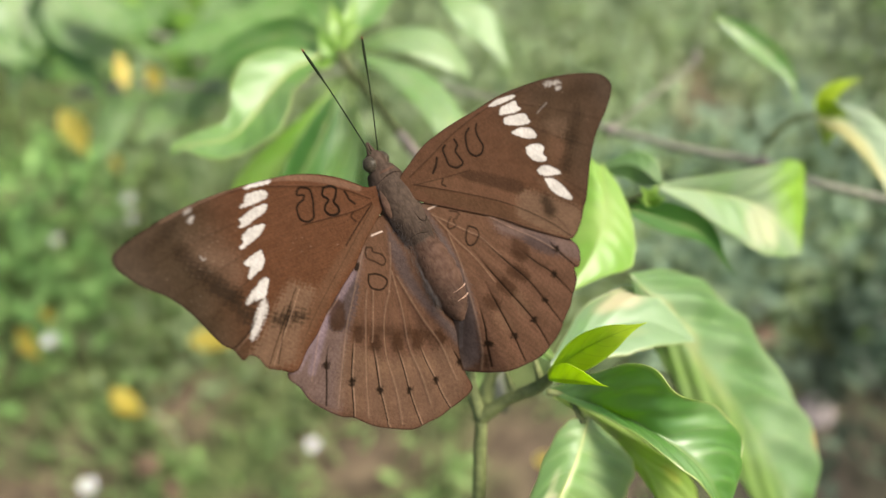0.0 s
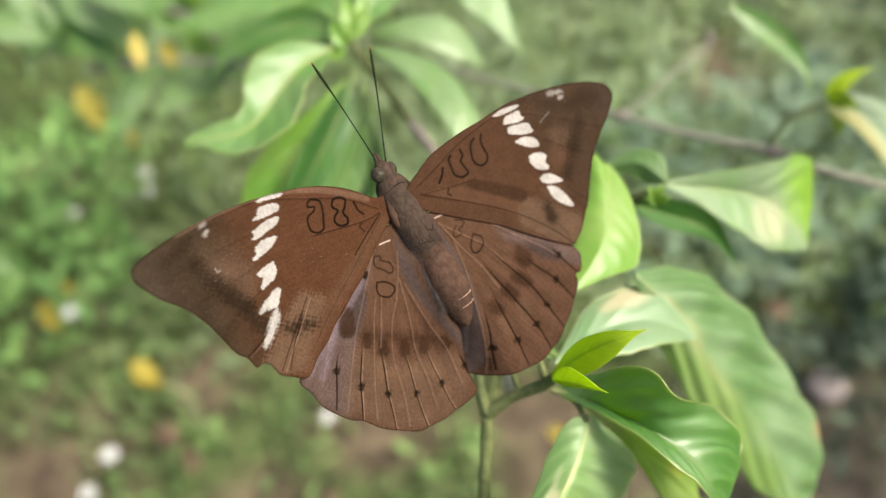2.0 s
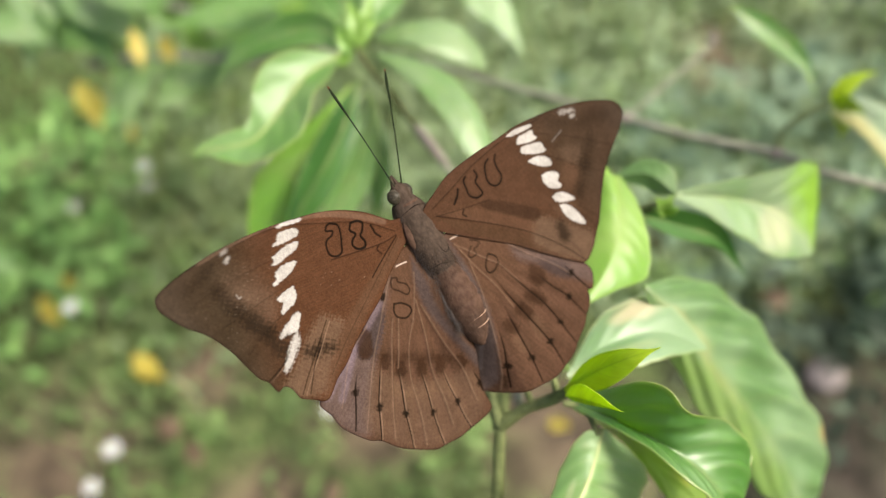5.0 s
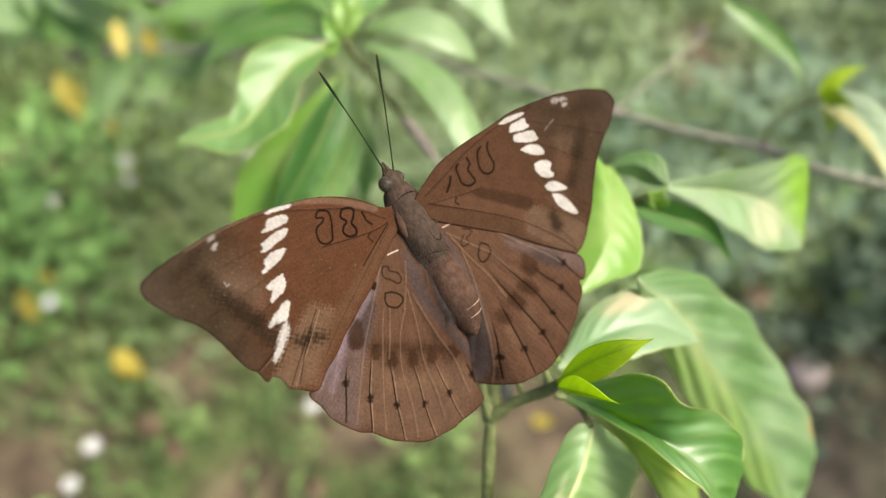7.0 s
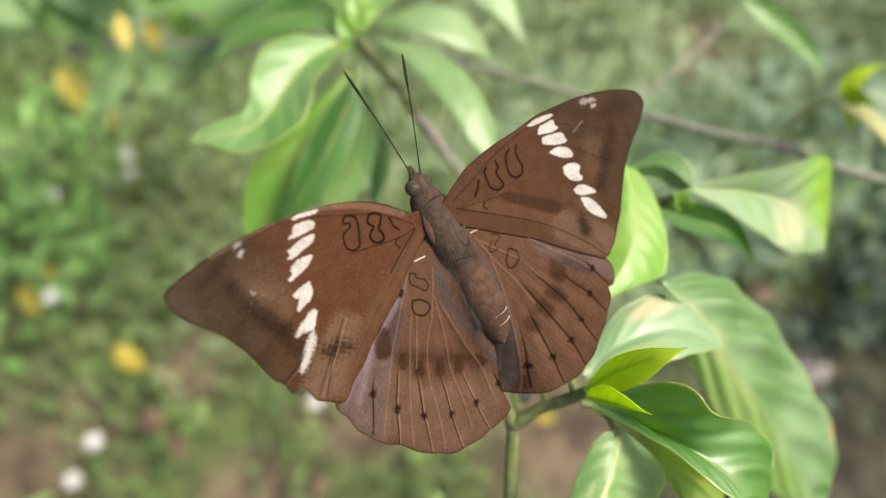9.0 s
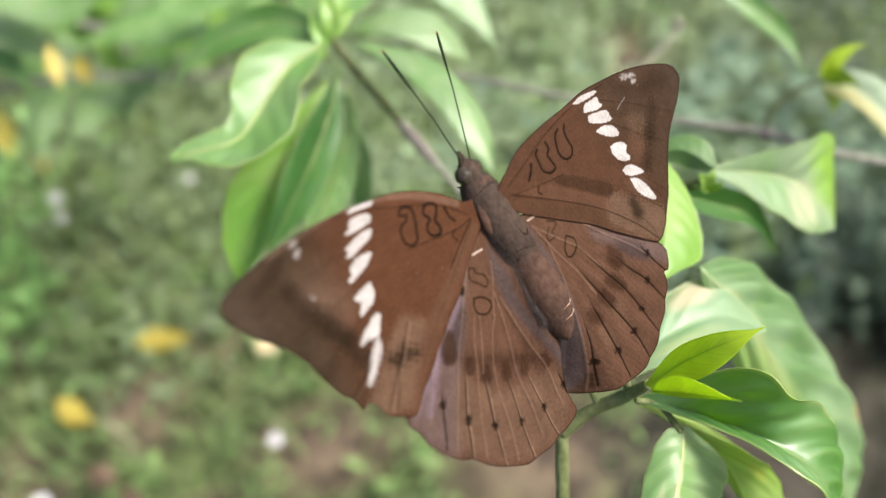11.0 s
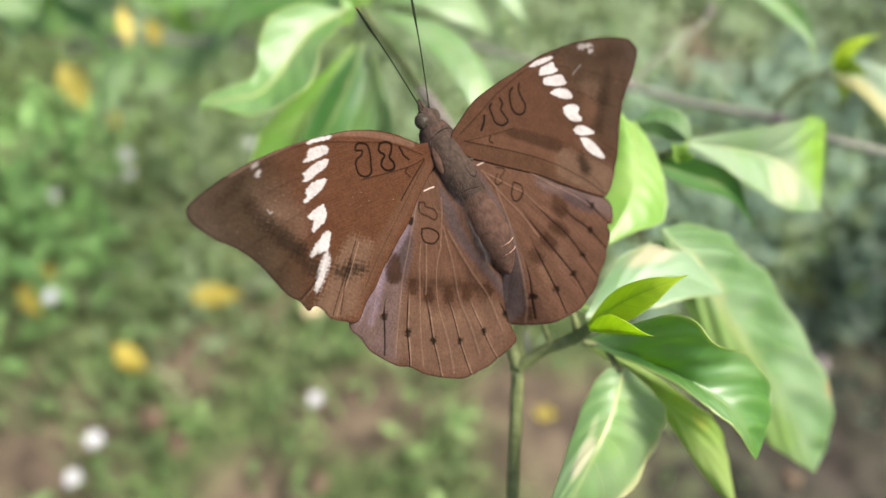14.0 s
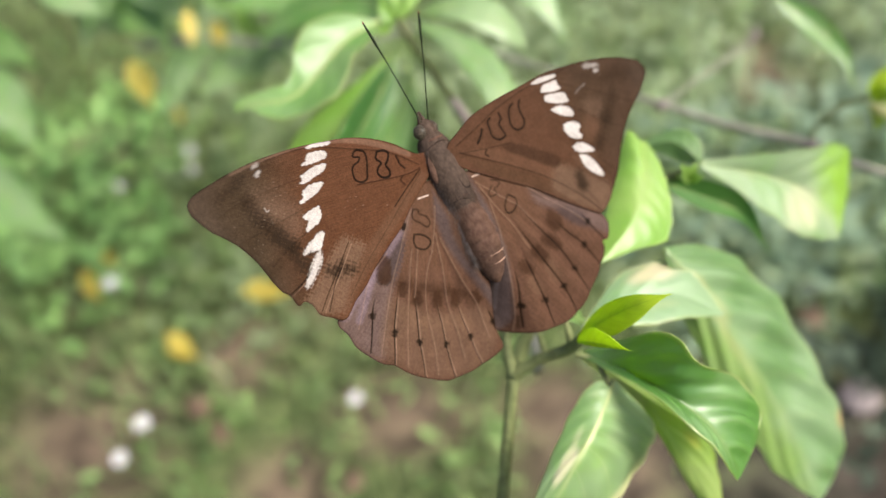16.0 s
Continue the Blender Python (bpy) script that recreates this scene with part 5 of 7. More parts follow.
flower((-0.1676, 0.4483, 0.1667), 0.0041)


# ---- the butterfly ----
def hash_noise(x, y):
    return 0.5 + 0.25 * (np.sin(x * 3.1 + 2 * np.sin(y * 2.3)) + np.sin(y * 4.7 + 1.7 * np.sin(x * 3.9)))


def seg_dist(x, y, p, q):
    """Distance from a stroke p-q, and how far along it."""
    dx, dy = q[0] - p[0], q[1] - p[1]
    s = np.clip(((x - p[0]) * dx + (y - p[1]) * dy) / (dx * dx + dy * dy + 1e-9), 0, 1)
    return np.hypot(x - p[0] - s * dx, y - p[1] - s * dy), s


def step(d, a, b):
    s = np.clip((d - a) / (b - a), 0, 1)
    return s * s * (3 - 2 * s)


class Pattern:
    """The colours of a wing, laid in strokes over wing coordinates in millimetres."""

    def __init__(self, x, y):
        self.x, self.y = x, y
        self.c = np.zeros((len(x), 3))
        self.z = np.zeros(len(x))

    def blend(self, mask, colour):
        self.c += (np.asarray(colour) - self.c) * np.clip(mask, 0, 1)[:, None]

    def blot(self, p, q, ra, rb, colour, soft=0.12, amount=1.0, ragged=0.0):
        d, s = seg_dist(self.x, self.y, p, q)
        r = ra + (rb - ra) * s
        if ragged:
            r = r + ragged * (hash_noise(self.x * 1.7, self.y * 1.7) - 0.5)
        self.blend(amount * (1 - step(d - r, -soft, soft)), colour)

    def patch(self, corners, colour, soft=0.1, amount=1.0, ragged=0.0, inset=0.0):
        """A filled shape with the given corners."""
        corners = [tuple(q) for q in smooth_line(list(corners) + [corners[0]], 5 * len(corners))[:-1]]
        d = np.full(len(self.x), 99.0)
        inside = np.zeros(len(self.x), dtype=bool)
        for p, q in zip(corners, list(corners[1:]) + [corners[0]]):
            d = np.minimum(d, seg_dist(self.x, self.y, p, q)[0])
            cross = (p[1] > self.y) != (q[1] > self.y)
            inside ^= cross & (self.x < (q[0] - p[0]) * (self.y - p[1]) / (q[1] - p[1] + 1e-9) + p[0])
        d = np.where(inside, -d, d) + inset
        if ragged:
            d = d + ragged * (hash_noise(self.x * 2.1, self.y * 2.1) - 0.5)
        self.blend(amount * (1 - step(d, -soft, soft)), colour)

    def line(self, points, width, colour, amount=1.0, closed=False, soft=0.1, ridge=0.0, fade=0.0):
        pts = smooth_line(list(points) + ([points[0]] if closed else []), 6 * len(points))
        d = np.full(len(self.x), 99.0)
        along = np.zeros(len(self.x))
        for k, (p, q) in enumerate(zip(pts[:-1], pts[1:])):
            e, s = seg_dist(self.x, self.y, p, q)
            along = np.where(e < d, (k + s) / (len(pts) - 1), along)
            d = np.minimum(d, e)
        if fade:
            amount = amount * step(along, 0.0, fade)
        self.blend(amount * (1 - step(d, width, width + soft)), colour)
        if ridge:
            self.z += ridge * (1 - step(d, 0.0, 0.35))


BROWN = (0.0535, 0.0225, 0.0115)
OUTER = (0.027, 0.0175, 0.0105)
DUSK = (0.0125, 0.0075, 0.0045)
HIND = (0.065, 0.0335, 0.021)
LILAC = (0.072, 0.05, 0.045)
# violet-blue sheen of the hindwing, held as a paint colour
VIOLET_GLOSS = (0.12, 0.09, 0.11)
TAN = (0.08, 0.05, 0.032)
RUST = (0.062, 0.032, 0.0185)
BAND = (0.022, 0.0105, 0.006)
FOLD = (0.05, 0.037, 0.035)
# wing gloss and vein highlights, painted as a pale brown
PAINTED_SHEEN = (0.17, 0.108, 0.075)
WHITE = (0.275, 0.258, 0.245)
INK = (0.007, 0.004, 0.0025)


def wing_mesh(name, outline, centre, paint, mirror, around=560, rings=170, bow=0.0):
    """A thin two-sided wing from its outline, millimetres from the hinge, with its pattern."""
    o = smooth_line(list(outline) + [outline[0]], around + 1)[:-1]
    rr = np.linspace(0, 1, rings + 1)[1:]
    x = np.concatenate([[centre[0]], (centre[0] + rr[:, None] * (o[:, 0] - centre[0])).ravel()])
    y = np.concatenate([[centre[1]], (centre[1] + rr[:, None] * (o[:, 1] - centre[1])).ravel()])
    edge = np.concatenate([[0], np.repeat(rr, around)])
    pat = Pattern(x, y)
    paint(pat, edge)
    z = bow * ((x / 35) ** 2) * 6 - 0.08 * step(edge, 0.9, 1.0) * (hash_noise(x * 0.5, y * 0.5))
    z = z + pat.z
    sx = -1 if mirror else 1
    half = np.stack([x * sx, y, z], 1) * 0.001
    under = half - np.array([0, 0, 0.00006])
    faces = []
    n = len(x)
    for k in range(around):
        k2 = (k + 1) % around
        faces.append((0, 1 + k, 1 + k2) if mirror else (0, 1 + k2, 1 + k))
    for r in range(rings - 1):
        a = 1 + r * around
        for k in range(around):
            k2 = (k + 1) % around
            q = (a + k, a + around + k, a + around + k2, a + k2)
            faces.append(q if mirror else q[::-1])
    base = list(faces)
    last = 1 + (rings - 1) * around
    faces = base + [tuple(i + n for i in q[::-1]) for q in base]
    faces += [(last + k, last + (k + 1) % around, last + (k + 1) % around + n, last + k + n) for k in range(around)]
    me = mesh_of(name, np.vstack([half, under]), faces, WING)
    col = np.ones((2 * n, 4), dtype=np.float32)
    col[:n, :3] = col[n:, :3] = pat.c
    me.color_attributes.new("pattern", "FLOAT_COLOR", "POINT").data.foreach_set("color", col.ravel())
    return me


def fore_base(p, edge, reach):
    x, y = p.x, p.y
    p.c[:] = BROWN
    far = step(x + 0.25 * (y + 4), reach - 7, reach + 4)
    p.blend(far, OUTER)
    streak = hash_noise(x * 0.35, (y - 0.1 * x) * 3.3)
    p.blend(0.22 * streak, DUSK)


def specks(p, at, spread, count, seed):
    """Tiny pale scratches where scales are lost, their white glints painted in."""
    rnd = random.Random(seed)
    for _ in range(count):
        x, y = at[0] + rnd.gauss(0, spread[0]), at[1] + rnd.gauss(0, spread[1])
        p.blot((x, y), (x + rnd.uniform(-0.2, 0.2), y + rnd.uniform(-0.12, 0.12)), 0.03, 0.03, (0.22, 0.17, 0.13), 0.07, rnd.uniform(0.15, 0.5))


def paint_fore_left(p, edge):
    fore_base(p, edge, 26)
    x, y = p.x, p.y
    p.patch([(16.56, -3.55), (15.36, -4.72), (14.11, -6.28), (16.22, -8.62), (18.58, -10.67), (21.04, -13.07), (24.39, -11.89), (25.69, -9.46), (22.81, -7.46), (19.70, -5.09)], (0.095, 0.06, 0.038), 0.7, 0.6, 1.1)
    striae(p, 0.85, -0.5, (18, -9), 3.5, 6.5)
    p.patch([(0.99, -0.10), (1.07, -1.63), (11.81, -7.79), (18.69, -11.95), (21.68, -14.21), (18.64, -10.18), (13.97, -6.46), (7.14, -2.94)], RUST, 0.6, 0.75, 0.4)
    p.blot((26.71, 9.57), (30.62, 8.46), 0.5, 0.5, DUSK, 0.8, 0.7, 1.0)
    p.blot((27.12, 6.25), (26.05, 3.48), 1.0, 1.0, DUSK, 0.8, 0.8, 1.0)
    p.blot((26.12, 3.35), (25.19, 1.12), 1.1, 1.1, DUSK, 0.8, 0.85, 1.0)
    p.blot((25.22, 0.46), (24.26, -1.49), 1.1, 1.1, DUSK, 0.8, 0.85, 1.0)
    p.blot((24.21, -1.86), (23.79, -4.72), 0.9, 0.9, DUSK, 0.8, 0.8, 1.0)
    # sheen inside the dark smudges, painted as two lighter patches
    p.patch([(25.86, 7.63), (22.57, 6.41), (21.10, 3.23), (22.54, -0.59), (24.04, 0.75), (25.23, 3.15), (26.69, 5.26)], PAINTED_SHEEN, 1.6, 0.13, 1.2)
    p.patch([(25.59, 7.22), (23.18, 4.20), (21.13, 2.58), (21.86, 0.51), (23.45, 1.47), (25.39, 4.68)], TAN, 1.2, 0.3, 1.0)
    p.blot((20.54, -7.00), (17.37, -8.33), 0.6, 0.65, INK, 1.0, 0.85, 1.2)
    p.blot((18.29, -6.64), (19.98, -8.20), 0.5, 0.55, INK, 0.7, 0.6, 0.5)
    p.line([(16.30, -4.58), (19.78, -7.67), (22.12, -9.67), (24.09, -11.52)], 0.05, INK, 0.6, ridge=0.05)
    # painted highlight beside the dark vein, likewise below
    p.line([(15.98, -5.00), (19.36, -8.16), (21.87, -10.27), (23.68, -11.98)], 0.05, PAINTED_SHEEN, 0.4)
    p.line([(18.81, -7.41), (20.57, -8.92), (23.08, -12.12)], 0.06, INK, 0.6)
    p.line([(22.74, -5.76), (24.75, -6.61), (27.34, -7.39)], 0.07, INK, 0.7, ridge=0.05)
    p.line([(22.52, -5.99), (24.50, -6.86), (27.13, -7.71)], 0.05, PAINTED_SHEEN, 0.35)
    p.line([(23.83, -6.14), (26.24, -7.35), (27.24, -7.76)], 0.05, INK, 0.5)
    p.line([(20.14, -0.31), (24.70, -1.53), (28.03, -2.99)], 0.06, INK, 0.45, ridge=0.04)
    p.line([(20.30, 2.52), (27.23, 2.11), (30.91, 1.95)], 0.05, INK, 0.25, ridge=0.04)
    p.line([(18.94, 6.50), (27.76, 6.88), (33.78, 5.74)], 0.05, INK, 0.22, ridge=0.04)
    p.line([(1.00, 0.35), (4.20, 0.52), (11.48, 2.22)], 0.05, INK, 0.6, ridge=0.05)
    p.line([(1.09, 0.18), (4.29, -1.43), (7.31, -3.07)], 0.06, INK, 0.75)
    p.line([(0.99, -0.10), (9.39, -5.21), (15.26, -8.78), (19.20, -11.61)], 0.05, INK, 0.3)
    p.line([(0.91, 0.97), (4.93, 4.55), (10.82, 7.55), (16.56, 10.00), (22.45, 10.66)], 0.06, INK, 0.45, ridge=0.06)
    # gloss along the leading edge, painted as a soft pale line
    p.line([(1.81, 3.00), (5.93, 6.23), (10.95, 8.96), (16.24, 10.56), (22.20, 11.12), (27.41, 11.02)], 0.25, PAINTED_SHEEN, 0.28, soft=0.4)
    p.blend(0.35 * step(x, 29, 35), (0.05, 0.038, 0.029))
    flecks(p)
    p.z += 0.06 * np.sin(np.arctan2(y - 2, x - 8) * 26) * step(x, 13, 22)
    p.patch([(16.18, 10.13), (14.78, 10.08), (12.80, 9.51), (12.69, 9.07), (13.57, 9.08), (15.11, 9.48), (16.31, 9.66), (16.46, 9.94)], WHITE, 0.1, 1.0, 0.16, 0.045)
    p.patch([(16.58, 9.19), (15.36, 9.04), (14.13, 8.63), (13.90, 8.02), (14.29, 7.56), (15.32, 7.53), (16.39, 7.58), (17.40, 7.71), (18.05, 7.94), (17.69, 8.28), (17.24, 8.32), (16.97, 8.71)], WHITE, 0.1, 1.0, 0.16, 0.045)
    p.patch([(17.30, 7.12), (15.94, 7.21), (14.65, 6.92), (14.85, 6.32), (15.80, 5.89), (17.20, 5.74), (18.18, 5.54), (19.08, 5.64), (19.51, 5.79), (18.90, 6.19), (18.81, 6.72), (17.98, 6.92)], WHITE, 0.1, 1.0, 0.16, 0.045)
    p.patch([(18.39, 5.17), (17.13, 5.08), (16.07, 4.61), (16.75, 4.03), (18.02, 3.50), (19.45, 3.27), (20.38, 3.15), (20.53, 3.57), (19.76, 3.87), (19.61, 4.53), (18.93, 4.97)], WHITE, 0.1, 1.0, 0.16, 0.045)
    p.patch([(21.02, 1.47), (20.43, 1.75), (19.54, 1.94), (18.19, 2.00), (18.13, 1.24), (18.39, 0.46), (19.22, -0.23), (20.23, -0.47), (21.14, -0.69), (21.36, -0.30), (20.89, 0.14), (20.46, 0.68), (20.77, 0.91)], WHITE, 0.1, 1.0, 0.16, 0.045)
    p.patch([(21.03, -1.90), (19.62, -1.35), (18.96, -1.75), (19.49, -2.63), (20.38, -3.59), (21.14, -3.67), (22.33, -3.44), (23.21, -3.31), (22.80, -2.72), (21.87, -2.23)], WHITE, 0.1, 1.0, 0.16, 0.045)
    p.patch([(20.58, -3.46), (20.63, -4.51), (21.16, -5.47), (22.49, -6.57), (23.67, -7.41), (24.54, -7.79), (24.68, -7.18), (23.80, -6.16), (22.80, -5.07), (21.51, -3.95)], WHITE, 0.3, 0.9, 0.35, 0.045)
    p.blot((22.33, -3.44), (21.37, -3.70), 0.25, 0.2, DUSK, 0.35, 0.7, 0.6)
    p.blot((22.75, -4.04), (23.57, -5.66), 0.5, 0.5, DUSK, 0.5, 0.6, 0.6)
    p.blot((24.47, 10.37), (23.85, 10.63), 0.2, 0.25, WHITE, 0.25, 0.5, 0.2)
    p.blot((24.43, 9.29), (23.95, 9.57), 0.25, 0.22, WHITE, 0.2, 0.6, 0.2)
    p.line([(25.36, 4.87), (25.28, 4.29), (24.93, 4.33)], 0.05, WHITE, 0.35)
    specks(p, (24.5, 2.5), (2.6, 2.4), 32, 4)
    specks(p, (13, 1), (4, 3), 9, 5)
    p.line([(9.43, 6.79), (8.44, 6.02), (8.56, 4.78), (9.16, 3.36), (9.72, 2.35), (10.71, 2.29), (11.43, 3.04), (11.27, 4.34), (10.76, 4.92), (9.88, 5.14), (9.51, 5.63), (10.31, 6.06), (10.02, 6.59)], 0.1, INK, 0.95, True)
    p.line([(6.61, 5.31), (5.55, 5.11), (4.94, 4.43), (5.43, 3.55), (6.04, 2.99), (5.81, 1.98), (6.19, 1.30), (7.25, 1.53), (7.74, 2.41), (7.36, 3.09), (6.61, 3.56), (7.10, 4.44)], 0.12, INK, 1.0, True)
    p.line([(3.93, 3.55), (3.85, 2.80), (3.84, 2.26), (3.33, 1.36)], 0.11, INK, 0.9)
    p.line([(4.14, 0.45), (4.68, 0.03), (4.37, -0.87)], 0.07, INK, 0.7)
    p.blend(0.5 * step(edge, 0.978, 0.998), INK)


def paint_fore_right(p, edge):
    fore_base(p, edge, 24)
    x, y = p.x, p.y
    p.blend(0.5 * np.ones(len(x)), (0.036, 0.02, 0.0125))
    p.patch([(14.40, -8.09), (16.32, -8.04), (19.35, -10.31), (23.26, -14.18), (23.74, -16.46), (20.92, -18.48), (18.30, -16.65), (14.74, -13.33), (12.96, -10.73)], TAN, 0.4, 0.7, 1.2)
    striae(p, 0.5, 0.85, (19, -12), 3.5, 6)
    p.patch([(24.51, -2.75), (27.14, -4.05), (26.57, -6.39), (24.22, -6.95), (22.89, -5.41)], RUST, 0.9, 0.5, 0.8)
    p.patch([(25.29, -0.55), (28.58, -1.69), (28.24, -4.15), (25.38, -3.18)], TAN, 1.0, 0.35, 0.8)
    p.patch([(19.18, -7.83), (22.79, -9.28), (22.64, -11.41), (20.52, -11.15)], TAN, 0.8, 0.3, 0.5)
    p.blot((31.66, -1.41), (28.25, -4.59), 0.9, 1.1, DUSK, 1.0, 0.65, 1.0)
    p.blot((28.25, -4.59), (24.70, -8.51), 1.0, 0.8, DUSK, 1.0, 0.65, 1.0)
    p.blot((25.77, 3.91), (32.00, 1.05), 0.8, 0.9, DUSK, 1.3, 0.4, 1.0)
    p.blot((34.00, 1.44), (37.55, -0.61), 1.6, 1.4, DUSK, 1.5, 0.45, 1.0)
    p.patch([(7.21, -0.82), (9.41, -1.31), (13.01, -3.84), (15.88, -6.10), (16.69, -7.25), (15.81, -7.99), (14.45, -7.56), (11.26, -5.02), (8.58, -2.69)], (0.022, 0.011, 0.0065), 0.35, 0.75, 0.3)
    p.patch([(1.03, 0.89), (6.91, -1.32), (14.50, -7.93), (13.42, -9.27), (7.55, -4.41)], RUST, 0.3, 0.45, 0.3)
    p.patch([(0.66, 0.28), (7.41, -4.63), (13.42, -9.70), (13.04, -10.78), (14.74, -13.33), (7.04, -6.92), (1.72, -1.89)], (0.038, 0.02, 0.011), 0.3, 0.6, 0.3)
    p.blot((18.85, -11.13), (18.78, -12.62), 1.0, 1.1, INK, 0.9, 0.8, 0.25)
    p.line([(19.94, -4.77), (23.66, -9.74), (26.39, -13.40)], 0.05, INK, 0.32, ridge=0.04)
    p.line([(20.63, -7.28), (23.49, -10.97), (25.34, -14.63)], 0.05, INK, 0.32, ridge=0.04)
    p.line([(19.87, -10.37), (22.93, -13.78), (24.29, -15.86)], 0.05, INK, 0.32, ridge=0.04)
    p.line([(21.24, 0.97), (26.26, -3.61), (30.57, -7.06)], 0.05, INK, 0.32, ridge=0.04)
    p.line([(21.98, 3.98), (28.51, 0.07), (34.74, -4.19)], 0.05, INK, 0.32, ridge=0.04)
    p.line([(18.47, -12.67), (20.00, -15.73), (20.27, -18.12)], 0.05, INK, 0.32, ridge=0.04)
    p.line([(0.14, 0.96), (7.58, -4.35), (13.11, -8.89), (17.66, -13.99), (20.16, -17.83)], 0.06, INK, 0.6, ridge=0.05)
    p.line([(0.28, 0.81), (5.05, -0.34), (9.43, -1.27)], 0.05, INK, 0.45)
    p.line([(0.15, 2.15), (4.29, 3.19), (9.49, 4.61), (16.06, 5.52), (24.02, 5.56)], 0.07, INK, 0.45, ridge=0.06)
    p.blend(0.3 * step(x, 34, 40), (0.04, 0.031, 0.024))
    flecks(p)
    p.z += 0.06 * np.sin(np.arctan2(y - 1, x - 8) * 26) * step(x, 13, 22)
    p.patch([(17.01, 5.81), (18.96, 6.01), (21.83, 5.51), (21.97, 5.03), (20.20, 5.02), (17.97, 5.24), (17.12, 5.55)], WHITE, 0.1, 1.0, 0.12, 0.045)
    p.patch([(18.27, 4.18), (18.91, 4.71), (20.27, 4.70), (21.72, 4.61), (21.82, 3.72), (22.13, 3.07), (20.81, 2.94), (19.20, 3.37), (18.20, 3.72)], WHITE, 0.1, 1.0, 0.12, 0.045)
    p.patch([(18.32, 2.79), (18.86, 3.07), (20.22, 2.84), (22.22, 2.23), (22.52, 1.28), (22.63, 0.55), (21.08, 0.71), (19.17, 1.55), (18.28, 2.10)], WHITE, 0.1, 1.0, 0.12, 0.045)
    p.patch([(18.54, 0.59), (19.57, 0.72), (20.94, 0.48), (22.23, -0.36), (22.59, -1.60), (21.90, -1.90), (20.45, -1.23), (19.39, -0.29)], WHITE, 0.1, 1.0, 0.12, 0.045)
    p.patch([(19.86, -2.38), (21.08, -2.44), (22.40, -3.01), (22.91, -3.91), (22.19, -4.54), (22.45, -5.40), (21.80, -5.81), (20.32, -5.05), (19.72, -4.23), (19.49, -3.35)], WHITE, 0.1, 1.0, 0.12, 0.045)
    p.patch([(19.87, -6.25), (21.06, -6.12), (22.34, -6.78), (23.51, -8.12), (23.59, -8.73), (22.22, -8.37), (20.85, -7.84), (19.93, -7.05)], WHITE, 0.1, 1.0, 0.12, 0.045)
    p.patch([(20.39, -7.86), (21.93, -8.83), (23.01, -10.81), (23.57, -13.01), (22.68, -12.76), (21.26, -11.33), (20.48, -9.82), (20.35, -8.66)], WHITE, 0.1, 1.0, 0.12, 0.045)
    p.blot((28.37, 4.51), (30.54, 3.88), 0.35, 0.3, WHITE, 0.35, 0.5, 0.5)
    p.blot((29.74, 3.04), (30.44, 3.06), 0.3, 0.2, WHITE, 0.2, 0.5, 0.2)
    p.line([(24.42, 1.23), (25.34, 1.56), (26.81, 1.94)], 0.05, WHITE, 0.25)
    specks(p, (29, -1), (4, 3), 13, 6)
    p.line([(13.83, 4.20), (13.21, 3.36), (13.10, 2.00), (13.20, 1.00), (12.44, 0.13), (11.28, 0.15), (10.60, 1.16), (10.81, 2.47), (11.42, 3.68), (12.30, 4.18)], 0.12, INK, 0.95)
    p.line([(9.30, 3.78), (9.31, 2.84), (8.61, 2.25), (8.75, 1.15), (8.84, 0.16), (7.62, 0.03), (6.67, 0.90), (6.71, 2.09), (6.84, 3.24), (7.44, 3.68)], 0.12, INK, 0.95)
    p.line([(5.38, 2.67), (4.79, 1.86), (3.73, 1.02)], 0.14, INK, 0.95)
    p.line([(4.74, -0.44), (4.23, -0.92), (4.57, -1.48)], 0.1, INK, 0.7)
    p.blend(0.5 * step(edge, 0.978, 0.998), INK)


def hind_base(p, root):
    x, y = p.x, p.y
    p.c[:] = HIND
    r = np.hypot(x - root[0], y - root[1])
    p.blend(0.22 * hash_noise((x + 0.4 * y) * 2.2, y * 0.2), DUSK)
    p.blend(0.3 * (1 - step(r, 6, 15)), (0.052, 0.028, 0.0155))
    pleat = np.sin(np.arctan2(y - root[1], x - root[0]) * 34 + 0.4 * np.sin(r * 0.4))
    p.blend(0.2 * (0.5 + 0.5 * pleat) * step(r, 6, 14), DUSK)
    p.z += 0.12 * pleat * step(r, 5, 14)
    grain = np.sin(r * 10 + 4 * hash_noise(x * 1.3, y * 1.3))
    p.blend(0.12 * (0.5 + 0.5 * grain) * step(r, 10, 16), DUSK)


def veins(p, pale, dark):
    for q in pale:
        # pale vein, drawn together with the highlight on its ridge
        p.line(q, 0.04, PAINTED_SHEEN, 0.25, soft=0.16, ridge=0.12)
    for q in dark:
        p.line(q, 0.06, INK, 0.9, soft=0.13, ridge=-0.08, fade=0.25)


def dots(p, places):
    for a in places:
        p.blot(a, (a[0] + 0.15, a[1] - 0.3), 0.42, 0.36, INK, 0.22, 0.95, 0.25)
        p.blot((a[0] - 0.5, a[1]), (a[0] + 0.6, a[1] + 0.1), 0.12, 0.12, INK, 0.25, 0.6, 0.4)


def striae(p, kx, ky, at, near, far, much=0.13):
    """Fine cross-stripes of scales round a place."""
    s = np.sin((p.x * kx + p.y * ky) * 10.8 + 2.4 * hash_noise(p.x, p.y)) * 0.5 + 0.5
    p.blend(much * s * (1 - step(np.hypot(p.x - at[0], p.y - at[1]), near, far)), DUSK)


def flecks(p):
    p.blend(0.22 * (1 - step(np.abs(hash_noise(p.x * 3.1, p.y * 2.7) - 0.9), 0.0, 0.08)), (0.075, 0.048, 0.03))


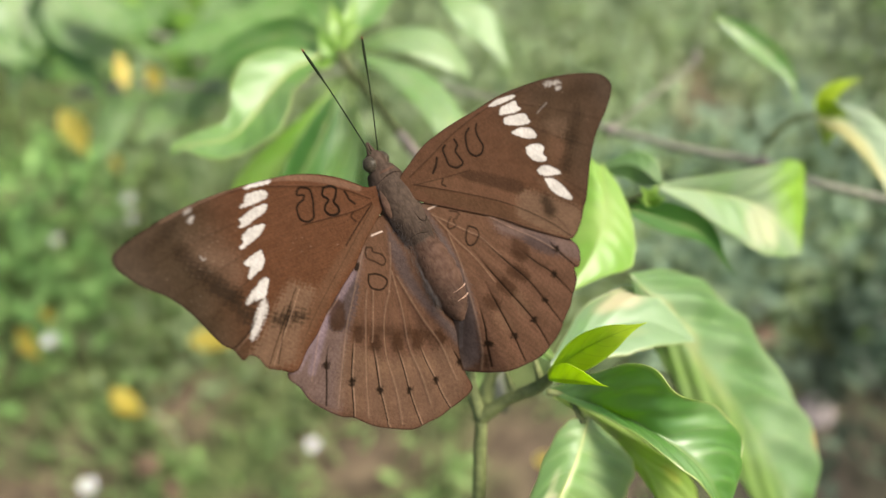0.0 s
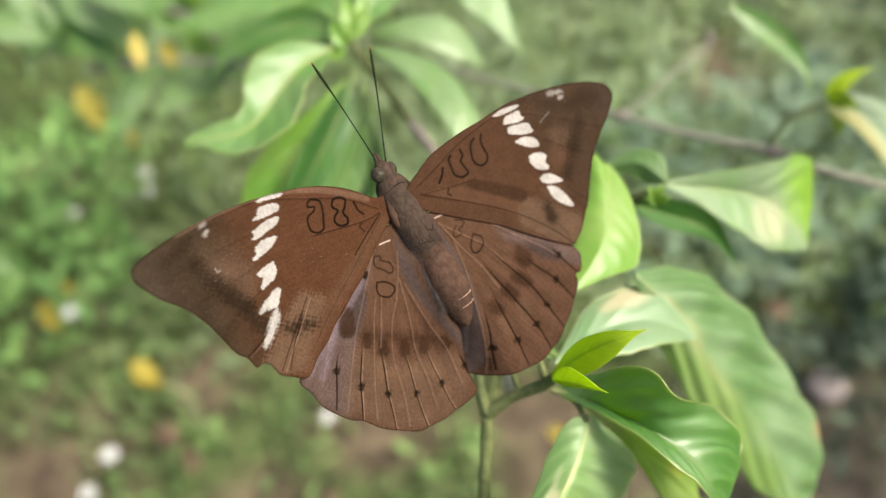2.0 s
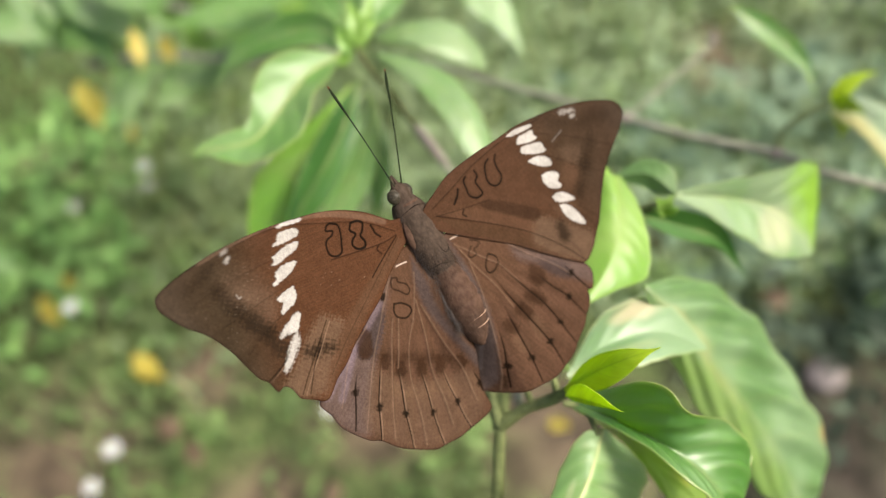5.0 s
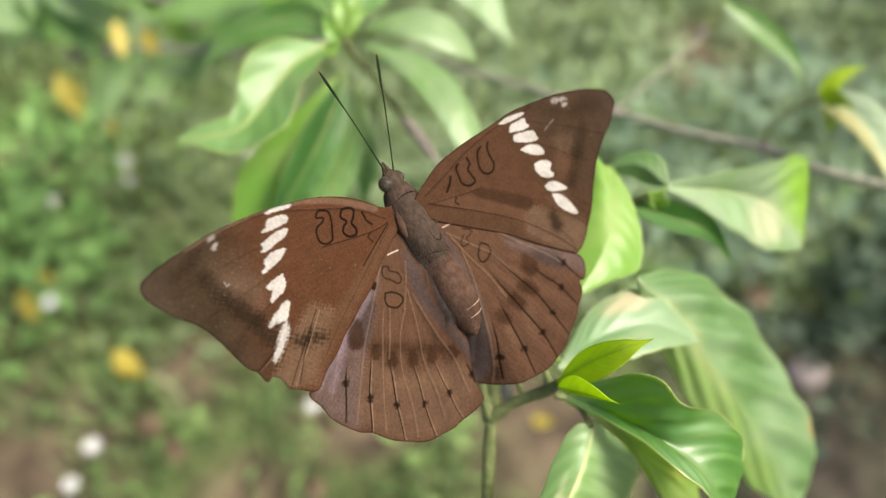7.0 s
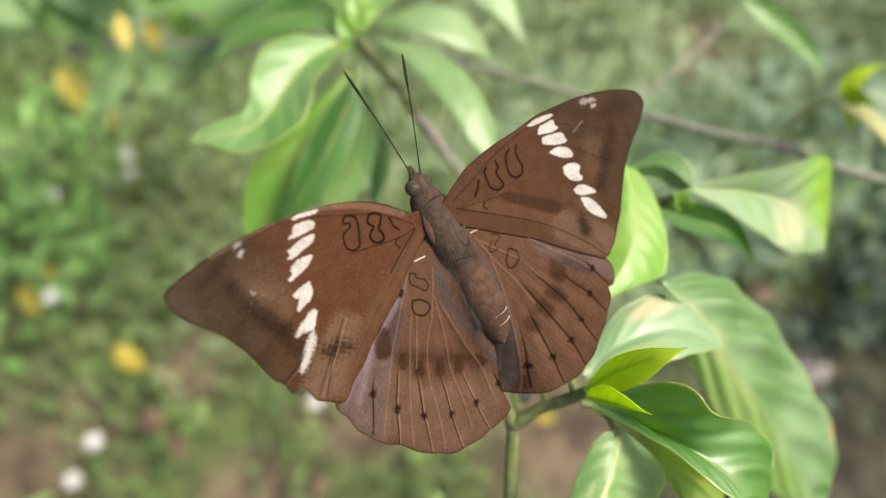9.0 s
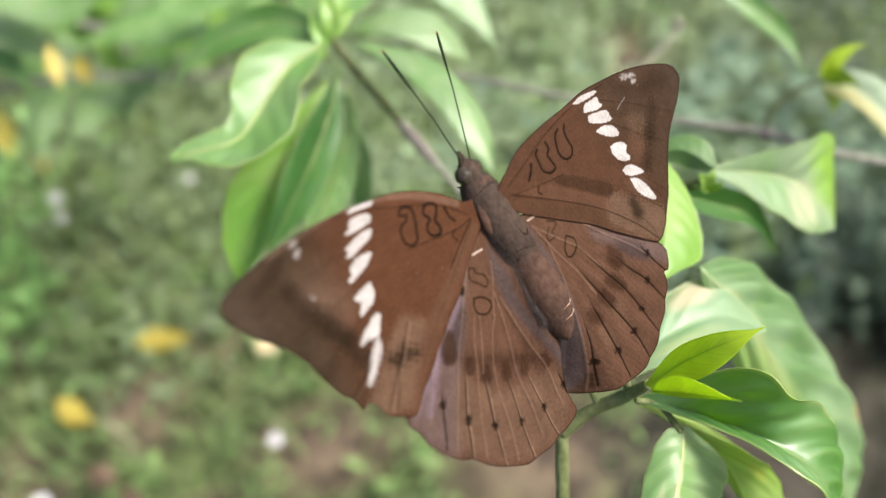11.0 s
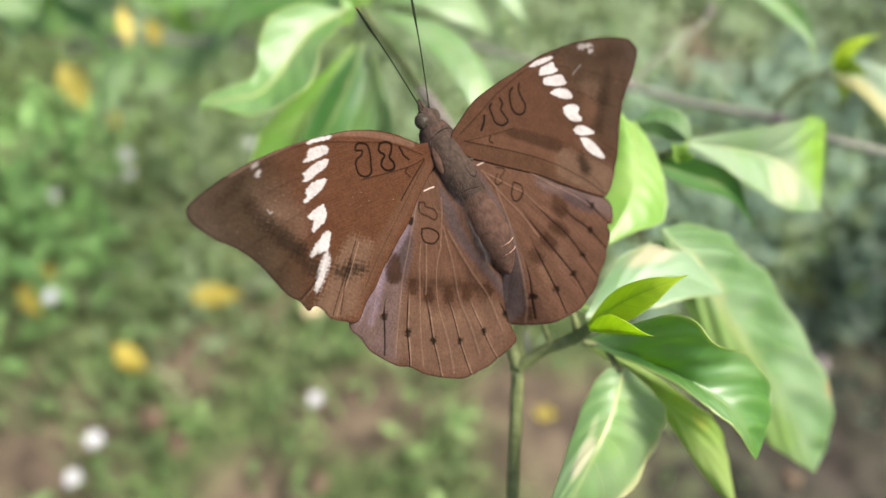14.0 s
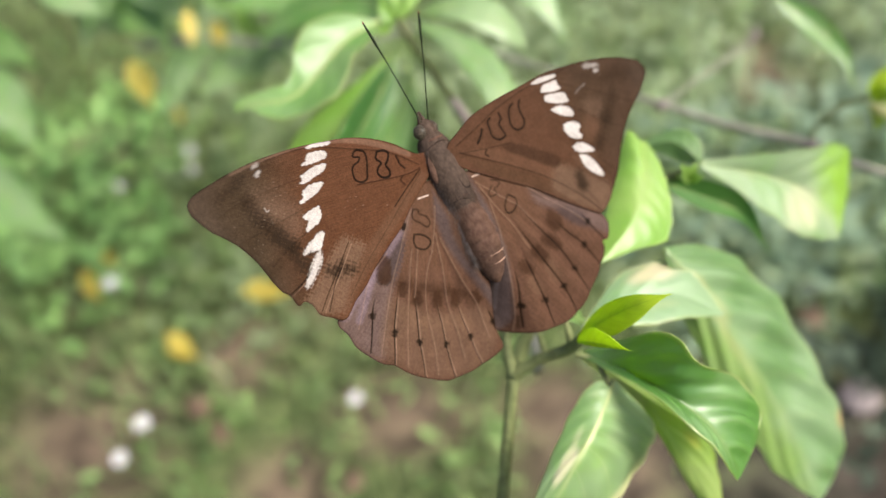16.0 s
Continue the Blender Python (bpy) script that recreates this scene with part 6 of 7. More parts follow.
def paint_hind_left(p, edge):
    hind_base(p, (2.4, -5.5))
    p.z += 1.7 * (1 - step(p.x, -1.2, 3.0)) * step(-p.y, 4, 9) * (1 - step(-p.y, 19, 28))
    p.patch([(5.05, -4.69), (9.23, -10.00), (12.28, -13.33), (13.71, -15.04), (16.57, -19.31), (18.70, -22.29), (21.31, -19.51), (22.59, -13.81), (14.31, -9.42), (9.38, -6.44)], LILAC, 1.0, 0.75, 0.8)
    p.patch([(7.88, -7.34), (8.79, -9.83), (12.13, -12.90), (13.58, -12.70), (14.73, -11.65), (13.17, -9.71), (10.55, -8.53)], (0.034, 0.024, 0.023), 0.3, 0.85, 0.8)
    # violet sheen next to the forewing, painted in two strokes
    p.blot((14.67, -10.48), (21.11, -13.53), 0.45, 0.8, VIOLET_GLOSS, 0.8, 0.75, 0.3)
    p.line([(8.17, -7.04), (11.78, -8.98), (14.84, -10.73), (16.81, -12.68), (19.53, -15.48)], 0.1, VIOLET_GLOSS, 0.5, soft=0.9)
    striae(p, 0.5, 0.9, (18, -17), 3, 7, 0.12)
    p.patch([(0.20, -3.53), (0.14, -7.51), (0.46, -11.79), (-0.42, -17.82), (-2.52, -22.93), (-1.33, -24.06), (0.57, -17.67), (1.80, -12.34), (1.85, -7.85)], FOLD, 0.5, 0.8, 0.3)
    p.blot((12.34, -9.68), (13.22, -11.66), 1.04, 1.30, BAND, 0.35, 0.85, 0.25)
    p.blot((11.10, -14.20), (11.58, -15.07), 0.60, 0.75, BAND, 0.35, 0.85, 0.25)
    p.blot((9.54, -16.41), (9.85, -17.30), 0.76, 0.95, BAND, 0.35, 0.85, 0.25)
    p.blot((6.56, -18.16), (6.86, -19.10), 0.80, 1.00, BAND, 0.35, 0.85, 0.25)
    p.blot((3.59, -19.47), (3.82, -20.48), 0.76, 0.95, BAND, 0.35, 0.85, 0.25)
    p.blot((0.91, -20.79), (0.63, -21.86), 0.60, 0.75, BAND, 0.35, 0.85, 0.25)
    p.blot((11.27, -13.89), (2.12, -20.22), 0.75, 0.75, BAND, 0.8, 0.65, 0.3)
    p.patch([(14.11, -14.41), (11.93, -16.64), (9.53, -19.45), (6.47, -21.29), (2.96, -22.59), (-0.58, -24.08), (-0.66, -29.30), (3.58, -31.54), (8.90, -30.71), (13.64, -27.67), (17.35, -23.33), (18.21, -20.31)], (0.085, 0.053, 0.034), 0.9, 0.4, 0.8)
    p.blot((12.86, -17.38), (11.28, -20.26), 0.8, 0.8, (0.085, 0.05, 0.03), 1.0, 0.5, 0.8)
    p.blot((10.38, -20.88), (7.71, -22.94), 0.8, 0.8, (0.085, 0.05, 0.03), 1.0, 0.5, 0.8)
    p.blot((6.11, -22.40), (3.41, -24.70), 0.8, 0.8, (0.085, 0.05, 0.03), 1.0, 0.5, 0.8)
    veins(p, [[(7.39, -10.01), (9.83, -14.02), (12.92, -19.99), (15.46, -25.52)],
               [(4.41, -11.83), (6.24, -13.91), (7.72, -16.18), (9.04, -19.37), (10.04, -24.43), (11.55, -29.20)],
               [(2.74, -9.64), (3.88, -14.98), (5.38, -20.16), (5.70, -24.94), (6.36, -29.13)],
               [(2.39, -10.65), (1.80, -17.94), (1.04, -22.60), (0.96, -28.62)],
               [(5.12, -4.71), (9.65, -9.80), (13.80, -14.61), (18.54, -21.67)],
               [(11.39, -8.73), (15.14, -10.62), (17.45, -12.98), (20.22, -16.53)],
               [(6.57, -10.51), (8.80, -14.69), (10.01, -16.71)]],
          [[(15.64, -13.40), (17.36, -15.77), (17.90, -16.97), (20.03, -20.60)],
               [(11.85, -14.31), (13.99, -17.65), (15.21, -19.69), (17.30, -24.18)],
               [(10.01, -16.71), (10.99, -19.68), (12.18, -23.02), (12.99, -26.48), (13.50, -28.39)],
               [(7.06, -18.64), (7.55, -22.01), (8.32, -25.72), (8.73, -28.71), (8.90, -31.13)],
               [(3.76, -20.19), (3.99, -23.58), (3.91, -26.88), (3.95, -29.55), (3.69, -31.90)],
               [(-0.40, -23.96), (-0.87, -26.41), (-0.82, -28.11)]])
    p.line([(1.09, -5.85), (2.91, -9.54), (4.41, -11.83)], 0.04, PAINTED_SHEEN, 0.25, soft=0.16)
    # highlights next to the dark veins, put into the colour
    for q in [[(11.69, -14.41), (13.84, -17.76), (15.06, -19.80), (17.15, -24.29)],
               [(9.85, -16.81), (10.83, -19.79), (12.02, -23.13), (12.83, -26.60), (13.35, -28.51)],
               [(6.89, -18.75), (7.39, -22.12), (8.16, -25.83), (8.56, -28.83), (8.74, -31.25)],
               [(3.59, -20.30), (3.82, -23.70), (3.74, -27.00), (3.77, -29.68), (3.51, -32.02)]]:
        p.line(q, 0.05, PAINTED_SHEEN, 0.5, soft=0.1, fade=0.3)
    dots(p, [(17.31, -15.79), (15.26, -19.78), (12.16, -23.09), (8.26, -25.60), (3.90, -26.74), (-0.81, -26.60)])
    p.line([(6.05, -8.22), (4.88, -8.79), (4.00, -9.89), (4.15, -10.69), (5.28, -11.02), (6.43, -10.23), (6.60, -9.21)], 0.1, INK, 0.85, True)
    p.line([(4.59, -4.74), (3.85, -5.16), (3.94, -5.76), (2.96, -6.68), (2.80, -7.74), (3.51, -8.11), (4.39, -7.02), (5.14, -6.15), (5.03, -5.35)], 0.08, INK, 0.7, True)
    p.blot((6.94, -6.17), (7.32, -6.59), 0.34, 0.34, INK, 0.12, 0.95, 0.0)
    p.line([(3.02, -3.68), (2.09, -3.78), (1.32, -3.91)], 0.06, (0.36, 0.29, 0.25), 0.85)
    p.blend(0.6 * step(edge, 0.976, 0.998), INK)


def paint_hind_right(p, edge):
    hind_base(p, (2.4, -5.5))
    p.z -= 4.6 * step(-p.x, -0.5, 4.2) * step(-p.y, 6, 15)
    p.patch([(9.00, -8.76), (14.63, -13.52), (20.03, -18.52), (21.41, -20.57), (20.38, -22.24), (16.73, -19.22), (12.79, -14.75), (9.41, -11.53)], LILAC, 0.7, 0.7, 0.8)
    p.patch([(12.57, -13.32), (16.46, -15.96), (16.93, -18.89), (14.66, -18.01), (12.59, -15.07)], (0.034, 0.024, 0.023), 0.5, 0.7, 0.8)
    p.patch([(0.05, -0.65), (0.45, -4.59), (1.11, -9.74), (0.88, -15.71), (-0.97, -22.85), (-1.91, -26.44), (-4.22, -27.42), (-5.75, -25.13), (-4.43, -18.97), (-1.58, -14.22), (-0.29, -8.93)], FOLD, 0.5, 0.85, 0.4)
    p.blot((-2.69, -19.25), (-3.82, -24.33), 0.9, 0.8, (0.028, 0.021, 0.02), 1.0, 0.6, 0.2)
    p.line([(0.19, -13.65), (-1.28, -18.49), (-3.11, -23.96)], 0.15, (0.08, 0.066, 0.066), 0.4)
    p.line([(-1.23, -14.43), (-3.04, -19.03), (-3.97, -22.98)], 0.12, (0.08, 0.066, 0.066), 0.3)
    p.patch([(11.06, -13.32), (12.65, -15.64), (12.11, -16.94), (10.27, -17.08), (9.53, -15.04)], BAND, 0.5, 0.75, 0.5)
    p.patch([(9.45, -16.80), (10.75, -19.19), (9.65, -20.16), (8.01, -18.76), (7.38, -16.98)], BAND, 0.5, 0.75, 0.5)
    p.patch([(6.40, -17.39), (7.66, -19.76), (6.40, -21.02), (5.07, -19.59), (4.72, -17.78)], BAND, 0.5, 0.75, 0.5)
    p.patch([(2.97, -18.30), (4.19, -20.65), (3.04, -21.35), (1.92, -20.04), (1.67, -18.50)], BAND, 0.5, 0.75, 0.5)
    p.blot((2.83, -22.33), (3.37, -23.95), 0.8, 0.8, (0.085, 0.05, 0.03), 1.0, 0.5, 0.8)
    p.blot((6.92, -21.50), (7.30, -23.44), 0.8, 0.8, (0.085, 0.05, 0.03), 1.0, 0.5, 0.8)
    veins(p, [[(1.67, -7.22), (1.20, -12.72), (0.28, -16.55), (-0.58, -21.45), (-1.48, -25.88), (-2.36, -28.32)],
              [(0.77, -4.07), (2.29, -9.01), (3.73, -12.75), (4.85, -17.36)],
              [(1.06, -4.51), (4.65, -8.90), (6.13, -10.71), (7.73, -14.59)],
              [(7.92, -7.34), (11.32, -11.68), (14.61, -15.54), (17.04, -18.99)]],
          [[(0.99, -18.47), (0.27, -22.00), (-0.53, -24.89), (-1.17, -28.32)],
           [(3.41, -16.79), (3.57, -21.07), (3.69, -25.91), (3.54, -30.24)],
           [(3.95, -11.61), (5.73, -17.89), (7.86, -25.61), (8.43, -30.97)],
           [(6.04, -10.86), (8.18, -15.85), (10.02, -19.97), (11.11, -24.03), (12.29, -29.36)],
           [(10.99, -15.28), (12.78, -18.55), (14.51, -21.43), (16.46, -26.48)],
           [(16.43, -16.78), (16.89, -18.38), (19.17, -23.15)]])
    dots(p, [(-0.44, -24.75), (3.69, -25.91), (7.86, -25.61), (11.11, -24.03), (14.51, -21.43), (16.89, -18.38)])
    p.blot((-1.33, -26.40), (-1.59, -28.15), 0.3, 0.2, INK, 0.35, 0.6, 0.2)
    p.line([(5.15, -8.21), (6.06, -9.13), (6.01, -10.12), (4.86, -10.89), (3.86, -10.76), (3.73, -9.84), (4.53, -8.67)], 0.1, INK, 0.85, True)
    p.line([(3.53, -4.90), (4.70, -5.74), (4.16, -6.25), (3.35, -6.40), (3.35, -7.20), (2.19, -7.15), (2.26, -6.39), (3.26, -5.75)], 0.08, INK, 0.7)
    p.line([(0.63, -3.11), (1.51, -3.20), (2.35, -3.19)], 0.06, (0.34, 0.27, 0.23), 0.8)
    p.blend(0.6 * step(edge, 0.976, 0.998), INK)



FORE_LEFT = [(-2.0, 0.0), (-1.6, 1.8), (0.6, 2.6), (2.1, 4.0), (4.1, 5.8), (7.0, 7.6), (10.1, 8.9), (13.3, 9.7), (17.3, 10.5), (21.7, 11.0), (26.1, 11.1), (30.6, 10.7),
             (33.3, 10.2), (34.4, 9.6), (34.7, 8.3), (34.2, 6.9), (33.1, 4.8), (31.1, 2.2), (29.6, -1.0), (28.3, -5.9), (27.3, -7.5), (26.8, -9.3),
             (25.8, -9.2), (25.0, -10.1), (24.6, -11.8), (23.3, -13.0), (21.4, -14.3), (18.9, -12.7), (16.5, -11.5), (14.1, -9.8), (11.2, -8.2), (7.7, -6.4), (4.3, -3.9), (0.4, -1.6)]
HIND_LEFT = [(-1.6, -2.0), (1.3, -2.0), (5.0, -4.3), (10.2, -7.7), (15.8, -10.6), (19.7, -12.6), (22.6, -14.1), (22.0, -16.6), (21.4, -19.3), (19.1, -22.9), (17.4, -24.3),
             (15.3, -27.1), (12.0, -29.9), (10.0, -31.1), (7.4, -31.6), (4.7, -31.9), (1.9, -31.8), (-0.9, -31.4), (-1.0, -28.8), (-1.3, -25.7), (-1.8, -22.2),
             (-2.3, -17.9), (-2.7, -12.4), (-2.6, -8.3), (-1.4, -4.5)]
FORE_RIGHT = [(-2.0, 0.6), (-1.4, 2.6), (1.7, 4.1), (4.5, 5.2), (7.6, 5.7), (11.1, 6.0), (14.7, 6.1), (19.6, 6.4), (24.3, 6.0), (29.0, 5.3), (33.6, 4.1), (36.9, 2.8), (39.0, 1.6),
              (40.0, 0.1), (39.7, -1.3), (37.4, -3.3), (34.6, -5.1), (32.5, -6.7), (30.3, -8.7), (28.0, -11.7), (25.6, -14.5), (22.8, -17.1), (20.4, -18.4),
              (18.5, -17.3), (13.9, -13.2), (10.0, -9.5), (6.0, -6.4), (2.9, -4.0), (0.0, -1.7)]
HIND_RIGHT = [(-1.8, -2.0), (0.9, -2.2), (6.4, -5.6), (12.0, -10.2), (18.5, -16.3), (20.6, -19.3), (20.4, -21.5), (19.5, -22.8), (18.5, -22.7), (18.0, -24.0), (17.0, -25.3),
              (14.8, -27.1), (12.4, -28.8), (10.1, -30.1), (7.6, -30.9), (5.0, -31.0), (2.8, -30.6), (0.6, -30.1), (-1.4, -29.3), (-3.1, -28.3), (-4.4, -27.0),
              (-4.9, -24.9), (-5.4, -22.6), (-5.8, -20.2), (-5.8, -17.6), (-4.9, -14.4), (-3.3, -10.7), (-2.8, -7.2), (-1.4, -4.4)]
WING_MESH = {
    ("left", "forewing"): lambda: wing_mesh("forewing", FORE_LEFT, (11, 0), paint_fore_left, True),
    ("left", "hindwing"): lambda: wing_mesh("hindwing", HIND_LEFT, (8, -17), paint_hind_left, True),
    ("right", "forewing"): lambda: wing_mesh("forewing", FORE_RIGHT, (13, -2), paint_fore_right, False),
    ("right", "hindwing"): lambda: wing_mesh("hindwing", HIND_RIGHT, (6, -17), paint_hind_right, False),
}



butterfly = thing("butterfly", "brown butterfly with white spots, wings spread on a shrub", "butterfly",
                  pose(-0.00592, 0.07079, 0.61901, 35.16, 7.58, 41.64))


def lathe(profile, flat=1.0, sides=28, steps=46, wobble=0.03, rings=0.0, ring_count=0):
    """A furry body part round the body's long axis; profile rows: y, radius, x, z in millimetres."""
    pr = np.asarray(profile, dtype=float)
    c = smooth_line(pr, steps)
    verts, faces = [], []
    for k in range(steps):
        y, r, cx, cz = c[k]
        r = max(r, 0.02) * (1 - rings * math.exp(-(((ring_count * k / steps) % 1 - 0.5) / 0.13) ** 2))
        for j in range(sides):
            an = 2 * math.pi * j / sides
            q = r * (1 + wobble * noise.noise(Vector((math.cos(an) * 3, math.sin(an) * 3, y * 1.5))))
            verts.append(Vector((cx + q * math.cos(an), y, cz + q * flat * math.sin(an))) * 0.001)
    for k in range(steps - 1):
        for j in range(sides):
            j2 = (j + 1) % sides
            faces.append((k * sides + j, k * sides + j2, (k + 1) * sides + j2, (k + 1) * sides + j))
    faces += [tuple(range(sides))[::-1], tuple((steps - 1) * sides + j for j in range(sides))]
    return verts, faces


def body_parts():
    mm = 0.001
    v, f = lathe([(7.0, 1.3, 0.6, -0.9), (6.2, 2.15, 0.6, -1.1), (4, 2.75, 0.6, -1.2), (1, 2.9, 0.6, -1.3), (-2, 2.75, 0.65, -1.2), (-4.6, 2.35, 0.65, -1.1), (-5.8, 1.7, 0.6, -1.0)])
    part("thorax", mesh_of("thorax", v, f, FUR), butterfly, "furry dark brown thorax")
    v, f = lathe([(-4.4, 1.9, 0.7, -1.0), (-6, 2.4, 0.8, -1.1), (-9, 2.85, 0.9, -1.3), (-12, 2.85, 0.9, -1.4), (-15, 2.3, 0.75, -1.5), (-17, 1.4, 0.6, -1.5), (-18.2, 0.4, 0.5, -1.5)], rings=0.055, ring_count=8, steps=110)
    part("abdomen", mesh_of("abdomen", v, f, FURA), butterfly, "ringed brown abdomen")
    HEAD_ROWS = [(9.4, 0.4, 0.7, -0.7), (9.0, 1.0, 0.65, -0.8), (8.0, 1.6, 0.6, -0.8), (6.8, 1.65, 0.5, -0.9), (6.1, 1.2, 0.5, -1.0)]
    for y, r in ((-13.6, 2.62), (-15.0, 2.3)):
        ring = [(0.8 * mm + (r + 0.03) * mm * math.cos(q), y * mm - 0.5 * mm * math.sin(q) * 0.3, -1.45 * mm + (r + 0.03) * mm * math.sin(q)) for q in np.linspace(0.1, 1.9, 9)]
        v, f = tube(ring, (0.02 * mm, 0.07 * mm, 0.05 * mm, 0.02 * mm), 6, 24)
        part("abdomen_ring", mesh_of("abdomen_ring", v, f, PALE), butterfly, "pale ring of hairs on the abdomen")
    for s in (-1, 1):
        v, f = lathe([(4.6, 0.1, 0.62 + s * 1.5, 0.2), (3.9, 0.7, 0.62 + s * 1.75, 0.0), (2.2, 0.95, 0.62 + s * 2.05, -0.1), (0.4, 0.8, 0.62 + s * 2.25, -0.3), (-0.9, 0.1, 0.62 + s * 2.3, -0.4)], flat=0.75, sides=18, steps=26)
        part("shoulder_flap", mesh_of("shoulder_flap", v, f, FURA), butterfly, "brown flap over the wing base")
    v, f = lathe([(-2.6, 0.1, 0.64, 0.5), (-3.0, 1.1, 0.64, 0.35), (-3.7, 1.45, 0.64, 0.25), (-4.5, 1.0, 0.64, 0.2), (-5.0, 0.1, 0.64, 0.1)], flat=0.8, sides=22, steps=26)
    part("scutellum", mesh_of("scutellum", v, f, FURA), butterfly, "raised plate at the rear of the thorax")
    v, f = lathe([(6.5, 0.5, 0.58, -0.75), (6.2, 1.85, 0.58, -0.85), (5.7, 2.1, 0.6, -0.9), (5.3, 1.9, 0.6, -1.0), (5.0, 0.5, 0.6, -1.1)], sides=24, steps=22)
    part("collar", mesh_of("collar", v, f, FURA), butterfly, "furry collar behind the head")
    # seams of the thorax plates, lying on its back
    def on_back(x, y):
        return (x * mm, y * mm, (-1.25 + math.sqrt(max(0.05, 2.82 ** 2 - (x - 0.62) ** 2))) * mm)
    for seam in (((0.7, -1.2), (0.9, -2.3), (1.5, -2.9), (2.2, -2.6), (2.8, -1.9)), ((-1.6, -4.0), (-0.4, -3.9), (0.6, -4.3), (1.9, -4.6)), ((-1.6, 4.9), (0.5, 5.3), (2.3, 4.8))):
        v, f = tube([on_back(*q) for q in seam], (0.02 * mm, 0.06 * mm, 0.05 * mm, 0.02 * mm), 6, 26)
        part("seam", mesh_of("seam", v, f, SEAM), butterfly, "dark seam between the thorax plates")
    # soft hair along the sides, longer beside the abdomen
    rnd = random.Random(31)
    for s in (-1, 1):
        hv, hf = [], []
        for _ in range(420):
            y = rnd.uniform(-6.5, 5.0)
            low = 2.5 if y > -5 else 2.6
            an = rnd.uniform(0.05, 0.75)
            base = Vector((0.65 + s * low * math.cos(an), y, -1.3 + low * math.sin(an)))
            run = Vector((s * rnd.uniform(0.2, 1.0), -rnd.uniform(-0.2, 1.6), rnd.uniform(-0.5, 0.3))).normalized() * rnd.uniform(0.5, 1.3)
            wide = run.cross(Vector((0, 0, 1))).normalized() * 0.022
            bend = Vector((0, -0.25, -0.2)) * run.length
            k = len(hv)
            hv += [(base - wide) * mm, (base + wide) * mm, (base + run * 0.55 - wide * 0.7) * mm, (base + run * 0.55 + wide * 0.7) * mm, (base + run + bend) * mm]
            hf += [(k, k + 1, k + 3, k + 2), (k + 2, k + 3, k + 4)]
        part("hair_fringe", mesh_of("hair_fringe", hv, hf, HAIR), butterfly, "soft grey hair along the body")
    # short pile lying back over thorax and abdomen
    for name, count, y0, y1, high, dip, pile in (("thorax_fur", 2600, -5.2, 6.2, 2.72, -1.25, PILE), ("abdomen_fur", 2400, -16.6, -5.4, 2.62, -1.35, PILEA)):
        hv, hf = [], []
        for _ in range(count):
            y, an = rnd.uniform(y0, y1), rnd.uniform(0.15, 3.0)
            end = min(1.0, (y1 - y + 0.5) / 2.0) if name == "thorax_fur" else min(1.0, (y - y0 + 1.2) / 4.5)
            r = high * math.sqrt(end)
            up = Vector((math.cos(an), 0, math.sin(an)))
            base = Vector((0.65, y, dip)) + up * r
            run = (Vector((rnd.gauss(0, 0.25), -1.0, 0)) + up * rnd.uniform(0.1, 0.4)).normalized() * rnd.uniform(0.35, 0.8)
            wide = run.cross(up).normalized() * 0.03
            k = len(hv)
            hv += [(base - wide) * mm, (base + wide) * mm, (base + run) * mm]
            hf.append((k, k + 1, k + 2))
        part(name, mesh_of(name, hv, hf, pile), butterfly, "short dark brown pile")
    # long hair beside the abdomen, lying back over the hindwings
    for s in (-1, 1):
        hv, hf = [], []
        for _ in range(900):
            y = rnd.uniform(-13.0, -3.0)
            base = Vector((0.8 + s * rnd.uniform(2.0, 2.7), y, -1.1 + rnd.uniform(-0.4, 0.7)))
            run = Vector((s * rnd.uniform(0.1, 0.55), -1.0, rnd.uniform(-0.1, 0.25))).normalized() * rnd.uniform(1.2, 3.2)
            wide = run.cross(Vector((0, 0, 1))).normalized() * 0.014
            k = len(hv)
            hv += [(base - wide) * mm, (base + wide) * mm, (base + run * 0.55 - wide * 0.7) * mm, (base + run * 0.55 + wide * 0.7) * mm, (base + run + Vector((0, 0, -0.3))) * mm]
            hf += [(k, k + 1, k + 3, k + 2), (k + 2, k + 3, k + 4)]
        part("hair_fringe", mesh_of("hair_fringe", hv, hf, HAIR), butterfly, "long grey-brown hair beside the abdomen")
    v, f = lathe(HEAD_ROWS, flat=0.85)
    head = part("head", mesh_of("head", v, f, FUR), butterfly)
    for s in (-1, 1):
        v, f = lathe([(1.2, 0.1, 0, 0), (0.95, 0.72, 0, 0), (0, 1.15, 0, 0), (-0.95, 0.72, 0, 0), (-1.2, 0.1, 0, 0)], wobble=0.0, steps=24)
        part("eye", mesh_of("eye", v, f, EYE), head, "dark round compound eye", pose((0.55 + s * 1.1) * mm, 7.7 * mm, (-0.6 if s < 0 else -1.0) * mm))
        if s < 0:
            ring = [((-0.75 + 0.8 * q) * mm, (6.85 + 0.25 * q + 0.3 * q * q) * mm, (0.05 + 0.28 * q - 0.1 * q * q) * mm) for q in np.linspace(0, 1.4, 8)]
            v, f = tube(ring, (0.03 * mm, 0.08 * mm, 0.08 * mm, 0.03 * mm), 6, 24)
            part("eye_ring", mesh_of("eye_ring", v, f, RINGED), head, "pale rim behind the eye")
        v, f = tube([((0.4 + s * 0.4) * mm, 8.3 * mm, -0.6 * mm), ((0.4 + s * 0.32) * mm, 9.5 * mm, -0.4 * mm), ((0.45 + s * 0.08) * mm, 10.7 * mm, -0.2 * mm)], (0.35 * mm, 0.32 * mm, 0.1 * mm), 8, 12)
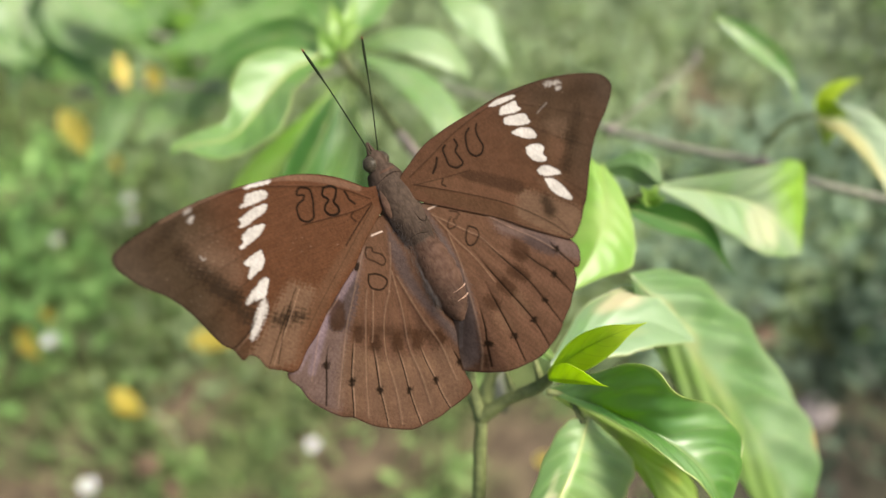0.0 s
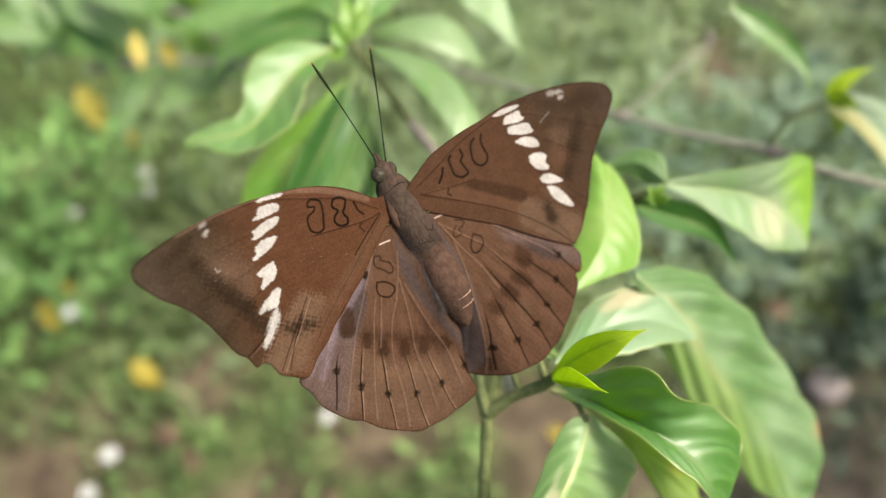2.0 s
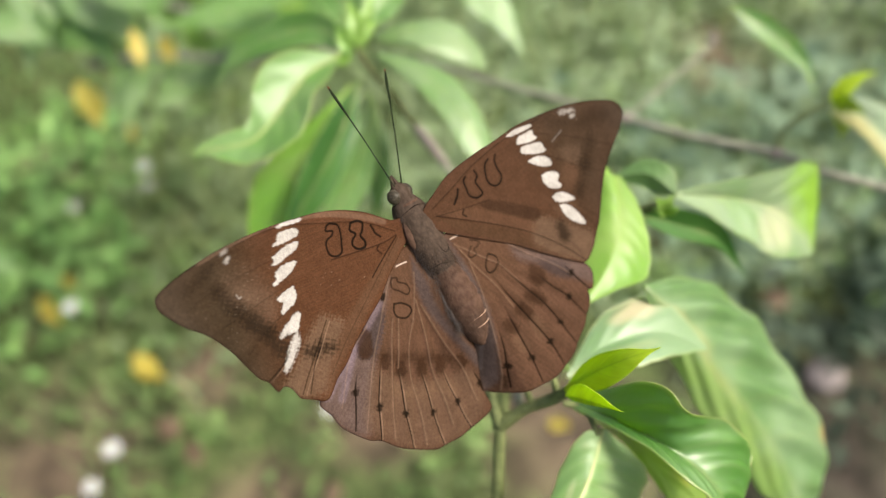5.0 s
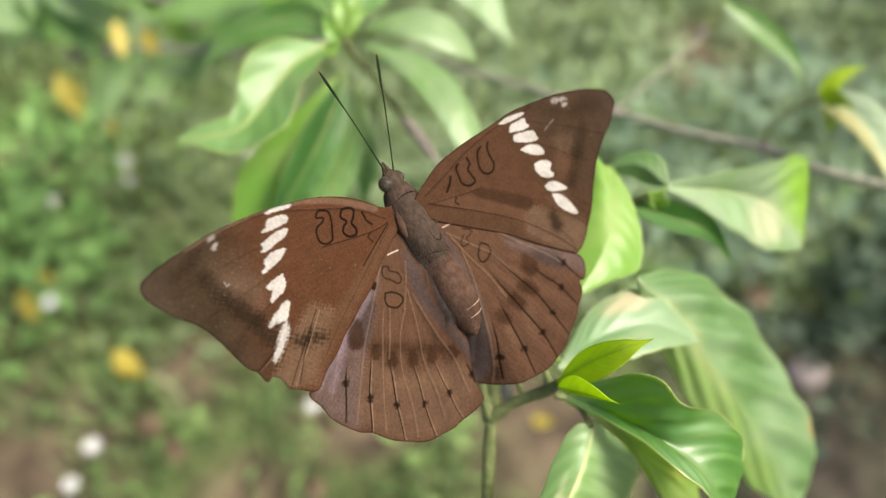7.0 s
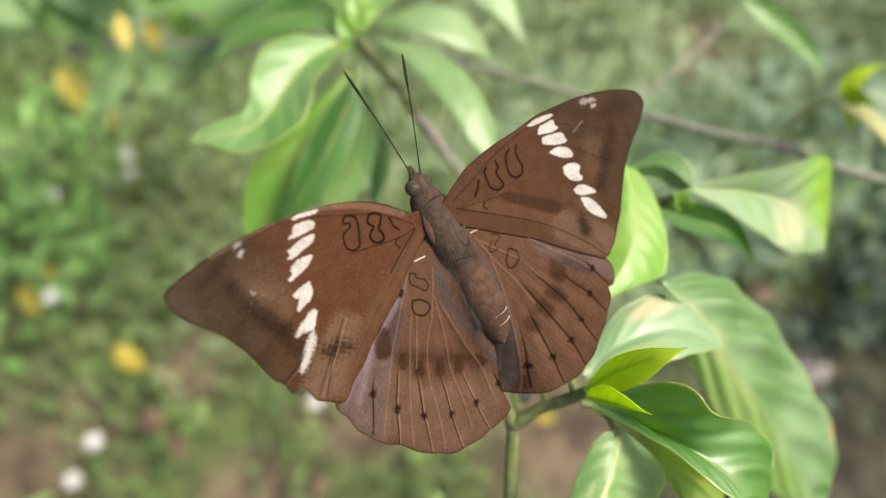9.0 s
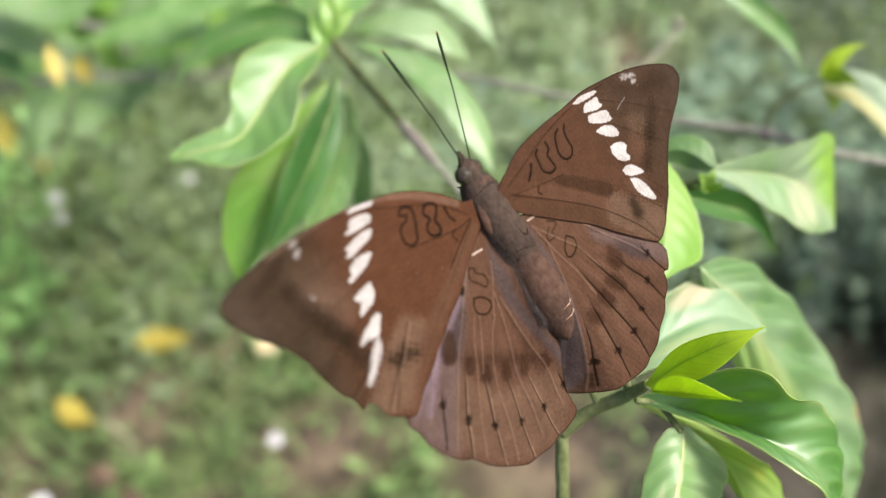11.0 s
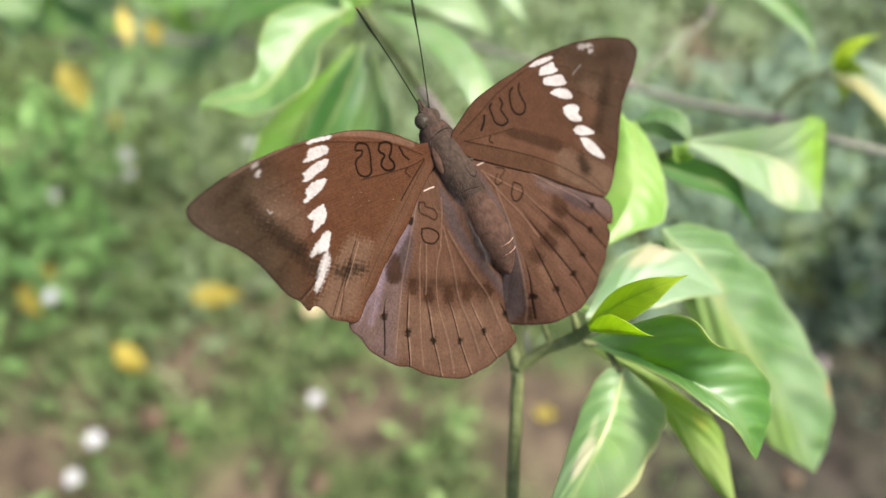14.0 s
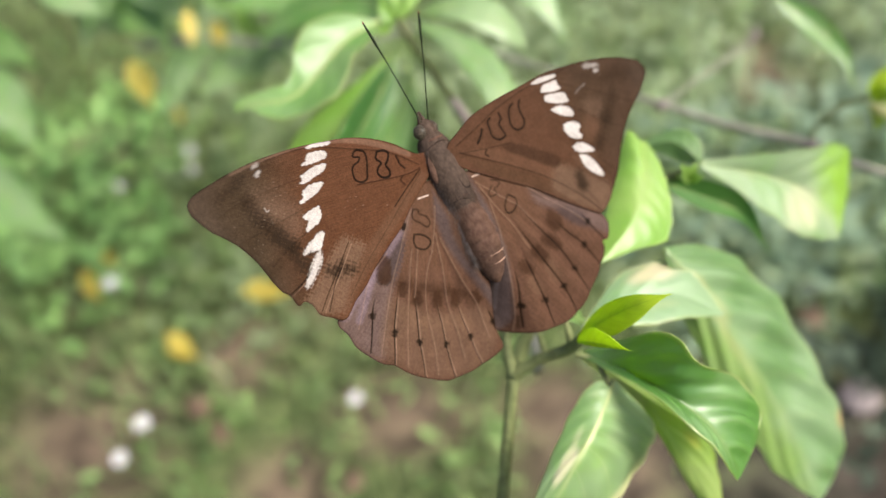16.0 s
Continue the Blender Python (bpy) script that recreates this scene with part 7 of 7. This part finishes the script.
        part("palp", mesh_of("palp", v, f, FUR), head)
    for tip in ((-1.1, 25.9, -0.4), (9.6, 24.8, -2.6)):
        a = Vector((0.6 + 0.12 * (tip[0] - 3), 9.0, -0.2))
        b = Vector(tip)
        m1 = a.lerp(b, 0.5) + Vector((0, 0, 0.25))
        m2 = a.lerp(b, 0.8) + Vector((0, 0, 0.1))
        v, f = tube([p * mm for p in (a, m1, m2, b)], (0.11 * mm, 0.085 * mm, 0.09 * mm, 0.11 * mm, 0.2 * mm, 0.22 * mm, 0.12 * mm), 8, 44)
        ant = part("antenna", mesh_of("antenna", v, f, CHITIN), butterfly, "thin dark clubbed antenna")
        e = b + (b - m2).normalized() * 0.25
        v, f = tube([p * mm for p in (b - (b - m2).normalized() * 0.15, b, e)], (0.2 * mm, 0.17 * mm, 0.05 * mm), 8, 8)
        part("club_tip", mesh_of("club_tip", v, f, ORANGE), ant, "orange antenna tip")
    for s in (-1, 1):
        for y0, fx, fy in ((3.5, 3.0, 6.0), (0.0, 4.2, -1.0), (-3.0, 3.2, -6.5)):
            v, f = tube([(0.4 * mm + s * 1.2 * mm, y0 * mm, -2.6 * mm), ((0.4 + s * fx) * mm, (0.6 * y0 + 0.4 * fy) * mm, -4.0 * mm), ((0.4 + s * fx * 0.9) * mm, fy * mm, -8.2 * mm)], (0.3 * mm, 0.2 * mm, 0.1 * mm), 7, 18)
            part("leg", mesh_of("leg", v, f, CHITIN), butterfly)


body_parts()
HINGE = {"left": (-0.00253, 0.00263, -0.0003, 8.66, 0.9), "right": (0.00266, 0.00138, 0.00133, 4.76, -0.9)}
wings = {}
for side_name in ("left", "right"):
    hx, hy, hz, pitch, roll = HINGE[side_name]
    for kind, drop in (("forewing", 0.0), ("hindwing", 0.0003)):
        me = WING_MESH[(side_name, kind)]()
        wings[(side_name, kind)] = part(kind, me, butterfly, "brown forewing with white spots" if kind == "forewing" else "brown hindwing with a row of dark dots",
                                        pose(hx, hy, hz - drop, pitch, roll, 0))


# ---- what moves ----
FLAP = {
    "left": [(0.0, -1.8), (1.0, -1.7), (2.0, -0.5), (3.0, 0.9), (5.5, -0.1), (7.0, 0.0), (8.5, 0.5), (9.0, 1.0), (11.5, 2.0), (12.5, 1.8), (13.0, 2.4), (14.0, 0.4), (15.0, 1.5), (16.0, 1.7)],
    "right": [(0.0, -3.2), (1.0, -1.6), (2.0, -1.3), (3.0, -1.0), (5.5, -0.8), (7.0, 0.0), (8.5, 0.1), (9.0, 0.0), (11.5, 0.3), (12.5, 1.2), (13.0, 1.4), (14.0, 1.9), (15.0, 1.5), (16.0, 0.9)],
}


def motions():
    for (side_name, kind), ob in wings.items():
        hx, hy, hz, pitch, roll = HINGE[side_name]
        drop = 0.0003 if kind == "hindwing" else 0.0
        walk(ob, [(t, pose(hx, hy, hz - drop, pitch, roll + d, 0)) for t, d in FLAP[side_name]])


motions()
